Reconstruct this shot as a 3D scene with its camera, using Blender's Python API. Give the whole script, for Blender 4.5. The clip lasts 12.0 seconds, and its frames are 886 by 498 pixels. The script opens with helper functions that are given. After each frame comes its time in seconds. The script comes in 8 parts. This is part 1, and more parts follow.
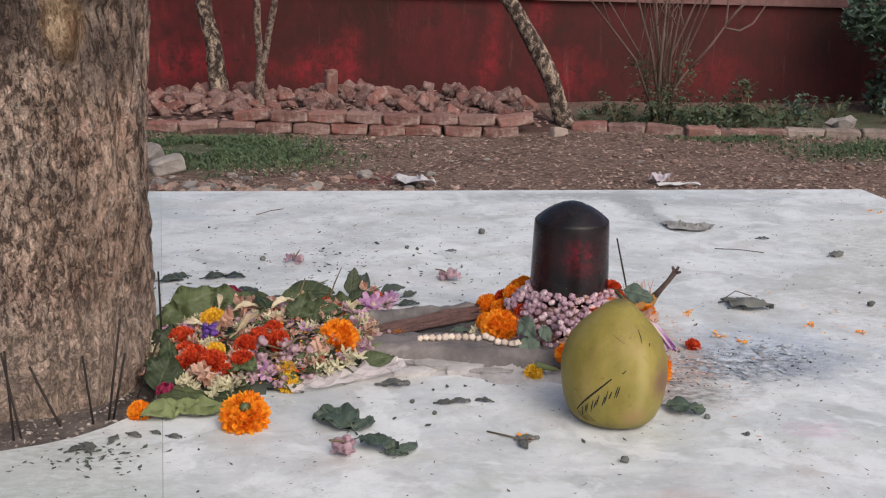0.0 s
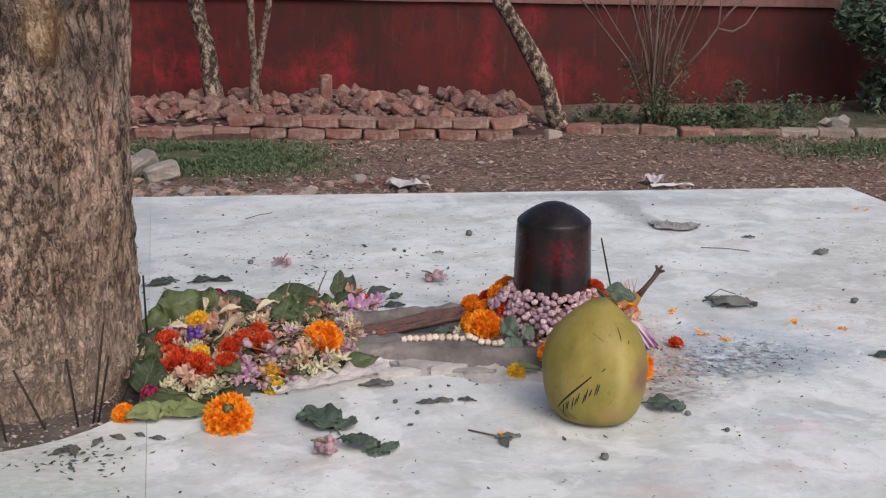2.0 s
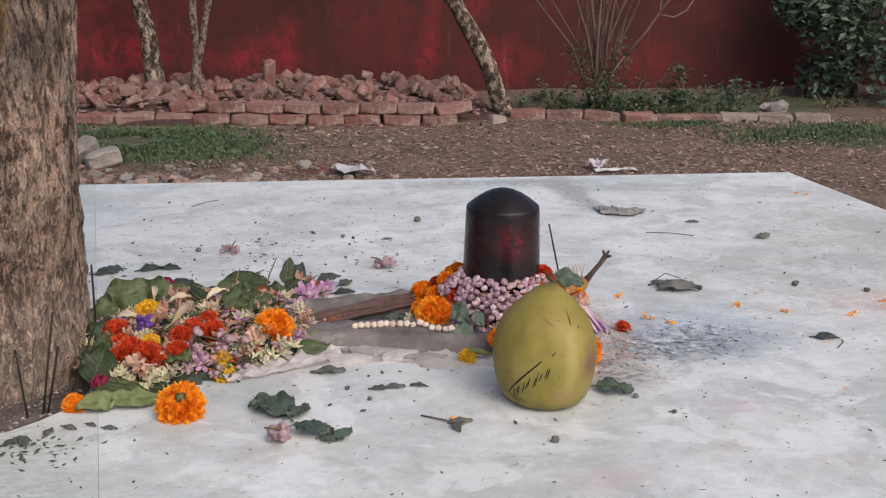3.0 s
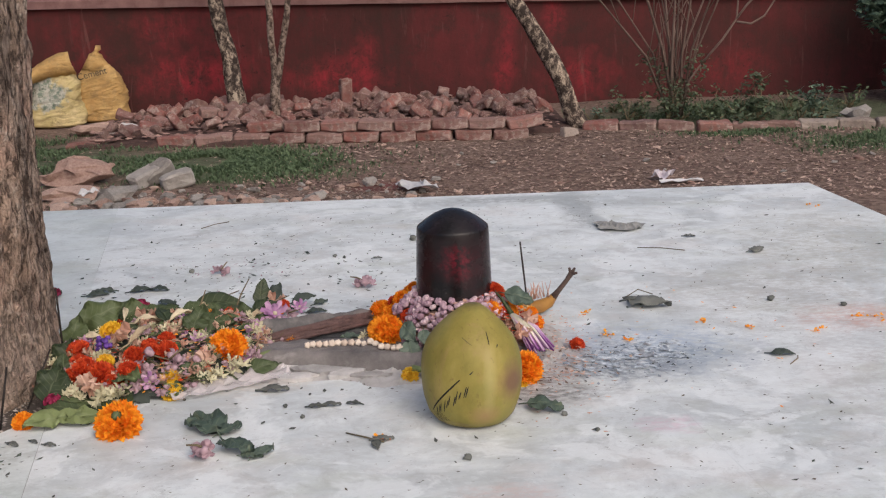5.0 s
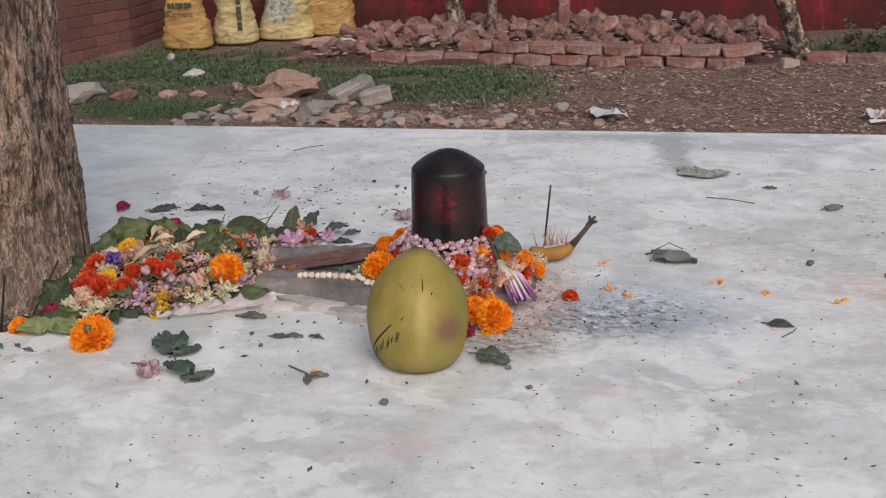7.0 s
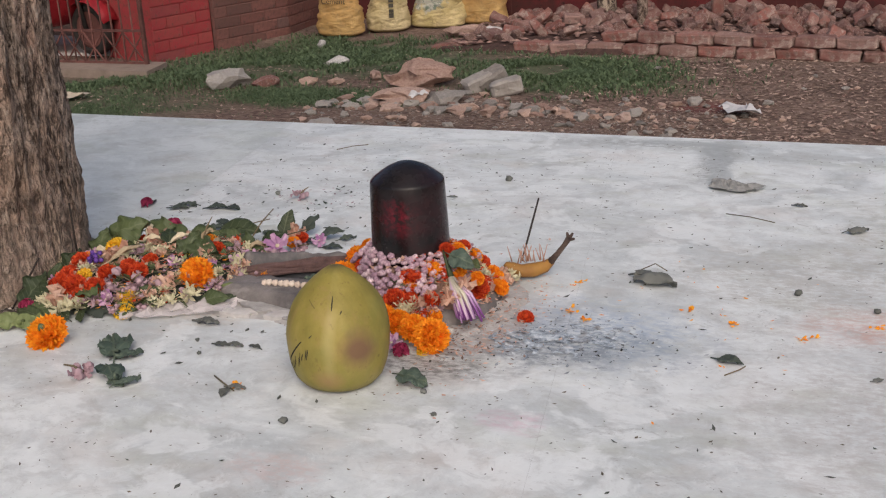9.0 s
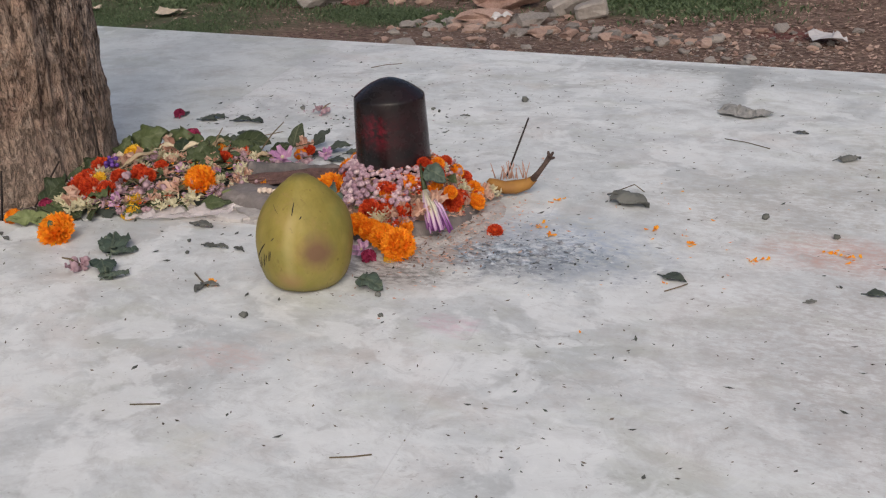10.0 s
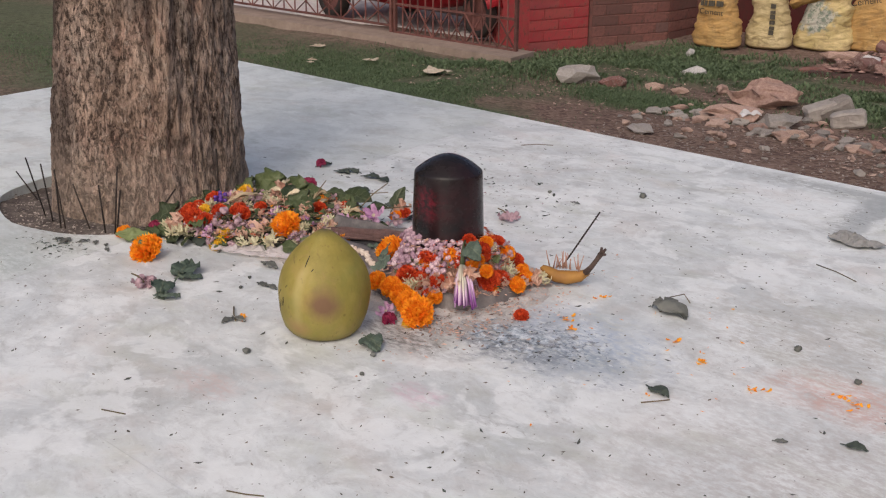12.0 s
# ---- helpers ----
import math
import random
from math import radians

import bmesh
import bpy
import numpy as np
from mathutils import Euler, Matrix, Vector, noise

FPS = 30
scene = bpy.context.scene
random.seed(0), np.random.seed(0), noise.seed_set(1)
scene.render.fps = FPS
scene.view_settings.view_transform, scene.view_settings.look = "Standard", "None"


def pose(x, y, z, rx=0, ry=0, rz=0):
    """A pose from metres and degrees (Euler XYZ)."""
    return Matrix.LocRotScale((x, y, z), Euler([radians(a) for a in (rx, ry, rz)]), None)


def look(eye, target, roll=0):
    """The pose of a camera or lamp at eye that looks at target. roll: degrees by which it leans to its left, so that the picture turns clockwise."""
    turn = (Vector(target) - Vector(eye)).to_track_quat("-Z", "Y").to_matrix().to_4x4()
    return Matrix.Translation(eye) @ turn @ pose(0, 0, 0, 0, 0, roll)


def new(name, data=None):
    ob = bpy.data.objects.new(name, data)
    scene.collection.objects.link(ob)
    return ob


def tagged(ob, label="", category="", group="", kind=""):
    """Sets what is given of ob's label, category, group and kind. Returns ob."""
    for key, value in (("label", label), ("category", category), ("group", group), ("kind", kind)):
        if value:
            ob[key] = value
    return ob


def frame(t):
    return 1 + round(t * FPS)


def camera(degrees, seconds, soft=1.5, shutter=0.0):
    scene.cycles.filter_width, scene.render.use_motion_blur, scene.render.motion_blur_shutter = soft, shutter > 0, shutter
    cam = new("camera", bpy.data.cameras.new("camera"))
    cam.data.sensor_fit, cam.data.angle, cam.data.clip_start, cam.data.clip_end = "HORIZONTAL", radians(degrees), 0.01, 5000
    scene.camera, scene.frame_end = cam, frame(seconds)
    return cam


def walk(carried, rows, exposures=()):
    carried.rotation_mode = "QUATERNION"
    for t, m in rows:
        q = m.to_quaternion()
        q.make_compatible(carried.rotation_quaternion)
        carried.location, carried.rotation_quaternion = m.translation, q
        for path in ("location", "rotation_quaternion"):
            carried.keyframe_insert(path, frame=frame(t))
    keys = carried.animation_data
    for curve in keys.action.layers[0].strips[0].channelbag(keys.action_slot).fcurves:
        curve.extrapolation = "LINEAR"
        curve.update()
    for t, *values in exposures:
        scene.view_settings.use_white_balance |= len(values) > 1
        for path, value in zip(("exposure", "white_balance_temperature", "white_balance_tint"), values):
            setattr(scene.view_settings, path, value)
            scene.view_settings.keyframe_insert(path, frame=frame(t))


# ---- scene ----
cam = camera(42.5, 12.0, 1.2)
PATH = [
    (0, (-0.299, -1.464, 0.545), (-0.134, 0.455, 0.008), 0.9),
    (0.5, (-0.298, -1.467, 0.547), (-0.132, 0.454, 0.014), 0.8),
    (1, (-0.293, -1.467, 0.547), (-0.125, 0.453, 0.015), 0.7),
    (1.5, (-0.289, -1.471, 0.547), (-0.13, 0.451, 0.017), 0.6),
    (2, (-0.278, -1.477, 0.544), (-0.112, 0.444, 0.014), 0.3),
    (2.5, (-0.272, -1.489, 0.546), (-0.115, 0.432, 0.009), 0.3),
    (3, (-0.287, -1.485, 0.549), (-0.024, 0.419, -0.006), 0.7),
    (3.2, (-0.298, -1.481, 0.546), (0.031, 0.408, -0.025), -0.2),
    (4.8, (-0.106, -1.521, 0.564), (0.016, 0.4, 0.02), -0.9),
    (5, (-0.068, -1.531, 0.566), (0.0, 0.396, 0.033), -1.7),
    (5.5, (0.012, -1.523, 0.563), (0.042, 0.399, 0.011), -3.6),
    (6, (0.087, -1.459, 0.563), (0.133, 0.461, 0.004), -0.3),
    (6.5, (0.164, -1.438, 0.565), (-0.04, 0.443, -0.085), -3.4),
    (7, (0.3, -1.477, 0.578), (-0.089, 0.372, -0.076), -2.0),
    (7.2, (0.342, -1.49, 0.578), (-0.047, 0.36, -0.076), -2.2),
    (8.8, (0.536, -1.343, 0.595), (-0.084, 0.438, -0.072), -4.2),
    (9, (0.589, -1.347, 0.594), (-0.115, 0.401, -0.074), -3.1),
    (9.5, (0.729, -1.373, 0.6), (-0.082, 0.326, -0.073), 0.2),
    (10, (0.797, -1.34, 0.597), (-0.08, 0.279, -0.184), -3.5),
    (10.5, (0.848, -1.268, 0.6), (-0.11, 0.34, -0.104), -0.9),
    (11, (0.916, -1.246, 0.609), (-0.175, 0.309, -0.017), -3.2),
    (11.5, (1.052, -1.219, 0.611), (-0.202, 0.204, -0.022), 2.0),
    (12, (1.11, -1.168, 0.609), (-0.199, 0.197, -0.043), 0.4),
]
EXPOSURE = [(0, 0.09, 6330, 10), (3, 0.07, 6330, 10), (5.5, 0.03, 6360, 10), (7, -0.05, 6430, 10), (9, -0.06, 6480, 10), (9.5, -0.08, 6500, 10), (10, -0.15, 6500, 10), (10.5, -0.23, 6530, 11), (11, -0.09, 6540, 11), (11.5, 0.0, 6550, 12), (12, 0.01, 6560, 12)]
walk(cam, [(t, look(eye, target, roll)) for t, eye, target, roll in PATH], EXPOSURE)

# ---- world and light ----
world = bpy.data.worlds.new("world")
scene.world = world
world.use_nodes = True
wn = world.node_tree
sky = wn.nodes.new("ShaderNodeTexSky")
sky.sky_type, sky.sun_disc = "NISHITA", False
sky.sun_elevation, sky.sun_rotation = radians(43), radians(153)
sky.air_density, sky.dust_density = 0.8, 6.0
wn.links.new(sky.outputs[0], wn.nodes["Background"].inputs[0])
wn.nodes["Background"].inputs[1].default_value = 0.138
sun = new("sun", bpy.data.lights.new("sun", "SUN"))
sun.data.energy, sun.data.angle, sun.data.color = 0.60, radians(80), (1.0, 0.92, 0.83)
sun.matrix_world = look((2.4, -4.7, 5.0), (0, 0, 0))

# ---- helpers of this scene ----
GZ = -0.58


def material(name, rough=0.7, spec=0.35):
    m = bpy.data.materials.new(name)
    m.use_nodes = True
    nt = m.node_tree
    b = nt.nodes["Principled BSDF"]
    b.inputs["Roughness"].default_value = rough
    b.inputs["Specular IOR Level"].default_value = spec
    return m, nt, b


def coords(nt, scale=(1, 1, 1), rot=(0, 0, 0), kind="Object"):
    tc = nt.nodes.new("ShaderNodeTexCoord")
    mp = nt.nodes.new("ShaderNodeMapping")
    mp.inputs["Scale"].default_value = scale
    mp.inputs["Rotation"].default_value = rot
    nt.links.new(tc.outputs[kind], mp.inputs[0])
    return mp.outputs[0]


def noise_tex(nt, vec, scale, detail=6, rough=0.6, distort=0.0):
    n = nt.nodes.new("ShaderNodeTexNoise")
    n.inputs["Scale"].default_value, n.inputs["Detail"].default_value = scale, detail
    n.inputs["Roughness"].default_value, n.inputs["Distortion"].default_value = rough, distort
    nt.links.new(vec, n.inputs["Vector"])
    return n.outputs["Fac"]


def voronoi_tex(nt, vec, scale, feature="F1", out="Distance"):
    n = nt.nodes.new("ShaderNodeTexVoronoi")
    n.feature = feature
    n.inputs["Scale"].default_value = scale
    nt.links.new(vec, n.inputs["Vector"])
    return n.outputs[out]


def ramp(nt, fac, stops):
    r = nt.nodes.new("ShaderNodeValToRGB")
    e = r.color_ramp.elements
    while len(e) < len(stops):
        e.new(0.5)
    for el, (p, col) in zip(e, stops):
        el.position = p
        el.color = (*col, 1) if len(col) == 3 else col
    nt.links.new(fac, r.inputs[0])
    return r.outputs[0]


def bw(lo, hi):
    return [(lo, (0, 0, 0)), (hi, (1, 1, 1))]


def mixc(nt, fac, a, b, mode="MIX"):
    n = nt.nodes.new("ShaderNodeMix")
    n.data_type, n.blend_type = "RGBA", mode
    for sock, v in ((n.inputs[0], fac), (n.inputs[6], a), (n.inputs[7], b)):
        if isinstance(v, (int, float)):
            sock.default_value = v
        elif isinstance(v, tuple):
            sock.default_value = (*v, 1)
        else:
            nt.links.new(v, sock)
    return n.outputs[2]


def calc(nt, op, a, b=None, c=None):
    n = nt.nodes.new("ShaderNodeMath")
    n.operation = op
    for k, v in enumerate((a, b, c)):
        if v is None:
            continue
        if isinstance(v, (int, float)):
            n.inputs[k].default_value = v
        else:
            nt.links.new(v, n.inputs[k])
    return n.outputs[0]


def spot(nt, centre, size, soft=0.5, wobble=0.0, wscale=30.0):
    """A stain of uneven outline: 1 at its centre, 0 outside the given half sizes."""
    tc = nt.nodes.new("ShaderNodeTexCoord")
    mp = nt.nodes.new("ShaderNodeMapping")
    mp.vector_type = "TEXTURE"
    mp.inputs["Location"].default_value = centre
    mp.inputs["Scale"].default_value = size
    nt.links.new(tc.outputs["Object"], mp.inputs[0])
    ln = nt.nodes.new("ShaderNodeVectorMath")
    ln.operation = "LENGTH"
    nt.links.new(mp.outputs[0], ln.inputs[0])
    d = ln.outputs["Value"]
    if wobble:
        nz = noise_tex(nt, tc.outputs["Object"], wscale, 5)
        d = calc(nt, "ADD", d, calc(nt, "MULTIPLY", calc(nt, "SUBTRACT", nz, 0.5), wobble))
    mr = nt.nodes.new("ShaderNodeMapRange")
    mr.inputs[1].default_value, mr.inputs[2].default_value = 1.0, 1.0 - soft
    nt.links.new(d, mr.inputs[0])
    return mr.outputs[0]


def bump(nt, b, height, strength=0.4, dist=0.01):
    n = nt.nodes.new("ShaderNodeBump")
    n.inputs["Strength"].default_value, n.inputs["Distance"].default_value = strength, dist
    nt.links.new(height, n.inputs["Height"])
    nt.links.new(n.outputs[0], b.inputs["Normal"])


def rand(nt):
    return nt.nodes.new("ShaderNodeObjectInfo").outputs["Random"]


def island(nt):
    return nt.nodes.new("ShaderNodeNewGeometry").outputs["Random Per Island"]


def mesh_of(bm, mat, smooth=True):
    me = bpy.data.meshes.new("mesh")
    bmesh.ops.recalc_face_normals(bm, faces=bm.faces)
    for f in bm.faces:
        f.smooth = smooth
    bm.to_mesh(me)
    bm.free()
    for m in mat if isinstance(mat, (list, tuple)) else (mat,):
        me.materials.append(m)
    return me


def thing(name, label, category, group="", kind="", bm=None, mat=None, at=None, smooth=True):
    ob = new(name, mesh_of(bm, mat, smooth) if bm else None)
    if at is not None:
        ob.matrix_basis = at
    return tagged(ob, label, category, group, kind)


def part(name, bm, mat, parent, label="", smooth=True):
    ob = new(name, bm if isinstance(bm, bpy.types.Mesh) else mesh_of(bm, mat, smooth))
    ob.parent = parent
    return tagged(ob, label)


def thicken(bm, depth):
    """Gives an open sheet a second side and a rim."""
    bm.normal_update()
    faces, rim = bm.faces[:], [e for e in bm.edges if len(e.link_faces) == 1]
    low = {v: bm.verts.new(v.co - v.normal * depth) for v in bm.verts[:]}
    for f in faces:
        bm.faces.new([low[v] for v in reversed(f.verts[:])])
    for e in rim:
        a, b2 = e.verts
        bm.faces.new((a, b2, low[b2], low[a]))


def tube(bm, pts, radii, seg=8, caps=True):
    """A tapered tube through points."""
    rings = []
    pts = [Vector(p) for p in pts]
    for k, p in enumerate(pts):
        d = (pts[min(k + 1, len(pts) - 1)] - pts[max(k - 1, 0)]).normalized()
        a = d.orthogonal().normalized()
        if k and rings:
            a = (last - d * last.dot(d)).normalized()
        last = a
        b = d.cross(a)
        r = radii[k] if isinstance(radii, (list, tuple)) else radii
        rings.append([bm.verts.new(p + r * (a * math.cos(t) + b * math.sin(t))) for t in (2 * math.pi * i / seg for i in range(seg))])
    for r0, r1 in zip(rings, rings[1:]):
        for i in range(seg):
            bm.faces.new((r0[i], r0[(i + 1) % seg], r1[(i + 1) % seg], r1[i]))
    if caps:
        bm.faces.new(rings[0][::-1])
        bm.faces.new(rings[-1])
    return rings


def lathe(bm, prof, seg=48, shape=None):
    """A turned body; shape(angle, z) scales the radius."""
    rings = []
    for r, z in prof:
        if r < 1e-5:
            rings.append([bm.verts.new((0, 0, z))])
        else:
            ring = []
            for i in range(seg):
                t = 2 * math.pi * i / seg
                k = r * (shape(t, z) if shape else 1)
                ring.append(bm.verts.new((k * math.cos(t), k * math.sin(t), z)))
            rings.append(ring)
    for a, b in zip(rings, rings[1:]):
        for i in range(seg):
            j = (i + 1) % seg
            if len(a) == 1:
                bm.faces.new((a[0], b[j], b[i]))
            elif len(b) == 1:
                bm.faces.new((a[i], a[j], b[0]))
            else:
                bm.faces.new((a[i], a[j], b[j], b[i]))


def block(bm, size, bevel=0.0, rough=0.0, seed=0, cuts=0):
    """A worn block standing on z = 0."""
    ret = bmesh.ops.create_cube(bm, size=1)
    vs = ret["verts"]
    for v in vs:
        v.co = Vector((v.co.x * size[0], v.co.y * size[1], (v.co.z + 0.5) * size[2]))
    if cuts:
        es = list({e for v in vs for e in v.link_edges})
        bmesh.ops.subdivide_edges(bm, edges=es, cuts=cuts, use_grid_fill=True)
    if bevel:
        es = [e for e in bm.edges if e.calc_face_angle(0) > 0.5]
        bmesh.ops.bevel(bm, geom=es, offset=bevel, segments=1, affect="EDGES")
    if rough:
        for v in bm.verts:
            v.co += rough * (noise.noise_vector(v.co * 9 + Vector((seed * 7.3, seed, 0))) + 0.5 * noise.noise_vector(v.co * 31 + Vector((0, seed * 3.1, seed))))


def rock_mesh(seed, mat, size=(1, 1, 0.6), jag=0.35, sub=2):
    """A broken stone of about unit width resting on z = 0."""
    bm = bmesh.new()
    bmesh.ops.create_icosphere(bm, subdivisions=sub, radius=0.5)
    rnd = random.Random(seed)
    cut = [(Vector((rnd.gauss(0, 1), rnd.gauss(0, 1), rnd.gauss(0, 1))).normalized(), rnd.uniform(0.22, 0.40)) for _ in range(8)]
    for v in bm.verts:
        for n, d in cut:
            k = v.co.dot(n) - d
            if k > 0:
                v.co -= n * k
        v.co += noise.noise_vector(v.co * 4 + Vector((seed, 0, 0))) * 0.08 * jag
        v.co = Vector((v.co.x * size[0], v.co.y * size[1], v.co.z * size[2]))
    lo = min(v.co.z for v in bm.verts)
    for v in bm.verts:
        v.co.z -= lo + 0.06 * size[2]
    return mesh_of(bm, mat, False)


# ---- materials ----
def make_marble(name="marble", tint=None):
    m, nt, b = material(name, 0.42, 0.4)
    vo = coords(nt)
    cloud = noise_tex(nt, coords(nt, (1.0, 1.35, 1), (0, 0, radians(-12))), 3.4, 9, 0.66, 0.9)
    base = ramp(nt, cloud, [(0.34, (0.49, 0.525, 0.53)), (0.46, (0.62, 0.655, 0.66)), (0.58, (0.735, 0.768, 0.768))])
    streak = noise_tex(nt, coords(nt, (2.6, 3.6, 1), (0, 0, radians(-7))), 2.6, 10, 0.74, 1.4)
    base = mixc(nt, calc(nt, "MULTIPLY", ramp(nt, streak, bw(0.51, 0.66)), 0.42), base, (0.43, 0.445, 0.45))
    smudge = noise_tex(nt, coords(nt, (1, 1.4, 1), (0, 0, 0.5)), 9.5, 8, 0.72, 0.6)
    base = mixc(nt, calc(nt, "MULTIPLY", ramp(nt, smudge, bw(0.50, 0.66)), 0.42), base, (0.36, 0.36, 0.34))
    warm = noise_tex(nt, coords(nt, (1, 1.3, 1), (0, 0, 1.0)), 5.2, 7, 0.66)
    base = mixc(nt, calc(nt, "MULTIPLY", ramp(nt, warm, bw(0.52, 0.66)), 0.26), base, (0.62, 0.52, 0.46))
    green = noise_tex(nt, coords(nt, (1, 2.0, 1), (0, 0, 0.3)), 4.6, 6, 0.65)
    base = mixc(nt, calc(nt, "MULTIPLY", ramp(nt, green, bw(0.52, 0.66)), 0.28), base, (0.47, 0.49, 0.37))
    clean = noise_tex(nt, coords(nt, (1, 1.2, 1), (0, 0, 0.2)), 6.3, 5, 0.6, 0.4)
    base = mixc(nt, calc(nt, "MULTIPLY", ramp(nt, clean, bw(0.53, 0.57)), 0.6), base, (0.80, 0.83, 0.83))
    wisp = noise_tex(nt, coords(nt, (6, 9, 1), (0, 0, radians(-5))), 4.5, 9, 0.78, 1.4)
    patchy = ramp(nt, noise_tex(nt, vo, 3.7, 4), bw(0.46, 0.60))
    base = mixc(nt, calc(nt, "MULTIPLY", calc(nt, "MULTIPLY", ramp(nt, wisp, bw(0.55, 0.64)), patchy), 0.5), base, (0.27, 0.27, 0.255))
    grain = noise_tex(nt, coords(nt, (1, 1.15, 1)), 26, 10, 0.78, 0.8)
    base = mixc(nt, calc(nt, "MULTIPLY", ramp(nt, grain, bw(0.52, 0.66)), 0.42), base, (0.40, 0.41, 0.40))
    base = mixc(nt, calc(nt, "MULTIPLY", ramp(nt, grain, [(0.36, (1, 1, 1)), (0.46, (0, 0, 0))]), 0.4), base, (0.83, 0.86, 0.86))
    # greasy ash by the fire place, pink and yellow powder, cement smear, darker patches under and beside the offerings
    fine = ramp(nt, noise_tex(nt, coords(nt, (30, 60, 30)), 2.0, 6, 0.75), bw(0.42, 0.58))
    for centre, size, col, amount, wob in (
        ((0.245, -0.045, 0), (0.20, 0.13, 1), (0.40, 0.47, 0.56), 1.0, 1.3),
        ((0.225, -0.085, 0), (0.15, 0.075, 1), (0.24, 0.28, 0.33), 0.9, 2.2),
        ((0.17, -0.12, 0), (0.15, 0.06, 1), (0.25, 0.26, 0.27), 0.8, 2.0),
        ((0.13, -0.06, 0), (0.06, 0.10, 1), (0.55, 0.43, 0.36), 0.7, 1.2),
        ((0.74, 0.45, 0), (0.26, 0.34, 1), (0.44, 0.43, 0.37), 0.65, 1.2),
        # the next two put the slab's dimming towards the right into its colour
        ((0.78, -0.18, 0), (0.42, 0.40, 1), (0.46, 0.44, 0.425), 0.75, 1.0),
        ((0.50, 0.20, 0), (0.24, 0.20, 1), (0.44, 0.425, 0.39), 0.65, 1.4),
        ((0.09, -0.19, 0), (0.12, 0.05, 1), (0.10, 0.095, 0.085), 0.8, 0.8),
        ((0.02, -0.02, 0), (0.20, 0.17, 1), (0.42, 0.38, 0.33), 0.7, 0.7),
        ((0.615, 0.05, 0), (0.13, 0.075, 1), (0.62, 0.33, 0.26), 0.55, 0.9),
        ((0.30, 0.80, 0), (0.05, 0.22, 1), (0.34, 0.355, 0.35), 1.0, 0.7),
        ((0.14, 0.90, 0), (0.22, 0.05, 1), (0.36, 0.375, 0.37), 1.0, 0.7),
        ((-0.60, -0.43, 0), (0.17, 0.13, 1), (0.40, 0.44, 0.42), 0.9, 0.9),
        ((-0.30, -0.10, 0), (0.17, 0.07, 1), (0.55, 0.47, 0.40), 0.6, 0.9),
        ((0.03, -0.46, 0), (0.07, 0.035, 1), (0.62, 0.42, 0.38), 0.4, 1.7),
        ((0.24, -0.30, 0), (0.05, 0.03, 1), (0.60, 0.30, 0.40), 0.35, 1.8),
        ((-0.62, -0.30, 0), (0.15, 0.06, 1), (0.33, 0.32, 0.29), 0.7, 0.9),
    ):
        s = spot(nt, centre, size, 0.6, wob, 22.0)
        base = mixc(nt, calc(nt, "MULTIPLY", calc(nt, "MULTIPLY", s, amount), calc(nt, "MULTIPLY_ADD", fine, 0.8, 0.2)), base, col)
    # dried spill trail near the back edge
    for centre, size in (((0.20, 0.912, 0), (0.10, 0.022, 1)), ((0.285, 0.875, 0), (0.035, 0.06, 1)), ((0.305, 0.78, 0), (0.026, 0.08, 1)), ((0.320, 0.68, 0), (0.024, 0.07, 1)), ((0.345, 0.62, 0), (0.034, 0.045, 1))):
        base = mixc(nt, calc(nt, "MULTIPLY", spot(nt, centre, size, 0.3, 0.5, 24), 0.62), base, (0.36, 0.385, 0.39))
    if tint:
        base = mixc(nt, 0.25, base, tint)
    specks = voronoi_tex(nt, coords(nt, (1, 1.6, 1)), 60, "F1")
    sp = ramp(nt, specks, [(0.06, (1, 1, 1)), (0.11, (0, 0, 0))])
    where = ramp(nt, noise_tex(nt, vo, 7, 4), bw(0.52, 0.62))
    base = mixc(nt, calc(nt, "MULTIPLY", calc(nt, "MULTIPLY", sp, where), 0.85), base, (0.10, 0.10, 0.095))
    tiny = ramp(nt, noise_tex(nt, coords(nt, (1, 1.7, 1)), 120, 3, 0.6), bw(0.66, 0.72))
    base = mixc(nt, calc(nt, "MULTIPLY", tiny, 0.5), base, (0.24, 0.235, 0.22))
    nt.links.new(base, b.inputs[0])
    nt.links.new(ramp(nt, streak, [(0.3, (0.34, 0.34, 0.34)), (0.7, (0.6, 0.6, 0.6))]), b.inputs["Roughness"])
    bump(nt, b, noise_tex(nt, vo, 60, 5, 0.6), 0.10, 0.002)
    return m


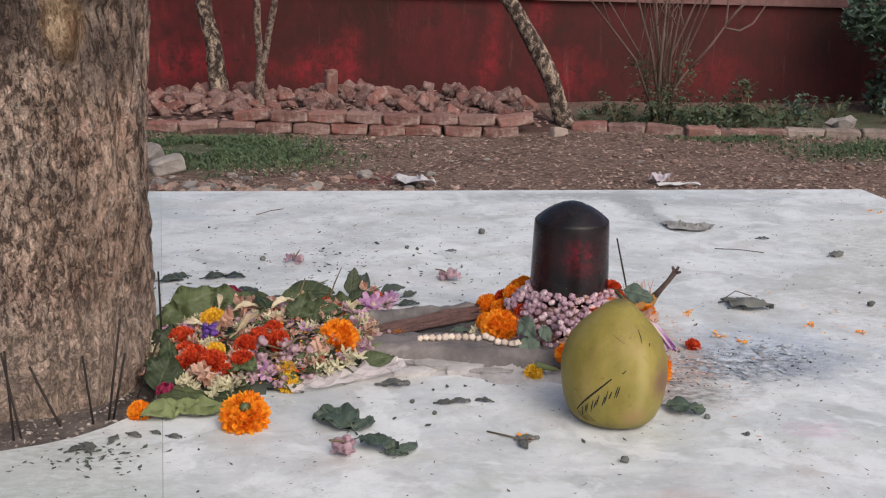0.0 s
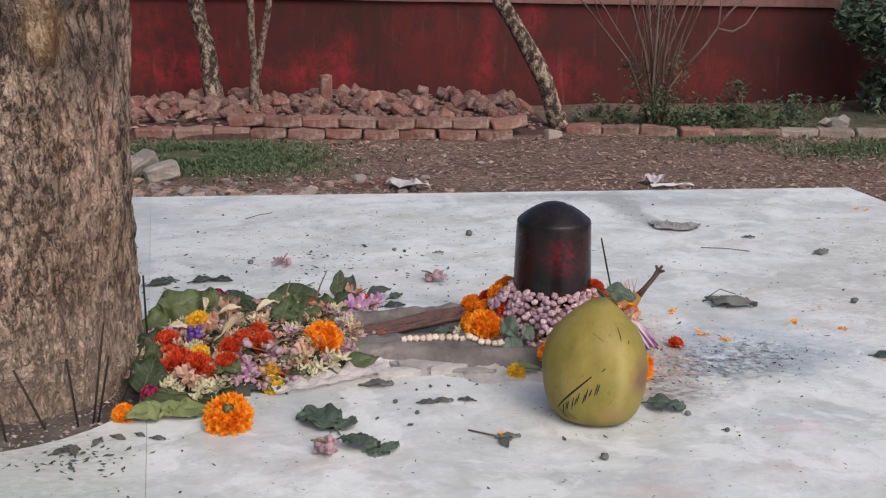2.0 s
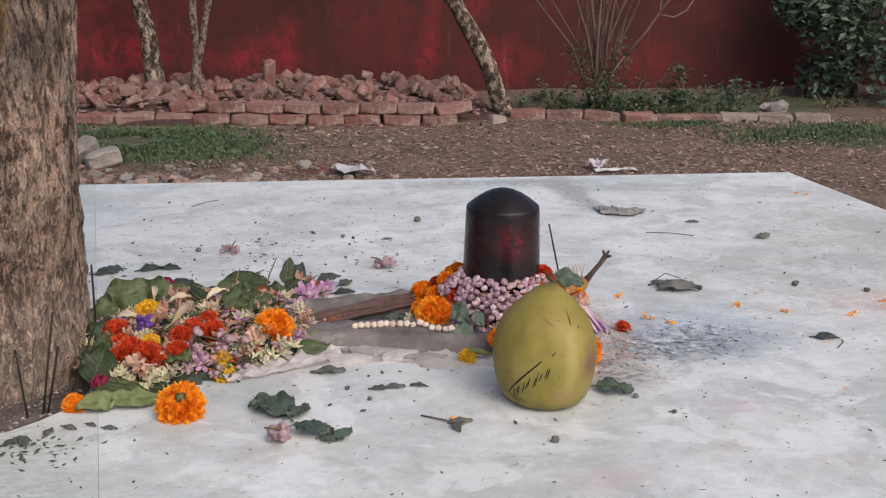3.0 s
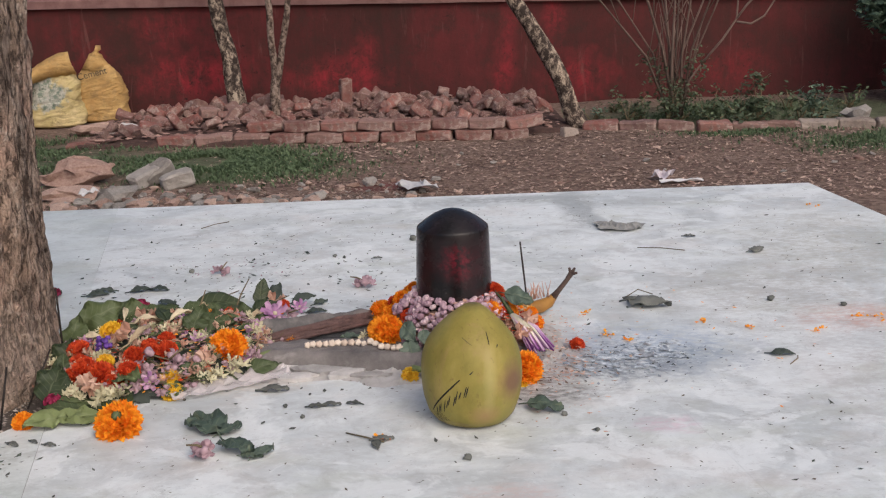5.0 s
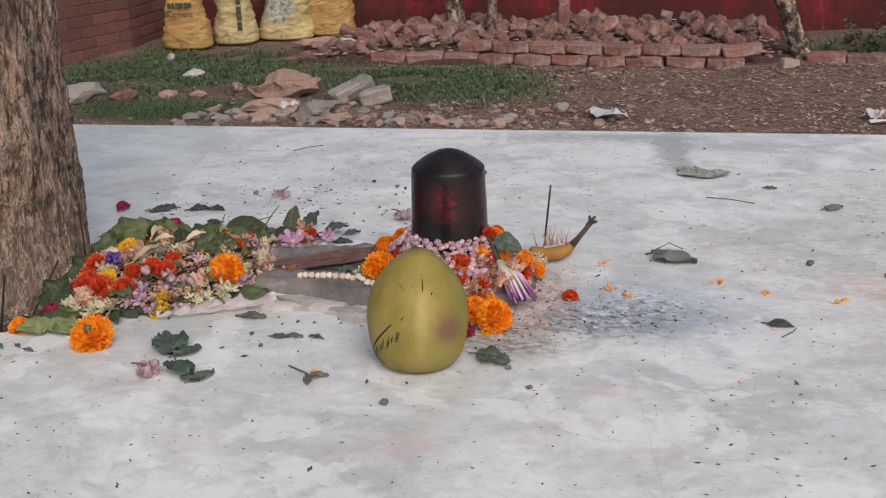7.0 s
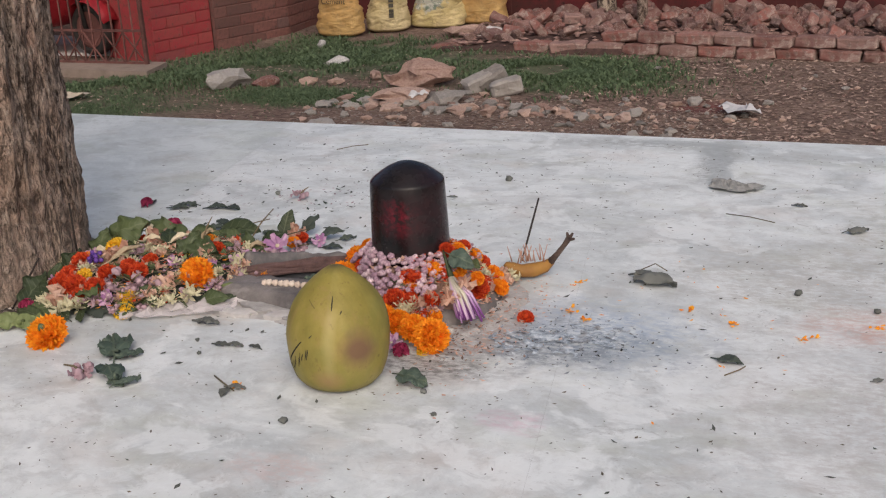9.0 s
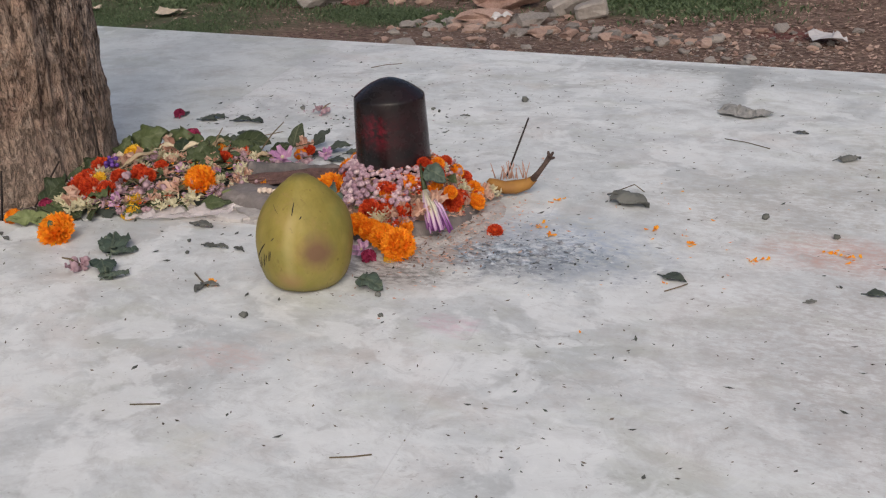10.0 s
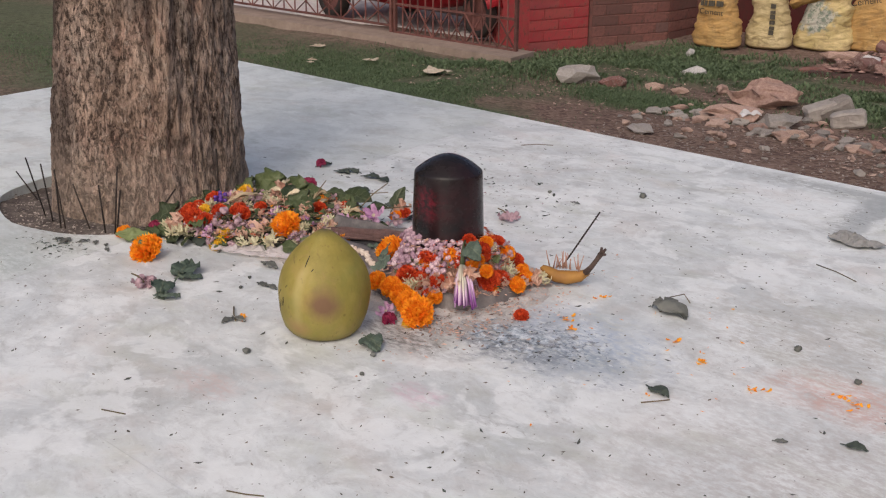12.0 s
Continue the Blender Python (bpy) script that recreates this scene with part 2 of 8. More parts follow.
def make_bark():
    m, nt, b = material("bark", 0.9, 0.12)

    def worms(scale, stretch, wide, detail=2.5, twist=0.7):
        """Winding cracks between small raised plates."""
        n = noise_tex(nt, coords(nt, (1, 1, stretch)), scale, detail, 0.55, twist)
        return ramp(nt, calc(nt, "ABSOLUTE", calc(nt, "SUBTRACT", n, 0.5)), bw(0.0, wide))

    def lumps(scale, stretch, lo, hi):
        """Corky lumps with dark hollows between them."""
        return ramp(nt, noise_tex(nt, coords(nt, (1, 1, stretch)), scale, 4, 0.62, 0.25), bw(lo, hi))

    warp = nt.nodes.new("ShaderNodeTexNoise")
    warp.inputs["Scale"].default_value, warp.inputs["Detail"].default_value = 60, 6
    nt.links.new(coords(nt), warp.inputs["Vector"])

    def scales(scale, amount, tall, lo, hi):
        """Small ragged scales with sharp dark gaps."""
        mv = nt.nodes.new("ShaderNodeVectorMath")
        mv.operation = "MULTIPLY_ADD"
        nt.links.new(warp.outputs["Color"], mv.inputs[0])
        mv.inputs[1].default_value = (amount, amount, amount)
        nt.links.new(coords(nt, (1, 1, tall)), mv.inputs[2])
        return ramp(nt, voronoi_tex(nt, mv.outputs[0], scale, "DISTANCE_TO_EDGE"), bw(lo, hi))

    curl = calc(nt, "MULTIPLY", calc(nt, "MULTIPLY_ADD", worms(60, 0.45, 0.050, 3, 0.6), 0.62, 0.38), calc(nt, "MULTIPLY_ADD", lumps(125, 0.50, 0.41, 0.54), 0.76, 0.24))
    curl = calc(nt, "MULTIPLY", curl, calc(nt, "MULTIPLY_ADD", scales(185, 0.030, 0.60, 0.0, 0.13), 0.50, 0.50))
    split = calc(nt, "MULTIPLY", calc(nt, "MULTIPLY_ADD", worms(44, 0.20, 0.055, 3, 0.4), 0.65, 0.35), calc(nt, "MULTIPLY_ADD", lumps(112, 0.30, 0.40, 0.53), 0.72, 0.28))
    split = calc(nt, "MULTIPLY", split, calc(nt, "MULTIPLY_ADD", scales(150, 0.022, 0.40, 0.0, 0.13), 0.45, 0.55))
    # the side away from the path's start is split lengthwise, the other side is scurfy
    sp = nt.nodes.new("ShaderNodeSeparateXYZ")
    nt.links.new(nt.nodes.new("ShaderNodeTexCoord").outputs["Object"], sp.inputs[0])
    round_ = calc(nt, "ARCTAN2", calc(nt, "ADD", sp.outputs[1], 0.05), calc(nt, "ADD", sp.outputs[0], 0.715))
    lean = calc(nt, "ADD", calc(nt, "MULTIPLY_ADD", round_, 1.15, 1.05), calc(nt, "MULTIPLY_ADD", sp.outputs[2], 0.9, -0.25))
    lean = calc(nt, "ADD", lean, calc(nt, "MULTIPLY_ADD", noise_tex(nt, coords(nt), 11, 3), 1.6, -0.8))
    lengthwise = ramp(nt, lean, bw(-0.75, 0.75))
    crack = mixc(nt, lengthwise, curl, split)
    wob = noise_tex(nt, coords(nt, (1, 1, 0.40)), 12, 6, 0.68, 0.6)
    tone = ramp(nt, wob, [(0.30, (0.200, 0.138, 0.105)), (0.5, (0.47, 0.332, 0.252)), (0.68, (0.68, 0.515, 0.405))])
    patch = ramp(nt, noise_tex(nt, coords(nt), 9, 4, 0.6), bw(0.40, 0.62))
    tone = mixc(nt, calc(nt, "MULTIPLY", patch, 0.45), tone, (0.49, 0.425, 0.375))
    rosy = ramp(nt, noise_tex(nt, coords(nt, (1, 1, 0.5)), 17, 5, 0.65), bw(0.52, 0.66))
    tone = mixc(nt, calc(nt, "MULTIPLY", rosy, 0.45), tone, (0.42, 0.245, 0.19))
    flake = ramp(nt, noise_tex(nt, coords(nt, (1, 1, 0.6)), 85, 4, 0.7), bw(0.54, 0.66))
    tone = mixc(nt, calc(nt, "MULTIPLY", flake, 0.55), tone, (0.68, 0.585, 0.50))
    speckle = ramp(nt, noise_tex(nt, coords(nt, (1, 1, 0.7)), 150, 5, 0.75), bw(0.40, 0.60))
    tone = mixc(nt, calc(nt, "MULTIPLY_ADD", speckle, -0.34, 0.34), tone, (0.19, 0.132, 0.102))
    dark = ramp(nt, noise_tex(nt, coords(nt, (1, 1, 0.6)), 5.5, 6, 0.7, 0.6), bw(0.50, 0.66))
    tone = mixc(nt, calc(nt, "MULTIPLY", dark, 0.6), tone, (0.155, 0.115, 0.095))
    # black weathered bark round the scar of a lost branch, and its bare pale wood; the wider spots put shade on the
    # upper left trunk into the colour
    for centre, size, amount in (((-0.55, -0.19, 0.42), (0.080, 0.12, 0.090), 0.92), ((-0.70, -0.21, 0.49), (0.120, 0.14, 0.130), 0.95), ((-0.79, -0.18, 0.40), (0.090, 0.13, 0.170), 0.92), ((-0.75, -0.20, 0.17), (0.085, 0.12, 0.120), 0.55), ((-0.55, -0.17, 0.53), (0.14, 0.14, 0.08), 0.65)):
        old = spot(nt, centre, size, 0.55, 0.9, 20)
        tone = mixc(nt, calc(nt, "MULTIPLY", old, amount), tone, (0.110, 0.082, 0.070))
    scar = spot(nt, (-0.605, -0.190, 0.445), (0.026, 0.06, 0.052), 0.35, 0.9, 30)
    wood = ramp(nt, noise_tex(nt, coords(nt, (1, 1, 0.25)), 70, 5, 0.7, 0.5), [(0.40, (0.16, 0.09, 0.05)), (0.50, (0.40, 0.275, 0.165)), (0.66, (0.62, 0.47, 0.31))])
    crack = calc(nt, "ADD", calc(nt, "MULTIPLY", crack, 0.50), calc(nt, "MULTIPLY", ramp(nt, crack, bw(0.12, 0.48)), 0.42))
    col = mixc(nt, crack, (0.036, 0.025, 0.021), tone)
    wood = mixc(nt, crack, (0.16, 0.09, 0.05), wood)
    col = mixc(nt, calc(nt, "MULTIPLY", scar, 0.85), col, wood)
    foot = spot(nt, (-0.70, -0.05, -0.02), (0.5, 0.5, 0.17), 0.8, 0.6, 18)
    col = mixc(nt, calc(nt, "MULTIPLY", foot, 0.42), col, (0.56, 0.45, 0.37))
    nt.links.new(col, b.inputs[0])
    h = calc(nt, "ADD", calc(nt, "MULTIPLY", crack, 1.3), calc(nt, "ADD", calc(nt, "MULTIPLY", wob, 0.6), calc(nt, "MULTIPLY", flake, 0.25)))
    bump(nt, b, h, 0.9, 0.006)
    return m


def make_wall_paint():
    m, nt, b = material("worn_red_paint", 0.8, 0.15)
    v = coords(nt)
    base = ramp(nt, noise_tex(nt, v, 1.3, 8, 0.68, 0.4), [(0.3, (0.052, 0.024, 0.021)), (0.52, (0.092, 0.024, 0.024)), (0.75, (0.15, 0.028, 0.031))])
    rag = ramp(nt, noise_tex(nt, coords(nt, (1, 1, 0.8)), 13, 8, 0.75, 0.5), bw(0.36, 0.58))
    for x, z, sx, sz, a in ((-0.50, -0.36, 0.40, 0.17, 0.9), (-0.28, -0.22, 0.10, 0.26, 0.6), (-1.45, -0.32, 0.48, 0.20, 0.85), (-1.62, 0.02, 0.30, 0.20, 0.5), (0.66, -0.34, 0.13, 0.20, 0.75), (0.70, -0.05, 0.08, 0.20, 0.45), (1.20, -0.40, 0.34, 0.22, 0.7), (1.02, 0.0, 0.10, 0.2, 0.6), (2.25, -0.38, 0.34, 0.2, 0.45), (-2.2, -0.2, 0.3, 0.4, 0.35)):
        s = spot(nt, (x, 6.35, z), (sx, 2, sz), 0.9, 1.3, 9.0)
        base = mixc(nt, calc(nt, "MULTIPLY", calc(nt, "MULTIPLY", s, rag), a), base, (0.33, 0.030, 0.042))
    streak = ramp(nt, noise_tex(nt, coords(nt, (5, 5, 0.5)), 2.2, 7, 0.66, 0.5), bw(0.46, 0.66))
    base = mixc(nt, calc(nt, "MULTIPLY", streak, 0.4), base, (0.042, 0.026, 0.021))
    blot = ramp(nt, noise_tex(nt, v, 6.5, 8, 0.75), bw(0.50, 0.64))
    base = mixc(nt, calc(nt, "MULTIPLY", blot, 0.55), base, (0.048, 0.028, 0.024))
    pock = ramp(nt, noise_tex(nt, v, 30, 5, 0.75), bw(0.60, 0.66))
    pock = calc(nt, "MULTIPLY", pock, ramp(nt, noise_tex(nt, v, 2.6, 4), bw(0.46, 0.60)))
    base = mixc(nt, calc(nt, "MULTIPLY", pock, 0.85), base, (0.028, 0.018, 0.017))
    pale = ramp(nt, noise_tex(nt, coords(nt, (7, 7, 0.9)), 2.2, 7, 0.7, 0.6), bw(0.60, 0.74))
    base = mixc(nt, calc(nt, "MULTIPLY", pale, 0.45), base, (0.25, 0.115, 0.10))
    # the shrub's shade on the right of the wall, painted in as dark colour
    shrub_shade = spot(nt, (3.1, 6.35, -0.35), (0.75, 2, 0.55), 0.7, 0.6, 4.0)
    base = mixc(nt, calc(nt, "MULTIPLY", shrub_shade, 0.3), base, (0.040, 0.022, 0.022))
    nt.links.new(base, b.inputs[0])
    bump(nt, b, noise_tex(nt, v, 22, 8, 0.75), 0.45, 0.01)
    return m


def make_brick(name, c0, c1, c2, scale=9.0, pale=0.0):
    m, nt, b = material(name, 0.9, 0.12)
    v = coords(nt)
    grey = tuple(0.45 * q + 0.06 for q in c1)
    tone = ramp(nt, rand(nt), [(0.0, c0), (0.35, c1), (0.6, c2), (0.8, c0), (1.0, grey)])
    col = mixc(nt, ramp(nt, noise_tex(nt, v, scale * 2, 7, 0.72), bw(0.42, 0.66)), tone, c2)
    lime = ramp(nt, noise_tex(nt, v, scale * 1.6, 7, 0.75, 0.5), bw(0.51, 0.62))
    col = mixc(nt, calc(nt, "MULTIPLY", lime, pale), col, (0.42, 0.34, 0.30))
    dirt = ramp(nt, noise_tex(nt, v, scale * 4, 6, 0.75), bw(0.52, 0.68))
    col = mixc(nt, calc(nt, "MULTIPLY", dirt, 0.6), col, (0.085, 0.06, 0.052))
    nt.links.new(col, b.inputs[0])
    bump(nt, b, noise_tex(nt, v, scale * 7, 7, 0.78), 0.8, 0.008)
    return m


def make_stone(name, c0, c1, rough=0.85, scale=12.0, b_amt=0.5):
    m, nt, b = material(name, rough, 0.25)
    v = coords(nt)
    k = calc(nt, "MULTIPLY_ADD", noise_tex(nt, v, scale, 8, 0.7), 0.7, calc(nt, "MULTIPLY", rand(nt), 0.3))
    nt.links.new(ramp(nt, k, [(0.3, c0), (0.75, c1)]), b.inputs[0])
    bump(nt, b, noise_tex(nt, v, scale * 5, 6, 0.7), b_amt, 0.005)
    return m


def make_plant(name, c0, c1, rough=0.6, by="object", trans=0.0, spec=0.3, scale=60.0):
    """Petals, leaves and chips: a tone for each piece, and mottling on it."""
    m, nt, b = material(name, rough, spec)
    k = rand(nt) if by == "object" else island(nt)
    nz = noise_tex(nt, coords(nt), scale, 4, 0.6)
    k = calc(nt, "ADD", calc(nt, "MULTIPLY", k, 0.6), calc(nt, "MULTIPLY", nz, 0.45))
    col = ramp(nt, k, [(0.15, c0), (0.85, c1)])
    nt.links.new(col, b.inputs[0])
    bump(nt, b, nz, 0.25, 0.002)
    if trans:
        tr = nt.nodes.new("ShaderNodeBsdfTranslucent")
        nt.links.new(col, tr.inputs[0])
        mx = nt.nodes.new("ShaderNodeMixShader")
        mx.inputs[0].default_value = trans
        nt.links.new(b.outputs[0], mx.inputs[1])
        nt.links.new(tr.outputs[0], mx.inputs[2])
        nt.links.new(mx.outputs[0], nt.nodes["Material Output"].inputs[0])
    return m


def make_pedestal_stone():
    m, nt, b = material("pedestal_stone", 0.5, 0.3)
    v = coords(nt)
    col = ramp(nt, noise_tex(nt, v, 20, 8, 0.72), [(0.32, (0.095, 0.086, 0.084)), (0.68, (0.25, 0.225, 0.215))])
    wear = ramp(nt, noise_tex(nt, coords(nt, (1, 4, 1)), 30, 6, 0.7), bw(0.56, 0.70))
    col = mixc(nt, calc(nt, "MULTIPLY", wear, 0.5), col, (0.36, 0.34, 0.33))
    # shade in the recessed channel of the spout, painted dark into the stone
    channel_shade = spot(nt, (-0.165, 0.006, 0.01), (0.13, 0.030, 1), 0.5, 0.7, 40)
    col = mixc(nt, calc(nt, "MULTIPLY", channel_shade, 0.85), col, (0.035, 0.038, 0.045))
    nt.links.new(col, b.inputs[0])
    bump(nt, b, noise_tex(nt, v, 90, 6, 0.7), 0.5, 0.004)
    return m


MARBLE = make_marble()
MARBLE_GREEN = make_marble("greenish_marble", (0.46, 0.52, 0.48))
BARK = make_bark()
PAINT = make_wall_paint()
BRICK = make_brick("brick", (0.27, 0.105, 0.086), (0.145, 0.078, 0.068), (0.30, 0.19, 0.165), 9.0, 0.8)
BRICK_PALE = make_brick("pale_brick", (0.30, 0.23, 0.19), (0.24, 0.19, 0.16), (0.36, 0.30, 0.26), 9.0, 0.5)
BRICK_OLD = make_brick("painted_brick", (0.36, 0.046, 0.055), (0.40, 0.060, 0.066), (0.33, 0.085, 0.075))
BRICK_BROWN = make_brick("weathered_brick", (0.17, 0.072, 0.062), (0.23, 0.105, 0.09), (0.14, 0.075, 0.066))
RUBBLE = make_brick("rubble", (0.26, 0.100, 0.085), (0.33, 0.21, 0.182), (0.17, 0.105, 0.092), 9.0, 0.8)
# toned dark so that the gaps between rubble pieces look shaded
BRICKDUST = make_stone("brick_dust", (0.045, 0.028, 0.024), (0.17, 0.095, 0.08), 0.95, 18, 0.9)
MORTAR = make_stone("mortar", (0.09, 0.05, 0.045), (0.17, 0.105, 0.09))
GREYSTONE = make_stone("grey_stone", (0.20, 0.178, 0.160), (0.46, 0.425, 0.390), 0.9, 22, 0.9)
PINKSTONE = make_stone("pink_stone", (0.30, 0.185, 0.150), (0.68, 0.500, 0.410), 0.9, 26, 1.0)
CEMENT = make_stone("cement", (0.30, 0.285, 0.275), (0.74, 0.71, 0.69), 0.85, 26, 0.8)
GROUT = make_stone("grout", (0.16, 0.155, 0.145), (0.36, 0.35, 0.33))
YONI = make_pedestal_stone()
RIDGE = make_stone("ridge_stone", (0.035, 0.030, 0.032), (0.23, 0.135, 0.122), 0.55, 70, 0.9)
# paler than the wall paint: sky light on the coping is in this colour
COPING = make_stone("coping_cement", (0.10, 0.045, 0.042), (0.27, 0.155, 0.145), 0.9, 12, 0.5)
KERB = make_stone("kerb_cement", (0.16, 0.12, 0.095), (0.34, 0.27, 0.225), 0.95, 9, 0.6)
STALK = make_stone("dry_stalk", (0.06, 0.042, 0.038), (0.27, 0.19, 0.155), 0.8, 60, 0.5)
WETPAPER = make_stone("wet_paper", (0.12, 0.122, 0.12), (0.36, 0.36, 0.35), 0.8, 60, 0.3)
SOIL = make_stone("soil", (0.085, 0.07, 0.062), (0.34, 0.285, 0.25), 0.95, 24, 0.9)
def veined(m):
    """Pale midrib and side veins on a leaf that lies along its own x."""
    nt = m.node_tree
    b = nt.nodes["Principled BSDF"]
    old = b.inputs[0].links[0].from_socket
    sp = nt.nodes.new("ShaderNodeSeparateXYZ")
    nt.links.new(nt.nodes.new("ShaderNodeTexCoord").outputs["Object"], sp.inputs[0])
    ay = calc(nt, "ABSOLUTE", sp.outputs[1])
    w = calc(nt, "FRACT", calc(nt, "MULTIPLY", calc(nt, "SUBTRACT", sp.outputs[0], calc(nt, "MULTIPLY", ay, 0.7)), 105.0))
    side = ramp(nt, w, [(0.0, (0.55, 0.55, 0.55)), (0.16, (0.0, 0.0, 0.0)), (0.9, (0.0, 0.0, 0.0)), (1.0, (0.55, 0.55, 0.55))])
    rib = ramp(nt, calc(nt, "MULTIPLY", ay, 100.0), [(0.05, (0.8, 0.8, 0.8)), (0.16, (0, 0, 0))])
    nt.links.new(mixc(nt, calc(nt, "MULTIPLY", calc(nt, "MAXIMUM", side, rib), 0.28), old, (0.30, 0.33, 0.20)), b.inputs[0])
    return m


LEAF = make_plant("leaf_green", (0.022, 0.034, 0.017), (0.098, 0.128, 0.055), 0.5, "object", 0.1)
LEAF_PALE = make_plant("leaf_pale", (0.085, 0.120, 0.042), (0.21, 0.25, 0.105), 0.5, "object", 0.1)
LEAF, LEAF_PALE = veined(LEAF), veined(LEAF_PALE)
LEAF_DARK = make_plant("leaf_dark", (0.030, 0.040, 0.034), (0.095, 0.115, 0.092), 0.6)
LEAF_SPRIG = veined(make_plant("leaf_sprig", (0.045, 0.070, 0.056), (0.130, 0.170, 0.132), 0.55))
LEAF_GREY = make_plant("leaf_grey", (0.062, 0.068, 0.062), (0.17, 0.176, 0.160), 0.75)
CHAR = make_plant("charred", (0.006, 0.006, 0.006), (0.03, 0.028, 0.025), 0.8)
STEM = make_plant("stem", (0.10, 0.085, 0.05), (0.20, 0.15, 0.09), 0.7)
ORANGE = make_plant("marigold_orange", (0.84, 0.20, 0.008), (1.0, 0.47, 0.03), 0.65, "island", 0.2)
REDMARI = make_plant("marigold_red", (0.46, 0.028, 0.014), (0.78, 0.12, 0.032), 0.65, "island", 0.15)
YELLOW = make_plant("petal_yellow", (0.68, 0.34, 0.010), (0.85, 0.58, 0.05), 0.6, "island", 0.2)
CURLED = make_plant("petal_curled", (0.38, 0.28, 0.17), (0.80, 0.72, 0.54), 0.6, "object", 0.2, scale=160.0)
PEACH = make_plant("petal_peach", (0.46, 0.22, 0.15), (0.78, 0.55, 0.43), 0.6, "island", 0.25)
CREAM = make_plant("petal_cream", (0.36, 0.33, 0.19), (0.70, 0.655, 0.46), 0.6, "island", 0.2)
MAGENTA = make_plant("petal_magenta", (0.22, 0.012, 0.05), (0.42, 0.05, 0.13), 0.6, "island", 0.15)
VIOLET = make_plant("petal_violet", (0.045, 0.018, 0.16), (0.14, 0.06, 0.30), 0.6, "island")
LILAC = make_plant("petal_lilac", (0.36, 0.16, 0.36), (0.68, 0.44, 0.60), 0.6, "island", 0.2)
PALEBUD = make_plant("pale_bud", (0.55, 0.44, 0.36), (0.76, 0.66, 0.56), 0.55, "object", 0.0, 0.3, 120)
DRYCHIP = make_plant("dry_litter", (0.075, 0.044, 0.036), (0.54, 0.40, 0.325), 0.9, "island", 0.0, 0.15, 40)
GRIT = make_plant("grit", (0.14, 0.115, 0.10), (0.46, 0.40, 0.35), 0.9, "island", 0.0, 0.12, 40)
BRICKBITS = make_plant("brick_bits", (0.09, 0.050, 0.044), (0.42, 0.27, 0.225), 0.9, "island", 0.0, 0.12, 40)
GRASS = make_plant("grass_blade", (0.050, 0.082, 0.042), (0.150, 0.205, 0.105), 0.75, "island", 0.15)
WEED = make_plant("weed_leaf", (0.032, 0.048, 0.028), (0.120, 0.155, 0.085), 0.55, "island", 0.15)
DARKLEAF = make_plant("shrub_leaf", (0.036, 0.068, 0.046), (0.150, 0.205, 0.140), 0.5, "island", 0.1)
SPECK = make_plant("speck", (0.02, 0.018, 0.016), (0.20, 0.17, 0.13), 0.85, "island")
ASHBIT = make_plant("ash_flake", (0.10, 0.125, 0.16), (0.60, 0.63, 0.66), 0.9, "island")
WHITEBIT = make_plant("paper_white", (0.42, 0.41, 0.42), (0.66, 0.65, 0.65), 0.7)
STICKBLACK = make_plant("incense_black", (0.012, 0.010, 0.010), (0.04, 0.03, 0.025), 0.8)
IRON = make_stone("rusty_iron", (0.085, 0.038, 0.033), (0.23, 0.10, 0.085), 0.7, 20, 0.4)
TYRE = make_stone("old_rubber", (0.012, 0.011, 0.011), (0.045, 0.038, 0.035), 0.85, 14, 0.3)
REDSHEET = make_stone("red_sheet", (0.24, 0.014, 0.020), (0.44, 0.034, 0.045), 0.45, 8, 0.2)
DRYLEAF = make_stone("dry_leaf", (0.30, 0.24, 0.17), (0.60, 0.52, 0.42), 0.8, 30, 0.5)
SACKINK = make_stone("ink", (0.05, 0.045, 0.035), (0.10, 0.09, 0.07), 0.8, 30, 0.1)


def make_lingam_stone():
    m, nt, b = material("black_stone", 0.3, 0.26)
    v = coords(nt)
    col = ramp(nt, noise_tex(nt, v, 26, 7, 0.7), [(0.35, (0.007, 0.007, 0.008)), (0.7, (0.020, 0.017, 0.018))])
    reddish = ramp(nt, noise_tex(nt, v, 14, 6, 0.7), bw(0.40, 0.72))
    band = spot(nt, (0, 0, 0.10), (0.12, 0.12, 0.10), 0.6, 0.4, 24)
    col = mixc(nt, calc(nt, "MULTIPLY", calc(nt, "MULTIPLY", reddish, band), 0.75), col, (0.070, 0.012, 0.017))
    powder = spot(nt, (0.006, -0.055, 0.135), (0.032, 0.03, 0.030), 0.9, 1.2, 70)
    grain = ramp(nt, noise_tex(nt, v, 170, 4, 0.7), bw(0.42, 0.6))
    col = mixc(nt, calc(nt, "MULTIPLY", calc(nt, "MULTIPLY", powder, grain), 0.7), col, (0.22, 0.012, 0.03))
    dust = ramp(nt, voronoi_tex(nt, v, 95), [(0.05, (1, 1, 1)), (0.09, (0, 0, 0))])
    col = mixc(nt, calc(nt, "MULTIPLY", dust, calc(nt, "MULTIPLY", ramp(nt, noise_tex(nt, v, 22, 3), bw(0.55, 0.65)), 0.6)), col, (0.16, 0.15, 0.14))
    nt.links.new(col, b.inputs[0])
    nt.links.new(ramp(nt, noise_tex(nt, v, 40, 5), [(0.3, (0.16, 0.16, 0.16)), (0.7, (0.36, 0.36, 0.36))]), b.inputs["Roughness"])
    bump(nt, b, noise_tex(nt, v, 120, 5, 0.6), 0.12, 0.002)
    return m


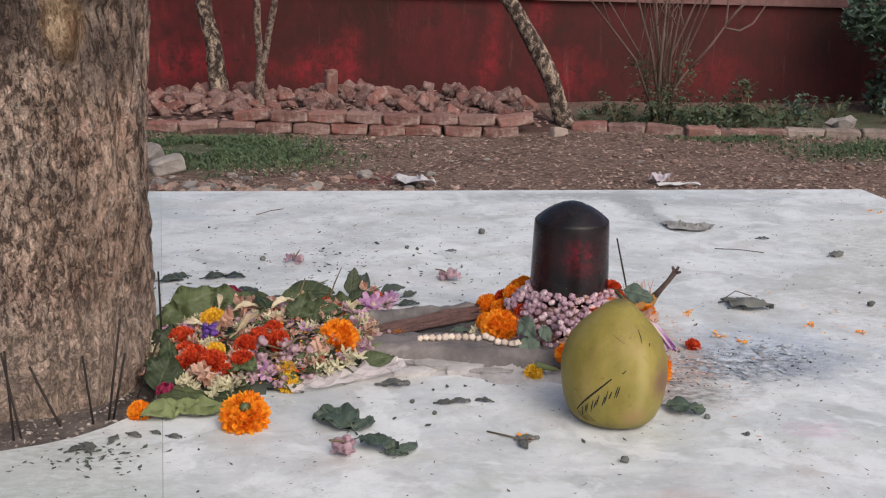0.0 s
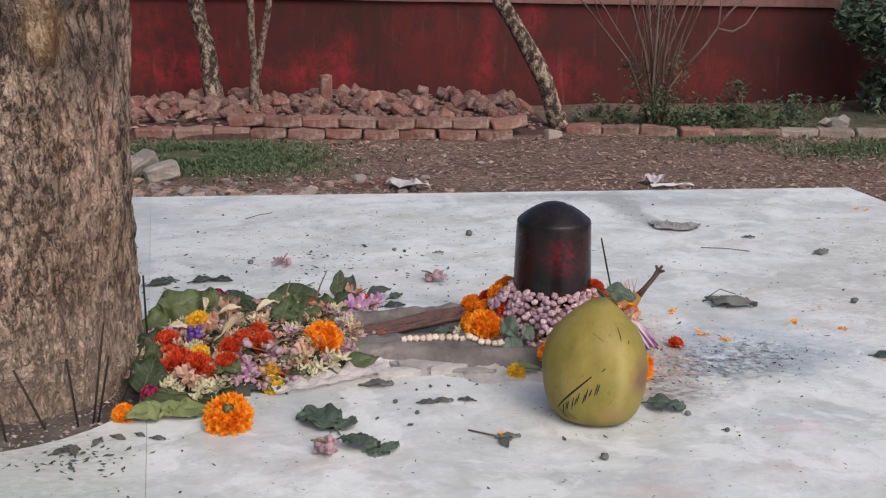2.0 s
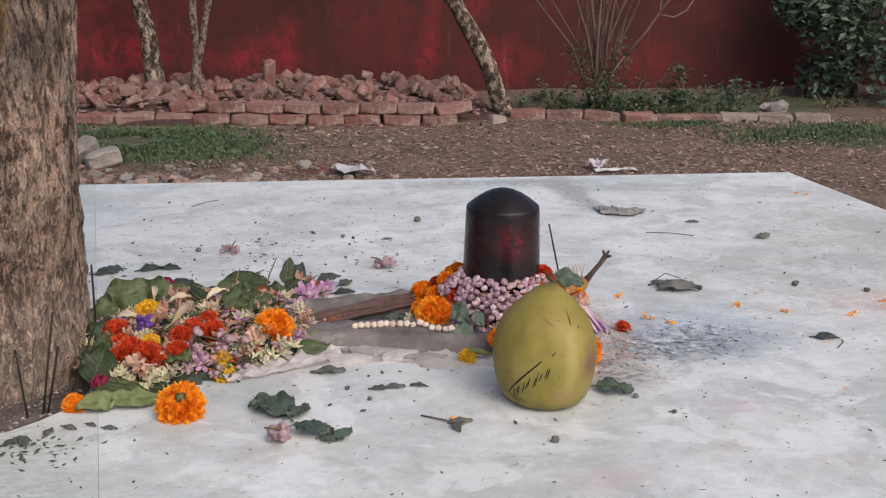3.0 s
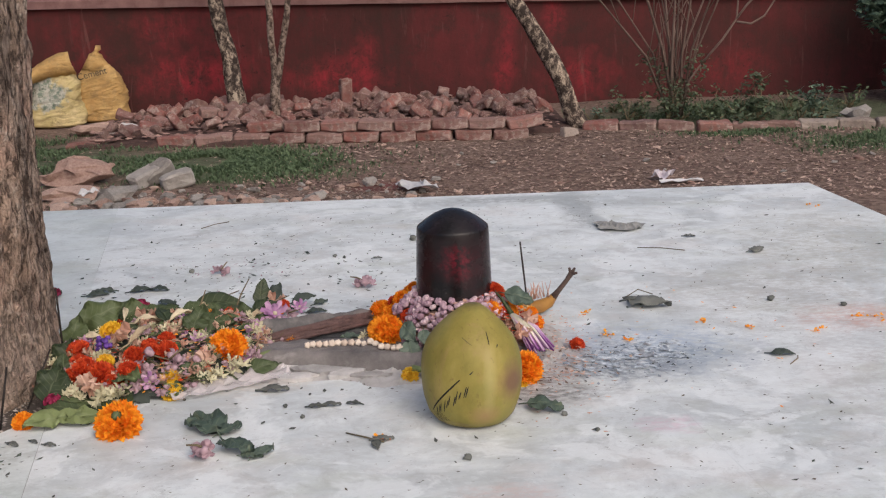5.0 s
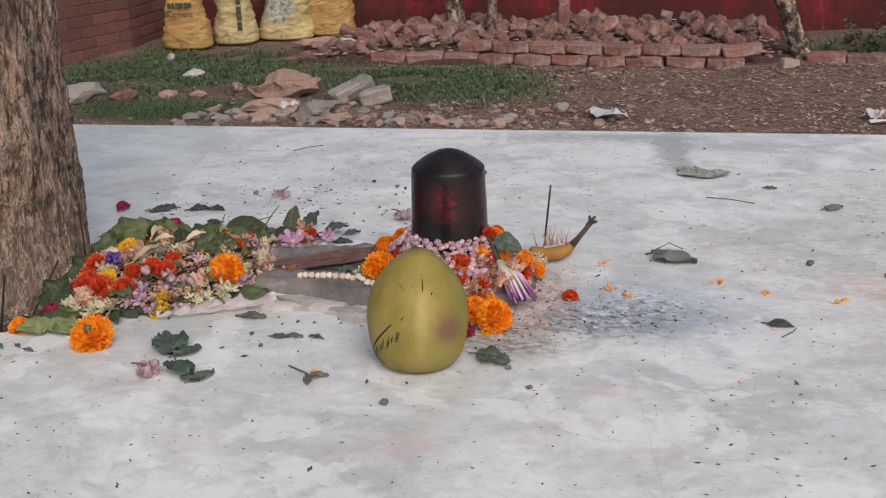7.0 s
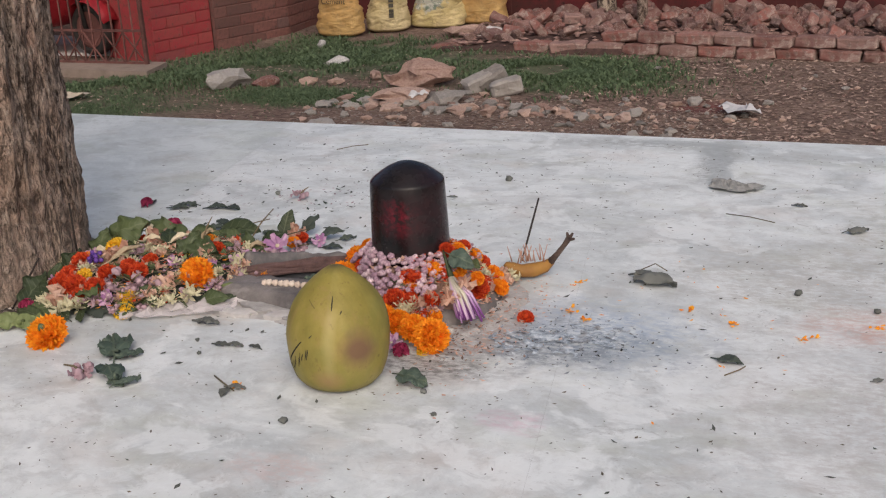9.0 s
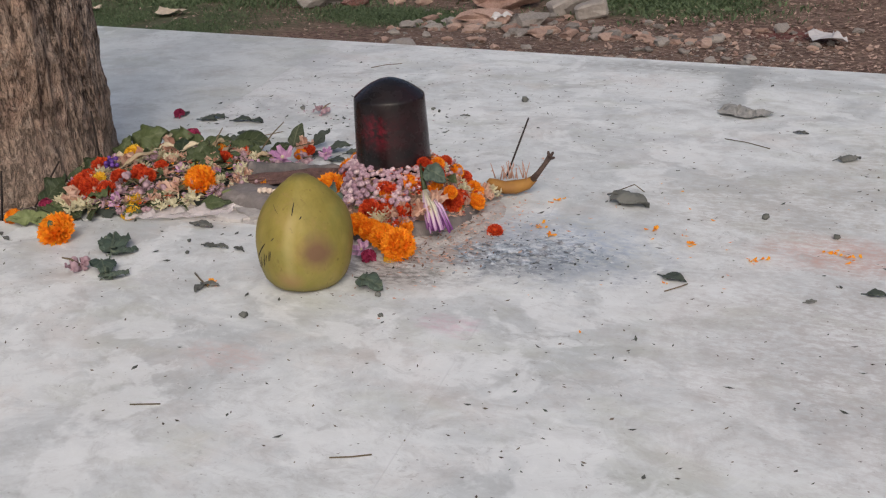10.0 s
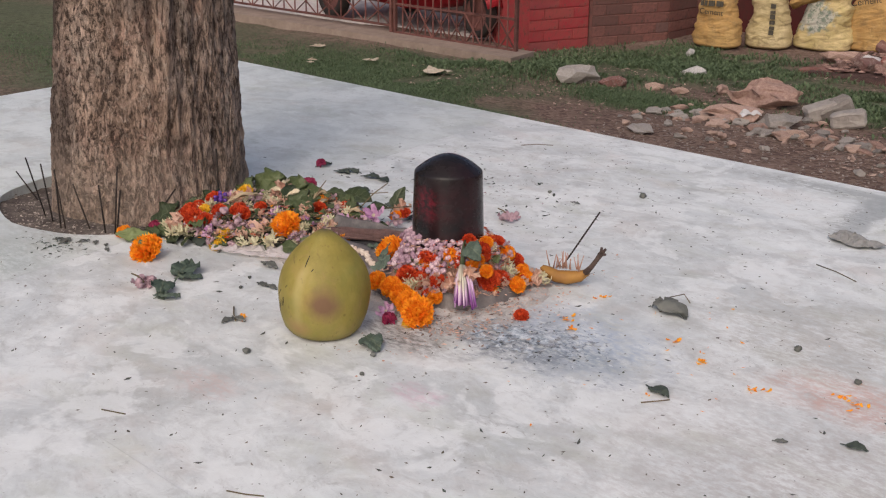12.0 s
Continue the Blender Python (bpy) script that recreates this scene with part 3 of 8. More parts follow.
def make_husk():
    m, nt, b = material("green_husk", 0.52, 0.32)
    v = coords(nt, (1, 1, 0.55))
    col = ramp(nt, noise_tex(nt, v, 24, 7, 0.62), [(0.3, (0.185, 0.153, 0.030)), (0.52, (0.275, 0.222, 0.050)), (0.78, (0.40, 0.305, 0.10))])
    vo = coords(nt)
    tan = ramp(nt, noise_tex(nt, coords(nt, (1, 1, 0.35)), 38, 7, 0.72, 0.8), bw(0.54, 0.70))
    col = mixc(nt, calc(nt, "MULTIPLY", tan, 0.5), col, (0.31, 0.205, 0.085))
    fleck = ramp(nt, noise_tex(nt, coords(nt, (1, 1, 0.5)), 190, 4, 0.7), bw(0.60, 0.68))
    col = mixc(nt, calc(nt, "MULTIPLY", fleck, 0.5), col, (0.14, 0.09, 0.03))
    moss = ramp(nt, noise_tex(nt, coords(nt), 13, 5, 0.65), bw(0.46, 0.64))
    col = mixc(nt, calc(nt, "MULTIPLY", moss, 0.55), col, (0.190, 0.190, 0.048))
    brown = spot(nt, (0.046, -0.040, 0.060), (0.028, 0.03, 0.030), 0.7, 0.7, 45)
    col = mixc(nt, calc(nt, "MULTIPLY", brown, 0.9), col, (0.165, 0.088, 0.055))
    pink = spot(nt, (0.012, -0.05, 0.022), (0.022, 0.03, 0.018), 0.8, 0.5, 45)
    col = mixc(nt, calc(nt, "MULTIPLY", pink, 0.6), col, (0.34, 0.19, 0.10))
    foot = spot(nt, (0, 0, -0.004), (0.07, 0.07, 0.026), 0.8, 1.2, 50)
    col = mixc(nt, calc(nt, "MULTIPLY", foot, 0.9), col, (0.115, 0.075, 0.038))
    tip = spot(nt, (0, 0, 0.141), (0.016, 0.016, 0.012), 0.8, 0.5, 60)
    col = mixc(nt, calc(nt, "MULTIPLY", tip, 0.9), col, (0.11, 0.085, 0.035))
    ridge = spot(nt, (0.017, -0.066, 0.075), (0.010, 0.03, 0.065), 0.9, 0.35, 60)
    col = mixc(nt, calc(nt, "MULTIPLY", ridge, 0.55), col, (0.42, 0.36, 0.15))
    spots = ramp(nt, voronoi_tex(nt, vo, 34), [(0.045, (1, 1, 1)), (0.085, (0, 0, 0))])
    col = mixc(nt, calc(nt, "MULTIPLY", spots, calc(nt, "MULTIPLY", ramp(nt, noise_tex(nt, vo, 16, 3), bw(0.5, 0.6)), 0.8)), col, (0.06, 0.045, 0.015))
    nt.links.new(col, b.inputs[0])
    bump(nt, b, noise_tex(nt, v, 60, 5, 0.6), 0.12, 0.003)
    return m


def make_ground():
    m, nt, b = material("ground", 0.95, 0.1)
    v = coords(nt)
    soil = ramp(nt, noise_tex(nt, v, 3.2, 9, 0.7), [(0.32, (0.095, 0.062, 0.050)), (0.52, (0.18, 0.122, 0.098)), (0.74, (0.29, 0.21, 0.175))])
    chips = ramp(nt, voronoi_tex(nt, coords(nt, (1, 1.8, 1), (0, 0, 0.4)), 48, "F1", "Color"), [(0.2, (0.08, 0.052, 0.044)), (0.8, (0.34, 0.25, 0.205))])
    soil = mixc(nt, 0.5, soil, chips)
    red = spot(nt, (-0.17, 3.80, GZ), (0.26, 0.16, 2), 0.8, 1.0, 9.0)
    soil = mixc(nt, calc(nt, "MULTIPLY", red, 0.6), soil, (0.20, 0.045, 0.05))
    grassy = None
    for cx, cy, sx, sy in ((-0.95, 4.45, 0.80, 0.55), (-2.5, 4.75, 1.30, 0.75), (-3.8, 3.4, 1.5, 0.75), (-2.15, 3.72, 0.58, 0.28), (-2.6, 2.6, 0.6, 0.7), (-4.4, 2.3, 1.8, 1.0), (-6.8, 3.0, 3.0, 1.5), (2.7, 4.4, 0.75, 0.40), (2.3, 5.6, 1.5, 0.65), (-7, -2, 4.5, 4.0)):
        s = spot(nt, (cx, cy, GZ), (sx, sy, 3), 0.5, 0.9, 3.0)
        grassy = s if grassy is None else calc(nt, "MAXIMUM", grassy, s)
    green = ramp(nt, noise_tex(nt, v, 22, 6, 0.7), [(0.35, (0.060, 0.078, 0.045)), (0.7, (0.135, 0.160, 0.095))])
    col = mixc(nt, calc(nt, "MULTIPLY", grassy, 0.85), soil, green)
    nt.links.new(col, b.inputs[0])
    bump(nt, b, noise_tex(nt, v, 40, 7, 0.75), 0.7, 0.02)
    return m


def make_sack(name, c0, c1):
    m, nt, b = material(name, 0.75, 0.2)
    v = coords(nt)
    col = ramp(nt, noise_tex(nt, v, 7, 7, 0.65), [(0.3, c0), (0.7, c1)])
    weave = nt.nodes.new("ShaderNodeTexWave")
    weave.inputs["Scale"].default_value = 60
    weave.bands_direction = "Z"
    nt.links.new(v, weave.inputs[0])
    col = mixc(nt, calc(nt, "MULTIPLY", ramp(nt, noise_tex(nt, v, 22, 5, 0.7), bw(0.5, 0.75)), 0.6), col, (0.28, 0.20, 0.11))
    crease = noise_tex(nt, coords(nt, (1, 1, 2.6), (0.15, 0.5, 0)), 11, 6, 0.65, 0.8)
    col = mixc(nt, calc(nt, "MULTIPLY", ramp(nt, crease, bw(0.54, 0.66)), 0.5), col, (0.20, 0.13, 0.065))
    nt.links.new(col, b.inputs[0])
    bump(nt, b, calc(nt, "ADD", calc(nt, "MULTIPLY", weave.outputs[1], 0.2), calc(nt, "MULTIPLY", crease, -4)), 0.7, 0.010)
    return m


def make_plastic():
    m, nt, b = material("thin_plastic", 0.12, 0.6)
    b.inputs[0].default_value = (0.82, 0.76, 0.76, 1)
    b.inputs["Alpha"].default_value = 0.40
    bump(nt, b, noise_tex(nt, coords(nt), 90, 5, 0.6), 0.5, 0.004)
    return m


def make_mottled(name="mottled_bark", c0=(0.040, 0.030, 0.026), c1=(0.13, 0.10, 0.082), c2=(0.44, 0.355, 0.275), scale=30):
    m, nt, b = material(name, 0.9, 0.12)
    v = coords(nt, (1, 1, 0.7))
    n = noise_tex(nt, v, scale, 8, 0.75, 0.4)
    nt.links.new(ramp(nt, n, [(0.44, c0), (0.51, c1), (0.60, c2)]), b.inputs[0])
    bump(nt, b, n, 0.8, 0.008)
    return m


def make_bud():
    """Dusty lilac, with purple lines between the five lobes and a dark eye."""
    m, nt, b = material("lilac_bud", 0.65, 0.2)
    sp = nt.nodes.new("ShaderNodeSeparateXYZ")
    nt.links.new(nt.nodes.new("ShaderNodeTexCoord").outputs["Object"], sp.inputs[0])
    t = calc(nt, "ARCTAN2", sp.outputs[1], sp.outputs[0])
    line = ramp(nt, calc(nt, "ABSOLUTE", calc(nt, "COSINE", calc(nt, "MULTIPLY", t, 2.5))), [(0.10, (1, 1, 1)), (0.38, (0, 0, 0))])
    top = ramp(nt, calc(nt, "MULTIPLY", sp.outputs[2], 200.0), bw(0.1, 0.5))
    k = calc(nt, "ADD", calc(nt, "MULTIPLY", rand(nt), 0.6), calc(nt, "MULTIPLY", noise_tex(nt, coords(nt), 420, 4), 0.45))
    col = ramp(nt, k, [(0.15, (0.25, 0.145, 0.195)), (0.5, (0.45, 0.31, 0.36)), (0.85, (0.68, 0.53, 0.55))])
    col = mixc(nt, calc(nt, "MULTIPLY", calc(nt, "MULTIPLY", line, top), 0.8), col, (0.13, 0.05, 0.10))
    nt.links.new(col, b.inputs[0])
    return m


BUD = make_bud()
LILAC_DRY = make_plant("lilac_dry", (0.17, 0.09, 0.12), (0.50, 0.345, 0.385), 0.65, "island", 0.15)
MATTED = make_stone("matted_petals", (0.13, 0.075, 0.06), (0.44, 0.28, 0.22), 0.85, 90, 0.8)
LINGAM = make_lingam_stone()
HUSK = make_husk()
GROUND = make_ground()
SACK_Y = make_sack("sack_yellow", (0.44, 0.25, 0.085), (0.64, 0.43, 0.18))
SACK_W = make_sack("sack_cream", (0.50, 0.40, 0.20), (0.68, 0.57, 0.34))
PLASTIC = make_plastic()


def make_ash_crust():
    m, nt, b = material("ash_crust", 0.95, 0.1)
    v = coords(nt, (1, 1.5, 1))
    n = noise_tex(nt, v, 70, 6, 0.72, 0.6)
    col = ramp(nt, n, [(0.34, (0.09, 0.10, 0.115)), (0.44, (0.28, 0.32, 0.37)), (0.54, (0.46, 0.52, 0.58)), (0.64, (0.70, 0.73, 0.75))])
    brown = ramp(nt, noise_tex(nt, coords(nt), 22, 4), bw(0.52, 0.64))
    col = mixc(nt, calc(nt, "MULTIPLY", brown, 0.5), col, (0.24, 0.19, 0.15))
    nt.links.new(col, b.inputs[0])
    bump(nt, b, n, 0.6, 0.003)
    return m


def make_drooping_petal():
    """White at the throat, running to purple at the tips."""
    m, nt, b = material("drooping_petal", 0.6, 0.25)
    sp = nt.nodes.new("ShaderNodeSeparateXYZ")
    nt.links.new(nt.nodes.new("ShaderNodeTexCoord").outputs["Object"], sp.inputs[0])
    k = calc(nt, "MULTIPLY_ADD", sp.outputs[2], -18.0, 1.18)
    k = calc(nt, "ADD", k, calc(nt, "MULTIPLY_ADD", island(nt), 0.5, -0.25))
    nt.links.new(ramp(nt, k, [(0.15, (0.62, 0.58, 0.46)), (0.45, (0.60, 0.42, 0.60)), (0.75, (0.26, 0.09, 0.30)), (1.0, (0.14, 0.035, 0.17))]), b.inputs[0])
    return m


ASHCRUST = make_ash_crust()
DROOP = make_drooping_petal()
MOTTLED = make_mottled()
PALEBARK = make_mottled("pale_bark", (0.06, 0.042, 0.035), (0.20, 0.15, 0.12), (0.32, 0.25, 0.21), 34)
BUSHBARK = make_stone("bush_bark", (0.085, 0.060, 0.048), (0.215, 0.150, 0.125), 0.9, 14, 0.4)
BANANA = make_plant("banana_peel", (0.16, 0.07, 0.025), (0.56, 0.30, 0.06), 0.6, "object", 0.0, 0.3, 40)

# ---- ground ----
def ground_height(x, y):
    h = GZ + 0.022 * noise.noise(Vector((x * 0.9, y * 0.9, 3))) + 0.012 * noise.noise(Vector((x * 3.1, y * 3.1, 7)))
    near = 1 if abs(x) < 12 and abs(y) < 12 else 0
    return h if near else GZ


def axis(lo, hi, step, far):
    a = [lo + step * k for k in range(int((hi - lo) / step) + 1)]
    out = [lo - far * (1.8 ** k) for k in range(8, -1, -1)] + a + [a[-1] + far * (1.8 ** k) for k in range(9)]
    return out


def build_ground():
    xs, ys = axis(-8, 6, 0.1, 1.5), axis(-4, 7.5, 0.1, 1.5)
    verts = [(x, y, ground_height(x, y)) for y in ys for x in xs]
    n = len(xs)
    faces = [(j * n + i, j * n + i + 1, (j + 1) * n + i + 1, (j + 1) * n + i) for j in range(len(ys) - 1) for i in range(n - 1)]
    me = bpy.data.meshes.new("mesh")
    me.from_pydata(verts, [], faces)
    me.materials.append(GROUND)
    me.shade_smooth()
    tagged(new("ground", me), "bare reddish earth with dry litter and patches of low grass", "ground", kind="structure")


build_ground()

# ---- marble platform with the hole round the tree ----
HOLE = (-0.742, -0.085, 0.238)


def side_r(y):
    return 0.852 + 0.124 * (0.958 - y)


def side_l(y):
    return -1.905 + 0.124 * (0.958 - y)


def seam_a(y):
    return -0.484 - 0.155 * (y + 0.425)


def seam_b(y):
    return 0.262 - 0.155 * (y + 0.25)


def plate(bm, outline, z0, z1, hole=None):
    loops = [outline] + ([hole] if hole else [])
    for lp in loops:
        vs = [bm.verts.new((x, y, z1)) for x, y in lp]
        for k in range(len(vs)):
            bm.edges.new((vs[k], vs[(k + 1) % len(vs)]))
    bmesh.ops.triangle_fill(bm, edges=bm.edges[:], use_beauty=True)
    ret = bmesh.ops.extrude_face_region(bm, geom=bm.faces[:])
    for e in ret["geom"]:
        if isinstance(e, bmesh.types.BMVert):
            e.co.z = z0


def build_platform():
    hole = []
    for k in range(40):
        t = 2 * math.pi * k / 40
        r = HOLE[2] * (1 + 0.05 * noise.noise(Vector((math.cos(t) * 2, math.sin(t) * 2, 5))))
        x, y = HOLE[0] + r * math.cos(t), HOLE[1] + r * math.sin(t)
        hole.append((min(x, seam_a(y) - 0.006), y))
    root = thing("platform", "raised platform faced with stained white marble slabs", "platform", kind="structure")
    rows_y = (-2.6, -1.15, -0.62, 0.456, 0.958)
    for y0, y1 in zip(rows_y, rows_y[1:]):
        for left, right in ((side_l, seam_a), (seam_a, seam_b), (seam_b, side_r)):
            a, c = y0 + 0.0002, y1 - 0.0002
            # the joint by the tree is open at the front and filled further back
            near, far = ((0.0004, 0.0001) if y1 > 0 else (0.0004, 0.0004))
            ln, lf = (near, far) if left is seam_a else (0.00012, 0.00012)
            rn, rf = (near, far) if right is seam_a else (0.00012, 0.00012)
            outline = [(left(a) + ln, a), (right(a) - rn, a), (right(c) - rf, c), (left(c) + lf, c)]
            bm = bmesh.new()
            cut = hole if left is side_l and y0 < HOLE[1] < y1 else None
            plate(bm, outline, -0.03, 0.0, cut)
            part("slab", bm, MARBLE_GREEN if left is side_l else MARBLE, root, smooth=False)
    bm = bmesh.new()
    a, c = -2.58, 0.94
    plate(bm, [(side_l(a) + 0.02, a), (side_r(a) - 0.02, a), (side_r(c) - 0.02, c), (side_l(c) + 0.02, c)], GZ - 0.15, -0.0305, [(HOLE[0] + (x - HOLE[0]) * 1.02, HOLE[1] + (y - HOLE[1]) * 1.02) for x, y in hole])
    part("masonry_body", bm, MORTAR, root, "rough cement-plastered masonry", False)
    bm = bmesh.new()
    a, c = -2.595, 0.953
    plate(bm, [(side_l(a) + 0.004, a), (side_r(a) - 0.004, a), (side_r(c) - 0.004, c), (side_l(c) + 0.004, c)], -0.0302, -0.0005, [(HOLE[0] + (x - HOLE[0]) * 1.01, HOLE[1] + (y - HOLE[1]) * 1.01) for x, y in hole])
    part("grout", bm, GROUT, root, "dirty grey grout in the joints", False)
    bm = bmesh.new()
    for k in range(12):
        rr = 0.27 * k / 11
        for i in range(36):
            t = 2 * math.pi * i / 36
            x, y = HOLE[0] + rr * math.cos(t), HOLE[1] + rr * math.sin(t)
            bm.verts.new((x, y, min(-0.006, -0.024 + 0.014 * noise.noise(Vector((x * 14, y * 14, 0))) + 0.006 * noise.noise(Vector((x * 60, y * 60, 0))) + 0.012 * min(1, max(0, (x + 0.80) / 0.10)) + 0.012 * min(1, max(0, (-0.17 - y) / 0.06)))))
    bm.verts.ensure_lookup_table()
    for k in range(11):
        for i in range(36):
            q = (k * 36 + i, k * 36 + (i + 1) % 36, (k + 1) * 36 + (i + 1) % 36, (k + 1) * 36 + i)
            bm.faces.new([bm.verts[j] for j in q])
    ground = {(k, i): v.co.copy() for (k, i), v in zip(((k, i) for k in range(12) for i in range(36)), bm.verts)}
    thing("soil_bed", "dark crumbly soil round the foot of the tree", "soil", kind="stuff", bm=bm, mat=SOIL)
    rnd = random.Random(41)
    vs, fs = [], []
    for _ in range(1500):
        p = ground[rnd.randrange(7, 10), rnd.randrange(36)] + Vector((rnd.uniform(-0.02, 0.02), rnd.uniform(-0.02, 0.02), 0.001))
        l, w, t = rnd.uniform(0.0012, 0.0045), rnd.uniform(0.0008, 0.0022), rnd.uniform(0, 6.283)
        d, n = Vector((math.cos(t), math.sin(t), rnd.uniform(-0.2, 0.4))) * l, Vector((-math.sin(t), math.cos(t), 0)) * w
        b0 = len(vs)
        vs += [p - d, p + n, p + d, p - n + Vector((0, 0, w * 0.8))]
        fs += [(b0, b0 + 1, b0 + 3), (b0 + 1, b0 + 2, b0 + 3), (b0, b0 + 2, b0 + 1)]
    me = bpy.data.meshes.new("mesh")
    me.from_pydata(vs, [], fs)
    me.materials.append(GRIT)
    tagged(new("incense_ash", me), "pale ash crumbs and broken incense stubs on the soil", "ash", kind="stuff")


build_platform()

# ---- back wall, pillar, gate ----
def build_wall():
    x0, x1, n = -3.30, 9.0, 60

    def top(x):
        return 0.168 - 0.0145 * x

    def run(prof, mat, name):
        bm = bmesh.new()
        rings = []
        for k in range(n + 1):
            x = x0 + (x1 - x0) * k / n
            rings.append([bm.verts.new((x, y + 0.008 * noise.noise(Vector((x * 2, z * 2, 1))), z + 0.005 * noise.noise(Vector((x * 3, y, 4))))) for y, z in prof(x)])
        m = len(rings[0])
        for a, b2 in zip(rings, rings[1:]):
            for i in range(m):
                bm.faces.new((a[i], a[(i + 1) % m], b2[(i + 1) % m], b2[i]))
        bm.faces.new(rings[0])
        bm.faces.new(rings[-1][::-1])
        return part(name, bm, mat, root, smooth=False)

    root = thing("wall_north", "low boundary wall in worn dark red paint with a coping", "wall", kind="structure")
    run(lambda x: [(6.35, GZ - 0.1), (6.35, top(x) - 0.048), (6.58, top(x) - 0.048), (6.58, GZ - 0.1)], PAINT, "wall_face")
    tagged(run(lambda x: [(6.315, top(x) - 0.045), (6.315, top(x) + 0.005), (6.35, top(x) + 0.018), (6.60, top(x) + 0.018), (6.60, top(x) - 0.045)], COPING, "coping"), "pinkish cement coping, coloured lighter for the sky light it catches")


build_wall()


def brick_face(parent, origin, along, up_rows, count, mat, size=(0.20, 0.06), depth=0.02, joint=0.009):
    """Courses of bricks standing proud of a wall face."""
    d = Vector((along[0], along[1], 0)).normalized()
    ang = math.degrees(math.atan2(d.y, d.x))
    bm = bmesh.new()
    block(bm, (size[0], depth, size[1]), 0.004, 0.0015, 3)
    full = mesh_of(bm, mat, False)
    bm = bmesh.new()
    block(bm, (size[0] * 0.5 - joint / 2, depth, size[1]), 0.004, 0.0015, 4)
    half = mesh_of(bm, mat, False)
    rnd = random.Random(5)
    for r in range(up_rows):
        z = origin[2] + r * (size[1] + joint)
        x = 0.0
        cells = [full] * count if r % 2 == 0 else [half] + [full] * (count - 1) + [half]
        for me in cells:
            w = size[0] if me is full else size[0] * 0.5 - joint / 2
            p = Vector((origin[0], origin[1], z)) + d * (x + w / 2)
            ob = part("brick", me, None, parent)
            ob.matrix_basis = pose(p.x, p.y, p.z, 0, 0, ang + rnd.uniform(-0.6, 0.6))
            x += w + joint


def build_pillar():
    root = thing("gate_pillar", "square brick gate pillar with faded red paint", "pillar", kind="structure")
    bm = bmesh.new()
    corners = [(-3.50, 5.02), (-3.63, 4.56), (-4.07, 4.70), (-3.92, 5.16)]
    plate(bm, corners, GZ - 0.1, 1.35)
    part("core", bm, BRICK_OLD, root, smooth=False)
    brick_face(root, (-3.628, 4.556, GZ - 0.02), (0.13, 0.46), 27, 2, BRICK_OLD, size=(0.236, 0.068), depth=0.006, joint=0.002)
    bm = bmesh.new()
    plate(bm, [(-3.50, 5.03), (-3.93, 5.17), (-3.70, 6.58), (-3.28, 6.58), (-3.28, 5.62)], GZ - 0.1, 0.55)
    side = thing("wall_return", "short weathered brown brick wall beside the gate pillar", "wall", kind="structure", bm=bm, mat=BRICK_BROWN, smooth=False)
    brick_face(side, (-3.492, 5.05, GZ - 0.02), (0.22, 0.59), 16, 3, BRICK_BROWN, size=(0.207, 0.068), depth=0.008, joint=0.002)
    brick_face(side, (-3.272, 5.64, GZ - 0.02), (0.0, 0.7), 16, 3, BRICK_BROWN, size=(0.226, 0.068), depth=0.008, joint=0.002)


build_pillar()


def bar(bm, a, b2, w):
    tube(bm, [a, b2], w, 4)


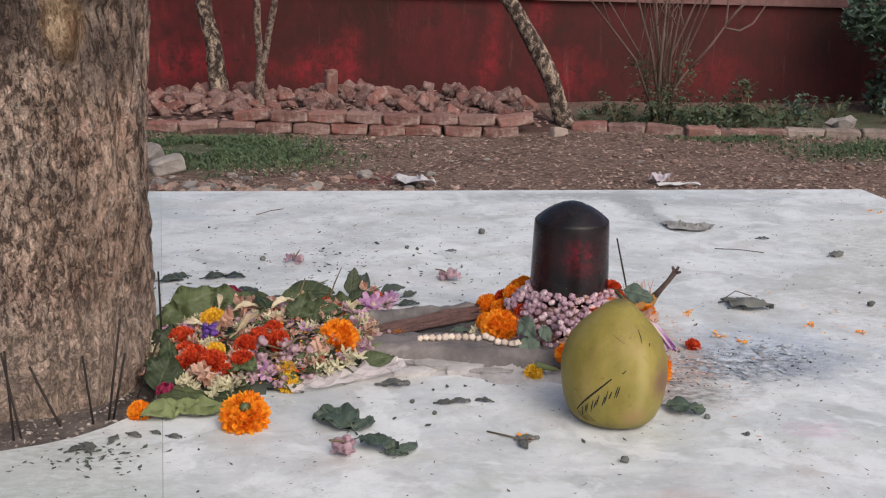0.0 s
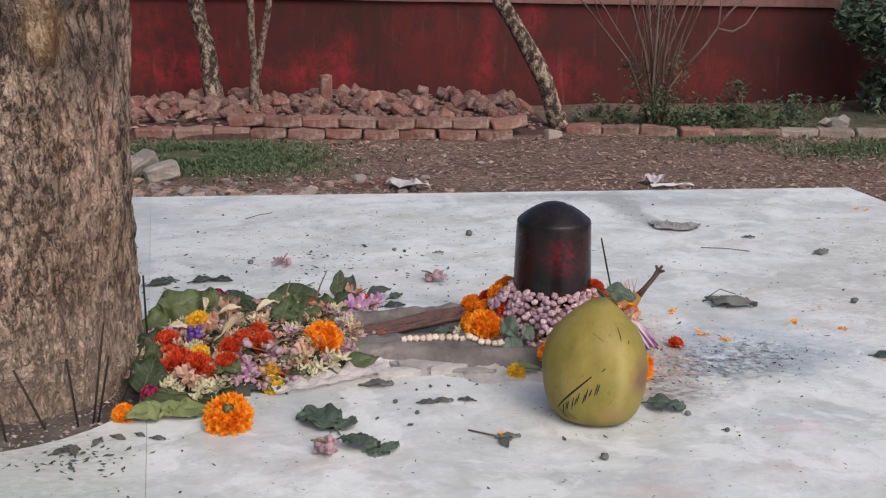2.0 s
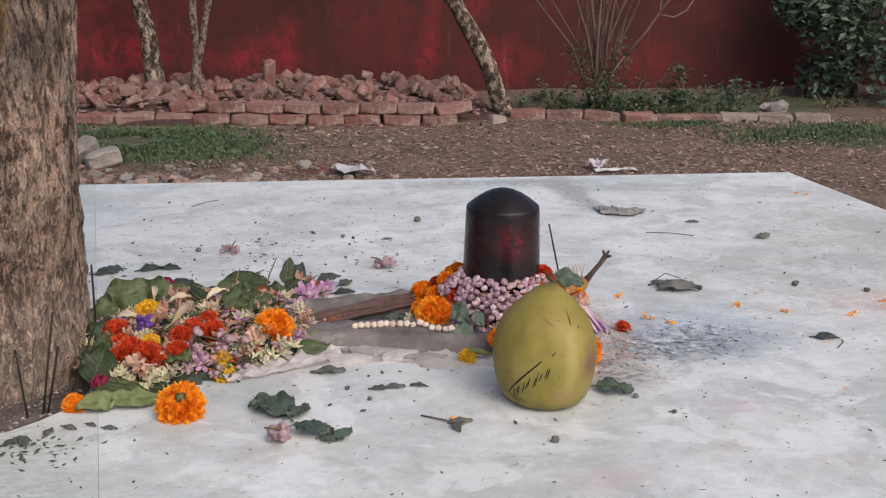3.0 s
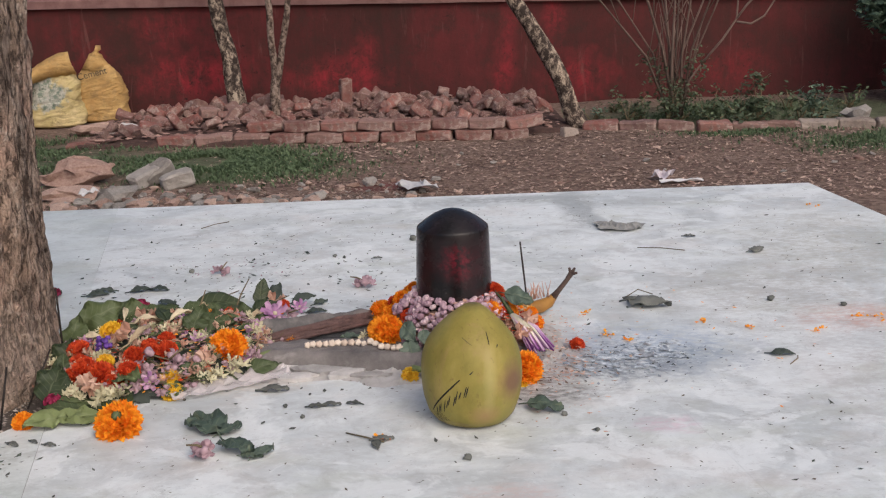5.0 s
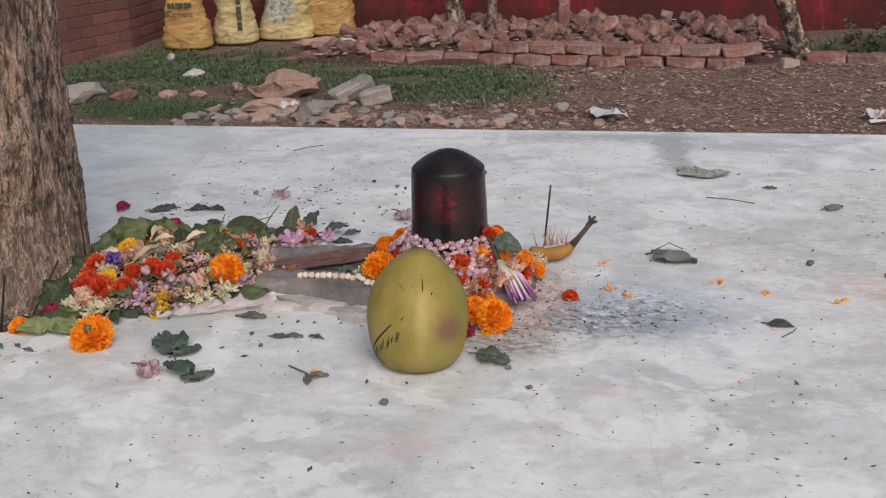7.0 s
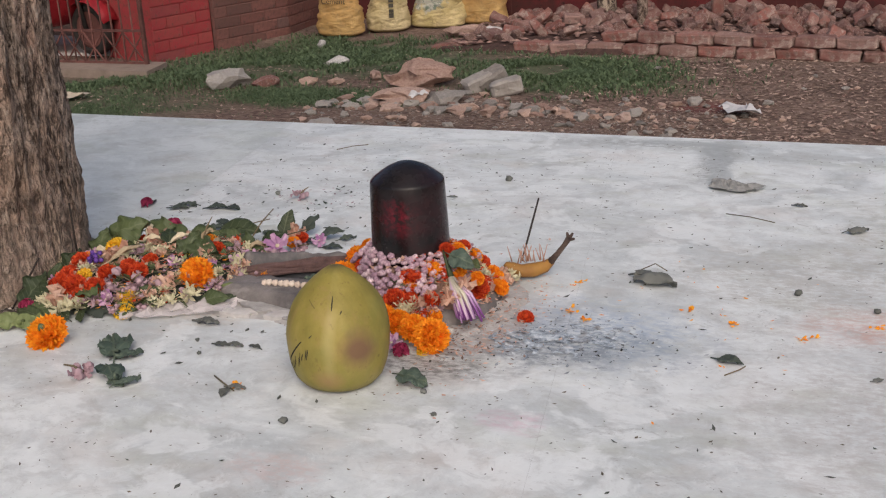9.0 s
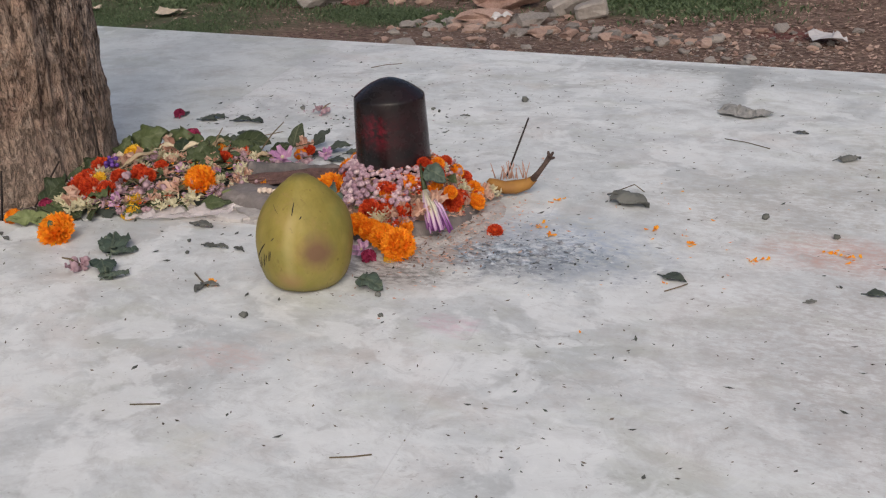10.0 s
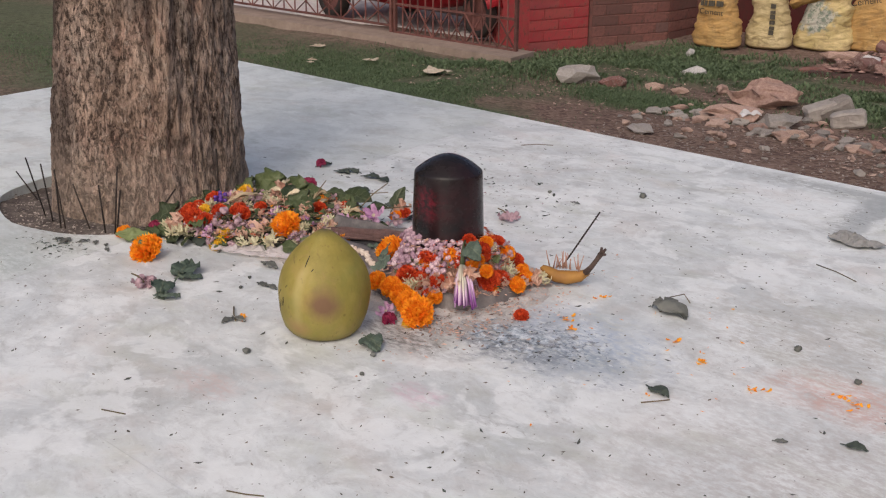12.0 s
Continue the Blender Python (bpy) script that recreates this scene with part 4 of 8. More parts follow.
def build_gate():
    """Two leaves of rusty bars over a kerb; the far one hangs a hand higher."""
    for name, a, b2, lift, step, label in (
        ("iron_gate", (-3.48, 4.26, 0), (-4.57, 4.27, 0), 0.05, 0.073, "rusty iron gate leaf with crossed bars along its foot"),
        ("iron_gate", (-4.61, 4.27, 0), (-6.70, 4.28, 0), 0.09, 0.133, "rusty iron gate leaf hung above the kerb"),
    ):
        root = thing(name, label, "gate", "gate leaves")
        a, b2 = Vector(a), Vector(b2)
        d = b2 - a
        z0 = GZ + lift
        n = round(d.length / step)
        at = lambda k, z: a + d * (k / n) + Vector((0, 0, z))
        for z, w, nm in ((z0, 0.011, "bottom_rail"), (z0 + 0.19, 0.010, "rail"), (z0 + 0.44, 0.009, "rail"), (z0 + 0.56, 0.009, "rail"), (z0 + 1.25, 0.012, "top_rail")):
            bm = bmesh.new()
            bar(bm, at(0, z), at(n, z), w)
            part(nm, bm, IRON, root, smooth=False)
        for k in range(n + 1):
            bm = bmesh.new()
            bar(bm, at(k, z0 - (0.05 if k in (0, n) else 0)), at(k, z0 + 1.25), 0.015 if k in (0, n) else 0.0055)
            part("upright" if k in (0, n) else "bar", bm, IRON, root, smooth=False)
        if lift < 0.1:
            for k in range(0, n - 1, 2):
                for lo, hi in ((k, k + 2), (k + 2, k)):
                    bm = bmesh.new()
                    off = Vector((0, 0.007 if lo > hi else -0.007, 0))
                    bar(bm, at(lo, z0) + off, at(hi, z0 + 0.19) + off, 0.005)
                    part("cross_bar", bm, IRON, root, smooth=False)
    bm = bmesh.new()
    plate(bm, [(-3.34, 4.05), (-3.40, 4.34), (-7.4, 4.40), (-7.4, 4.10)], GZ - 0.1, GZ + 0.045)
    thing("kerb", "pale cement kerb below the gate", "kerb", kind="structure", bm=bm, mat=KERB, smooth=False)
    bm = bmesh.new()
    plate(bm, [(-3.9, 5.2), (-4.0, 4.75), (-9.5, 4.1), (-9.5, 6.0)], GZ - 0.1, GZ + 0.02)
    thing("pavement", "pale dusty cement floor behind the gate", "pavement", kind="structure", bm=bm, mat=CEMENT, smooth=False)
    bm = bmesh.new()
    plate(bm, [(-3.9, 6.3), (-3.9, 6.5), (-11, 5.9), (-11, 5.7)], GZ - 0.1, 1.6)
    thing("wall_far", "dark red painted wall beyond the gate", "wall", kind="structure", bm=bm, mat=PAINT, smooth=False)


build_gate()


def wheel(parent, x, y, r, w):
    """A tyre on a pressed steel rim, its axle along y."""
    turn = pose(x, y, r, 90, 0, 0)
    bm = bmesh.new()
    k = r * 0.30
    lathe(bm, [(r - k, -w * 0.42), (r - 0.3 * k, -w * 0.5), (r - 0.05 * k, -w * 0.36), (r, -w * 0.12), (r, w * 0.12), (r - 0.05 * k, w * 0.36), (r - 0.3 * k, w * 0.5), (r - k, w * 0.42), (r - k, -w * 0.42)], 28)
    tyre = part("wheel", bm, TYRE, parent, "worn black tyre")
    tyre.matrix_basis = turn
    bm = bmesh.new()
    lathe(bm, [(0, -w * 0.34), (r * 0.18, -w * 0.34), (r * 0.22, -w * 0.16), (r * 0.5, -w * 0.10), (r * 0.62, -w * 0.36), (r * 0.71, -w * 0.40), (r * 0.71, w * 0.40), (r * 0.55, w * 0.2), (0, w * 0.2)], 24)
    part("rim", bm, IRON, tyre, "dull steel rim")


def shell(bm, sections):
    """A closed skin through rectangular sections (x, half width, low, high)."""
    rings = [[bm.verts.new((x, sy * hw, z)) for sy, z in ((-1, lo), (-1, hi), (1, hi), (1, lo))] for x, hw, lo, hi in sections]
    for p, q in zip(rings, rings[1:]):
        for i in range(4):
            bm.faces.new((p[i], p[(i + 1) % 4], q[(i + 1) % 4], q[i]))
    bm.faces.new(rings[0][::-1])
    bm.faces.new(rings[-1])
    bmesh.ops.bevel(bm, geom=[e for e in bm.edges if e.calc_face_angle(0) > 0.6], offset=0.018, segments=2, affect="EDGES")


def build_three_wheeler():
    root = thing("cargo_tricycle", "parked red three-wheeled cargo vehicle behind the iron gate", "vehicle")
    root.matrix_basis = pose(-5.50, 4.93, GZ + 0.02, 0, 0, -12)
    bm = bmesh.new()
    shell(bm, [(-0.42, 0.32, 0.30, 0.86), (0.30, 0.32, 0.26, 0.86), (0.42, 0.32, 0.19, 0.86), (0.95, 0.31, 0.17, 0.84)])
    tub = part("cargo_tub", bm, REDSHEET, root, "faded red sheet-metal tub")
    bm = bmesh.new()
    shell(bm, [(0.955, 0.30, 0.17, 1.10), (1.06, 0.26, 0.17, 1.12), (1.19, 0.17, 0.22, 0.95), (1.29, 0.10, 0.30, 0.80)])
    cab = part("cab", bm, REDSHEET, root, "red rounded front of the vehicle")
    for x in (-0.22, 0.05, 0.32, 0.60, 0.86):
        bm = bmesh.new()
        shell(bm, [(x - 0.02, 0.332, 0.32, 0.82), (x + 0.02, 0.332, 0.32, 0.82)])
        part("rib", bm, REDSHEET, tub)
    bm = bmesh.new()
    for k in range(5):
        for v in ((0.14 + 0.05 * k, 0.035),):
            vs = [bm.verts.new(p) for p in ((v[0], -0.336, 0.45), (v[0] + v[1], -0.336, 0.45), (v[0] + v[1], -0.336, 0.50), (v[0], -0.336, 0.50))]
            bm.faces.new(vs)
    thicken(bm, 0.003)
    part("painted_mark", bm, WHITEBIT, tub, "worn white painted marks", False)
    bm = bmesh.new()
    for y in (-0.16, 0.16):
        tube(bm, [(-0.40, y, 0.27), (0.95, y, 0.25), (1.22, y * 0.4, 0.28)], 0.028, 6)
    tube(bm, [(0, -0.33, 0.2), (0, 0.33, 0.2)], 0.025, 8)
    part("chassis", bm, TYRE, root, "dark greasy chassis", False)
    wheel(root, 0, -0.35, 0.21, 0.09)
    wheel(root, 0, 0.35, 0.21, 0.09)
    wheel(root, 1.40, 0.0, 0.165, 0.075)
    bm = bmesh.new()
    for y in (-0.06, 0.06):
        tube(bm, [(1.41, y, 0.17), (1.35, y, 0.42), (1.28, y * 0.7, 0.62)], 0.016, 7)
    part("fork", bm, TYRE, root, "dark front fork")
    bm = bmesh.new()
    rows = []
    for k in range(9):
        t = math.radians(20 + 16 * k)
        rows.append([bm.verts.new((1.40 + 0.20 * math.cos(t), y, 0.165 + 0.20 * math.sin(t) - abs(y) * 0.25)) for y in (-0.07, 0, 0.07)])
    for p, q in zip(rows, rows[1:]):
        for i in range(2):
            bm.faces.new((p[i], p[i + 1], q[i + 1], q[i]))
    thicken(bm, 0.003)
    part("mudguard", bm, REDSHEET, root, "red front mudguard")
    bm = bmesh.new()
    lathe(bm, [(0, 0.0), (0.045, 0.0), (0.055, 0.03), (0.045, 0.06), (0, 0.065)], 20)
    lamp = part("headlight", bm, WHITEBIT, cab, "round pale headlight")
    lamp.matrix_basis = pose(1.34, -0.09, 0.46, 0, 80, -40)


build_three_wheeler()

# ---- the old tree ----
def leaf_cloud(seed, blobs, count, size):
    """Small folded leaves in loose clumps, as one mesh."""
    rnd = random.Random(seed)
    vs, fs = [], []
    for _ in range(count):
        c, r = blobs[rnd.randrange(len(blobs))]
        d = Vector((rnd.gauss(0, 1), rnd.gauss(0, 1), rnd.gauss(0, 0.8)))
        p = Vector(c) + d.normalized() * r * (rnd.random() ** 0.45)
        q = Euler((rnd.uniform(-0.9, 0.9), rnd.uniform(-0.9, 0.9), rnd.uniform(0, 6.28))).to_matrix()
        s = size * rnd.uniform(0.6, 1.3)
        base = len(vs)
        for a in ((0, -0.5, 0), (0.24, -0.08, 0.07), (0, 0.5, -0.05), (-0.24, -0.08, 0.07), (0, -0.1, 0)):
            vs.append(p + q @ (Vector(a) * s))
        fs += [(base, base + 1, base + 4), (base + 1, base + 2, base + 4), (base + 2, base + 3, base + 4), (base + 3, base, base + 4)]
    me = bpy.data.meshes.new("mesh")
    me.from_pydata(vs, [], fs)
    return me


def cloud_part(name, me, mat, parent, label=""):
    me.materials.append(mat)
    return part(name, me, None, parent, label)


def build_old_tree():
    root = thing("tree", "thick old tree trunk with deeply cracked grey-brown bark", "tree")
    zs = [-0.30 + 0.05 * k for k in range(5)] + [-0.06 + 0.005 * k for k in range(114)] + [0.55 + 0.12 * k for k in range(18)]
    seg = 280
    bm = bmesh.new()
    rings = []
    for z in zs:
        cx, cy = -0.731 + 0.0987 * z, -0.0508 - 0.0177 * z
        r0 = 0.1712 - 0.0709 * min(z, 0.6) if z > 0 else 0.1712 - 0.05 * z
        ring = []
        for i in range(seg):
            t = 2 * math.pi * i / seg
            c, s = math.cos(t), math.sin(t)
            r = r0 * (1 + 0.035 * noise.noise(Vector((c * 1.3, s * 1.3, z * 2.2))))
            q = Vector((c * 5.2, s * 5.2, z * 11))
            ridge = 1 - abs(noise.noise(q * 1.3 + noise.noise_vector(q * 0.8) * 0.6)) * 2
            fine = 1 - abs(noise.noise(q * 3.1 + Vector((9, 0, 0)))) * 2
            along = min(1, max(0, 0.5 + 1.1 * math.cos(t - math.radians(10)) - 0.55))
            q = Vector((c * 8.5, s * 8.5, z * 7))
            rib = 1 - abs(noise.noise(q + noise.noise_vector(q * 0.7) * 0.7)) * 2.4
            r += (0.0060 - 0.003 * along) * ridge + 0.0036 * fine + 0.0075 * along * rib + 0.006 * noise.noise(Vector((c * 2.5, s * 2.5, z * 5)))
            # the worn scar of a lost branch
            q = t - math.radians(304)
            e = (q / (0.11 + 0.25 * max(0, z - 0.42))) ** 2 + (max(0, 0.425 - z) / 0.028) ** 2
            r += 0.022 * math.exp(-e * 1.3)
            for dt, dz, wt, wz, deep in ((-0.36, 0.45, 0.13, 0.06, 0.018), (0.33, 0.45, 0.13, 0.05, 0.018), (-0.12, 0.340, 0.25, 0.012, 0.008), (-0.12, 0.368, 0.2, 0.012, -0.008), (0.15, 0.30, 0.05, 0.06, 0.008), (-0.55, 0.25, 0.04, 0.12, 0.007), (0.50, 0.42, 0.05, 0.17, 0.016), (0.36, 0.42, 0.07, 0.20, -0.006), (0.66, 0.40, 0.08, 0.20, -0.008), (0.80, 0.3, 0.05, 0.3, 0.008), (0.30, 0.455, 0.35, 0.010, 0.006), (0.30, 0.475, 0.35, 0.011, -0.007), (1.15, 0.25, 0.05, 0.2, 0.008)):
                r -= deep * math.exp(-((q - dt) / wt) ** 2 - ((z - dz) / wz) ** 2)
            ring.append(bm.verts.new((cx + r * c, cy + r * s, z)))
        rings.append(ring)
    for a, b2 in zip(rings, rings[1:]):
        for i in range(seg):
            j = (i + 1) % seg
            bm.faces.new((a[i], a[j], b2[j], b2[i]))
    bm.faces.new(rings[-1])
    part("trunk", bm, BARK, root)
    top = Vector((-0.48, -0.095, 2.5))
    blobs = []
    for k, (dx, dy, dz) in enumerate(((-1.2, 0.7, 1.1), (0.5, 1.1, 1.3), (-0.9, -0.9, 1.2), (-0.2, 0.2, 1.7))):
        bm = bmesh.new()
        end = top + Vector((dx, dy, dz))
        mid = top + Vector((dx * 0.45, dy * 0.45, dz * 0.6))
        tube(bm, [top - Vector((0, 0, 0.25)), mid, end], [0.095, 0.06, 0.02], 10)
        part("limb", bm, BARK, root)
        blobs += [(end, 0.55), (mid + Vector((0.2, 0.1, 0.4)), 0.4)]
    cloud_part("crown", leaf_cloud(11, blobs, 800, 0.12), LEAF, root, "thin crown of green leaves")


build_old_tree()

# ---- young trees and bush before the wall ----
def build_young_tree(label, stems, mat, crown, seed):
    root = thing("young_tree", label, "tree", "young trees before the wall")
    for pts, radii in stems:
        bm = bmesh.new()
        fine = []
        rr = []
        for k in range(len(pts) - 1):
            a, b2 = Vector(pts[k]), Vector(pts[k + 1])
            for s in range(6):
                u = s / 6
                fine.append(a.lerp(b2, u) + 0.012 * noise.noise_vector(a.lerp(b2, u) * 5))
                rr.append((radii[k] * (1 - u) + radii[k + 1] * u) * (1 + 0.16 * noise.noise(a.lerp(b2, u) * 9)))
        fine.append(Vector(pts[-1]))
        rr.append(radii[-1])
        tube(bm, fine, rr, 12)
        part("trunk", bm, mat, root)
    cloud_part("crown", leaf_cloud(seed, crown, 500, 0.11), LEAF, root, "thin crown of green leaves")


build_young_tree("slim leaning young tree with dark mottled bark", [([(-1.105, 5.93, GZ), (-1.135, 5.95, -0.25), (-1.20, 5.95, 0.12), (-1.32, 5.95, 1.1), (-1.30, 5.95, 2.1)], [0.068, 0.056, 0.046, 0.04, 0.02])], MOTTLED, [((-1.3, 5.95, 2.2), 0.5), ((-1.5, 5.8, 1.9), 0.35)], 21)
build_young_tree("slim pale young tree forked into two bare stems", [([(-0.845, 5.70, GZ), (-0.842, 5.70, -0.40), (-0.835, 5.70, -0.27), (-0.850, 5.70, 0.14), (-0.93, 5.7, 1.8)], [0.036, 0.032, 0.024, 0.021, 0.012]), ([(-0.838, 5.70, -0.34), (-0.80, 5.69, -0.18), (-0.732, 5.69, 0.14), (-0.55, 5.7, 1.7)], [0.024, 0.021, 0.019, 0.01])], PALEBARK, [((-0.93, 5.7, 1.9), 0.4), ((-0.55, 5.7, 1.8), 0.35)], 22)
build_young_tree("leaning young tree with blotched pale and dark bark", [([(1.02, 5.20, GZ - 0.03), (0.945, 5.20, -0.40), (0.835, 5.2, -0.16), (0.625, 5.2, 0.18), (0.15, 5.25, 1.2), (0.0, 5.3, 2.0)], [0.064, 0.054, 0.050, 0.045, 0.035, 0.02])], MOTTLED, [((0.0, 5.3, 2.1), 0.5), ((0.2, 5.2, 1.8), 0.3)], 23)


def build_bush():
    root = thing("bare_bush", "bush of thin bare grey-brown stems behind the bricks", "bush")
    rnd = random.Random(4)
    tops = [(1.16, 0.16), (1.28, 0.17), (1.44, 0.2), (1.525, 0.17), (1.57, 0.2), (1.61, 0.17), (1.66, 0.2), (1.715, 0.17), (1.79, 0.17), (1.84, 0.22), (1.93, 0.17)]
    for k, (x, z) in enumerate(tops):
        b0 = Vector((1.63 + rnd.uniform(-0.05, 0.07), 5.45 + rnd.uniform(-0.05, 0.05), GZ))
        t0 = Vector((x, 5.45 + rnd.uniform(-0.12, 0.12), z))
        mid = b0.lerp(t0, 0.5) + Vector(((b0.x - t0.x) * 0.18 + rnd.uniform(-0.02, 0.02), 0, 0.02))
        far = t0 + (t0 - mid) * rnd.uniform(1.5, 2.2)
        bm = bmesh.new()
        r = rnd.uniform(0.005, 0.0105)
        tube(bm, [b0, mid, t0, far], [r * 1.15, r, r * 0.75, r * 0.3], 6)
        q = mid.lerp(t0, 0.55)
        for _ in range(2):
            p, w = b0.lerp(mid, rnd.uniform(0.4, 1.0)), rnd.uniform(-0.10, 0.10)
            tube(bm, [p, p + Vector((w * 0.4, 0, 0.12)), p + Vector((w, rnd.uniform(-0.05, 0.05), 0.34))], [r * 0.5, r * 0.4, r * 0.2], 5)
        tube(bm, [q, q + Vector((rnd.uniform(-0.16, 0.16), rnd.uniform(-0.05, 0.05), 0.25))], [r * 0.55, r * 0.3], 5)
        part("stem", bm, BUSHBARK, root)
    for pts in ([(1.80, 5.45, -0.25), (1.93, 5.45, -0.10), (2.01, 5.45, 0.02), (2.015, 5.45, 0.17), (2.0, 5.45, 0.5)], [(2.01, 5.45, 0.02), (2.07, 5.45, 0.10), (2.14, 5.45, 0.17), (2.3, 5.45, 0.35)], [(2.01, 5.45, 0.0), (2.10, 5.45, -0.015), (2.18, 5.45, 0.03), (2.25, 5.45, 0.14), (2.3, 5.45, 0.3)], [(1.66, 5.43, GZ), (1.72, 5.43, -0.35), (1.80, 5.45, -0.25)]):
        bm = bmesh.new()
        tube(bm, pts, [0.008 - 0.001 * k for k in range(len(pts))], 6)
        part("stem", bm, BUSHBARK, root)
    foot = [(Vector((1.63 + 0.05 * k, 5.42, GZ + 0.05 + 0.10 * abs(k))), 0.10) for k in (-3, -2, -1, 0, 1, 2, 3)]
    cloud_part("foliage", leaf_cloud(92, foot, 420, 0.030), WEED, root, "small green leaves low on the bush")


build_bush()


def build_weed(x, y, w, h, n, seed, mat=None, name="weed", label="leafy green weed growing behind the low brick edging"):
    root = thing(name, label, "plant", "weeds")
    rnd = random.Random(seed)
    blobs = []
    for k in range(5):
        e = Vector((x + rnd.uniform(-w, w), y + rnd.uniform(-0.08, 0.08), GZ + h * rnd.uniform(0.45, 1.0)))
        bm = bmesh.new()
        tube(bm, [(x + rnd.uniform(-0.03, 0.03), y, GZ - 0.01), ((x + e.x) / 2, y, GZ + h * 0.4), e], [0.005, 0.004, 0.002], 5)
        part("stem", bm, STEM, root)
        blobs += [(e, 0.055), (Vector(((x + 2 * e.x) / 3, y, (e.z + GZ) / 2)), 0.06)]
    cloud_part("foliage", leaf_cloud(seed, blobs, int(n * 1.6), 0.036), mat or WEED, root)


for k, (x, y, w, h, n) in enumerate(((1.34, 5.35, 0.10, 0.22, 90), (1.56, 5.3, 0.10, 0.24, 110), (1.80, 5.25, 0.12, 0.20, 110), (1.98, 5.2, 0.12, 0.22, 120), (2.10, 5.15, 0.10, 0.28, 150), (1.80, 5.1, 0.10, 0.13, 90), (2.0, 5.0, 0.12, 0.12, 120), (2.28, 5.0, 0.10, 0.14, 90))):
    build_weed(x, y, w, h, n, 40 + k)
for k in range(14):
    build_weed(1.15 + 0.16 * k + 0.05 * math.sin(k * 2.7), 5.55 + 0.28 * math.sin(k * 1.9), 0.10, 0.075 + 0.05 * math.sin(k * 3.3), 34, 140 + k, WEED if k % 3 else DARKLEAF)
build_weed(2.45, 5.25, 0.14, 0.20, 130, 61, DARKLEAF, "weed", "dark withered weed growing before the wall")


def build_shrub():
    root = thing("shrub", "dense dark green shrub in front of the wall", "shrub")
    # the last three clumps stand mostly out of view, added to shade the wall
    blobs = [((3.05, 5.75, 0.03), 0.17), ((3.22, 5.7, -0.06), 0.2), ((3.4, 5.8, 0.1), 0.3), ((3.5, 5.7, -0.2), 0.32), ((3.8, 5.8, 0.1), 0.45), ((3.3, 5.9, 0.35), 0.35), ((4.2, 5.7, -0.1), 0.5), ((3.35, 5.85, -0.42), 0.22), ((3.7, 5.5, -0.35), 0.35), ((4.3, 5.2, 0.4), 0.7), ((3.9, 5.7, 0.75), 0.6), ((4.9, 5.0, 0.1), 0.8)]
    for c, r in blobs[::2]:
        bm = bmesh.new()
        tube(bm, [(3.55, 5.85, GZ), (3.5, 5.82, -0.3), c], [0.03, 0.02, 0.006], 6)
        part("branch", bm, MOTTLED, root)
    cloud_part("foliage", leaf_cloud(71, blobs, 6000, 0.070), DARKLEAF, root)


build_shrub()

# ---- bricks and rubble ----
def edge_y(x):
    pts = ((-1.9, 5.06), (-1.446, 5.04), (-0.965, 5.06), (-0.286, 4.97), (0.541, 4.89), (0.80, 4.91), (1.014, 5.05), (1.234, 5.02), (1.64, 4.93), (2.24, 4.86), (2.75, 4.82))
    for (x0, y0), (x1, y1) in zip(pts, pts[1:]):
        if x <= x1:
            u = max(0, (x - x0) / (x1 - x0))
            return y0 + u * (y1 - y0)
    return pts[-1][1]


def brick_meshes(n, mat, size):
    out = []
    for k in range(n):
        bm = bmesh.new()
        block(bm, size, 0.009, 0.012, k + 1, 2)
        out.append(mesh_of(bm, mat, False))
    return out


def build_edging():
    rnd = random.Random(8)
    shapes = brick_meshes(6, BRICK, (0.205, 0.10, 0.064))
    worn = brick_meshes(3, BRICK_PALE, (0.205, 0.10, 0.062))

    def lay(x, z, dy=0.0, shape=None, tilt=0.0, label="worn red clay brick in the low dry-laid edging"):
        ob = new("brick", shape or shapes[rnd.randrange(6)])
        slope = math.degrees(math.atan2(edge_y(x + 0.1) - edge_y(x - 0.1), 0.2))
        ob.matrix_basis = pose(x, edge_y(x) + 0.05 + dy + rnd.uniform(-0.012, 0.016), z, rnd.uniform(-3, 3), rnd.uniform(-3, 3) + tilt, slope + rnd.uniform(-9, 9))
        tagged(ob, label, "brick", "bricks of the low edging")

    z = GZ - 0.006
    for k in range(10):
        lay(-1.36 + 0.214 * k, z, 0.0)
    for k in range(3):
        lay(-1.92 + 0.2 * k, z - 0.03, 0.06)
    for k in range(8):
        lay(-0.845 + 0.214 * k, z + 0.063, 0.02 + 0.015 * (k == 0), tilt=-5 if k in (0, 7) else 0)
    for k in range(4):
        lay(1.12 + 0.212 * k, z, 0.0)
    for k in range(2):
        lay(1.97 + 0.2 * k, z - 0.012, 0.02)
    for k in range(2):
        lay(2.34 + 0.215 * k, z, 0.0, worn[k], label="pale mossy brick in the low dry-laid edging")
    lay(2.78, z, 0.0, worn[2], label="pale mossy brick in the low dry-laid edging")
    ob = new("brick", worn[2])
    ob.matrix_basis = pose(0.90, 4.96, GZ + 0.005, 70, 8, 20) @ Matrix.Diagonal((0.5, 0.7, 0.9, 1))
    tagged(ob, "pale broken brick leaning by the leaning tree", "brick", "bricks of the low edging")


build_edging()


def mound(x, y):
    """Height of the rubble heap."""
    u = min(1, max(0, (y - 5.02) / 0.25)) * min(1, max(0, (6.45 - y) / 0.25))
    s = min(1, max(0, (x + 2.0) / 0.9)) * min(1, max(0, (1.0 - x) / 0.35))
    return GZ + 0.02 + u * s * (0.055 + 0.030 * noise.noise(Vector((x * 2.3, y * 2.3, 2)))) - (0.08 if s * u == 0 else 0)


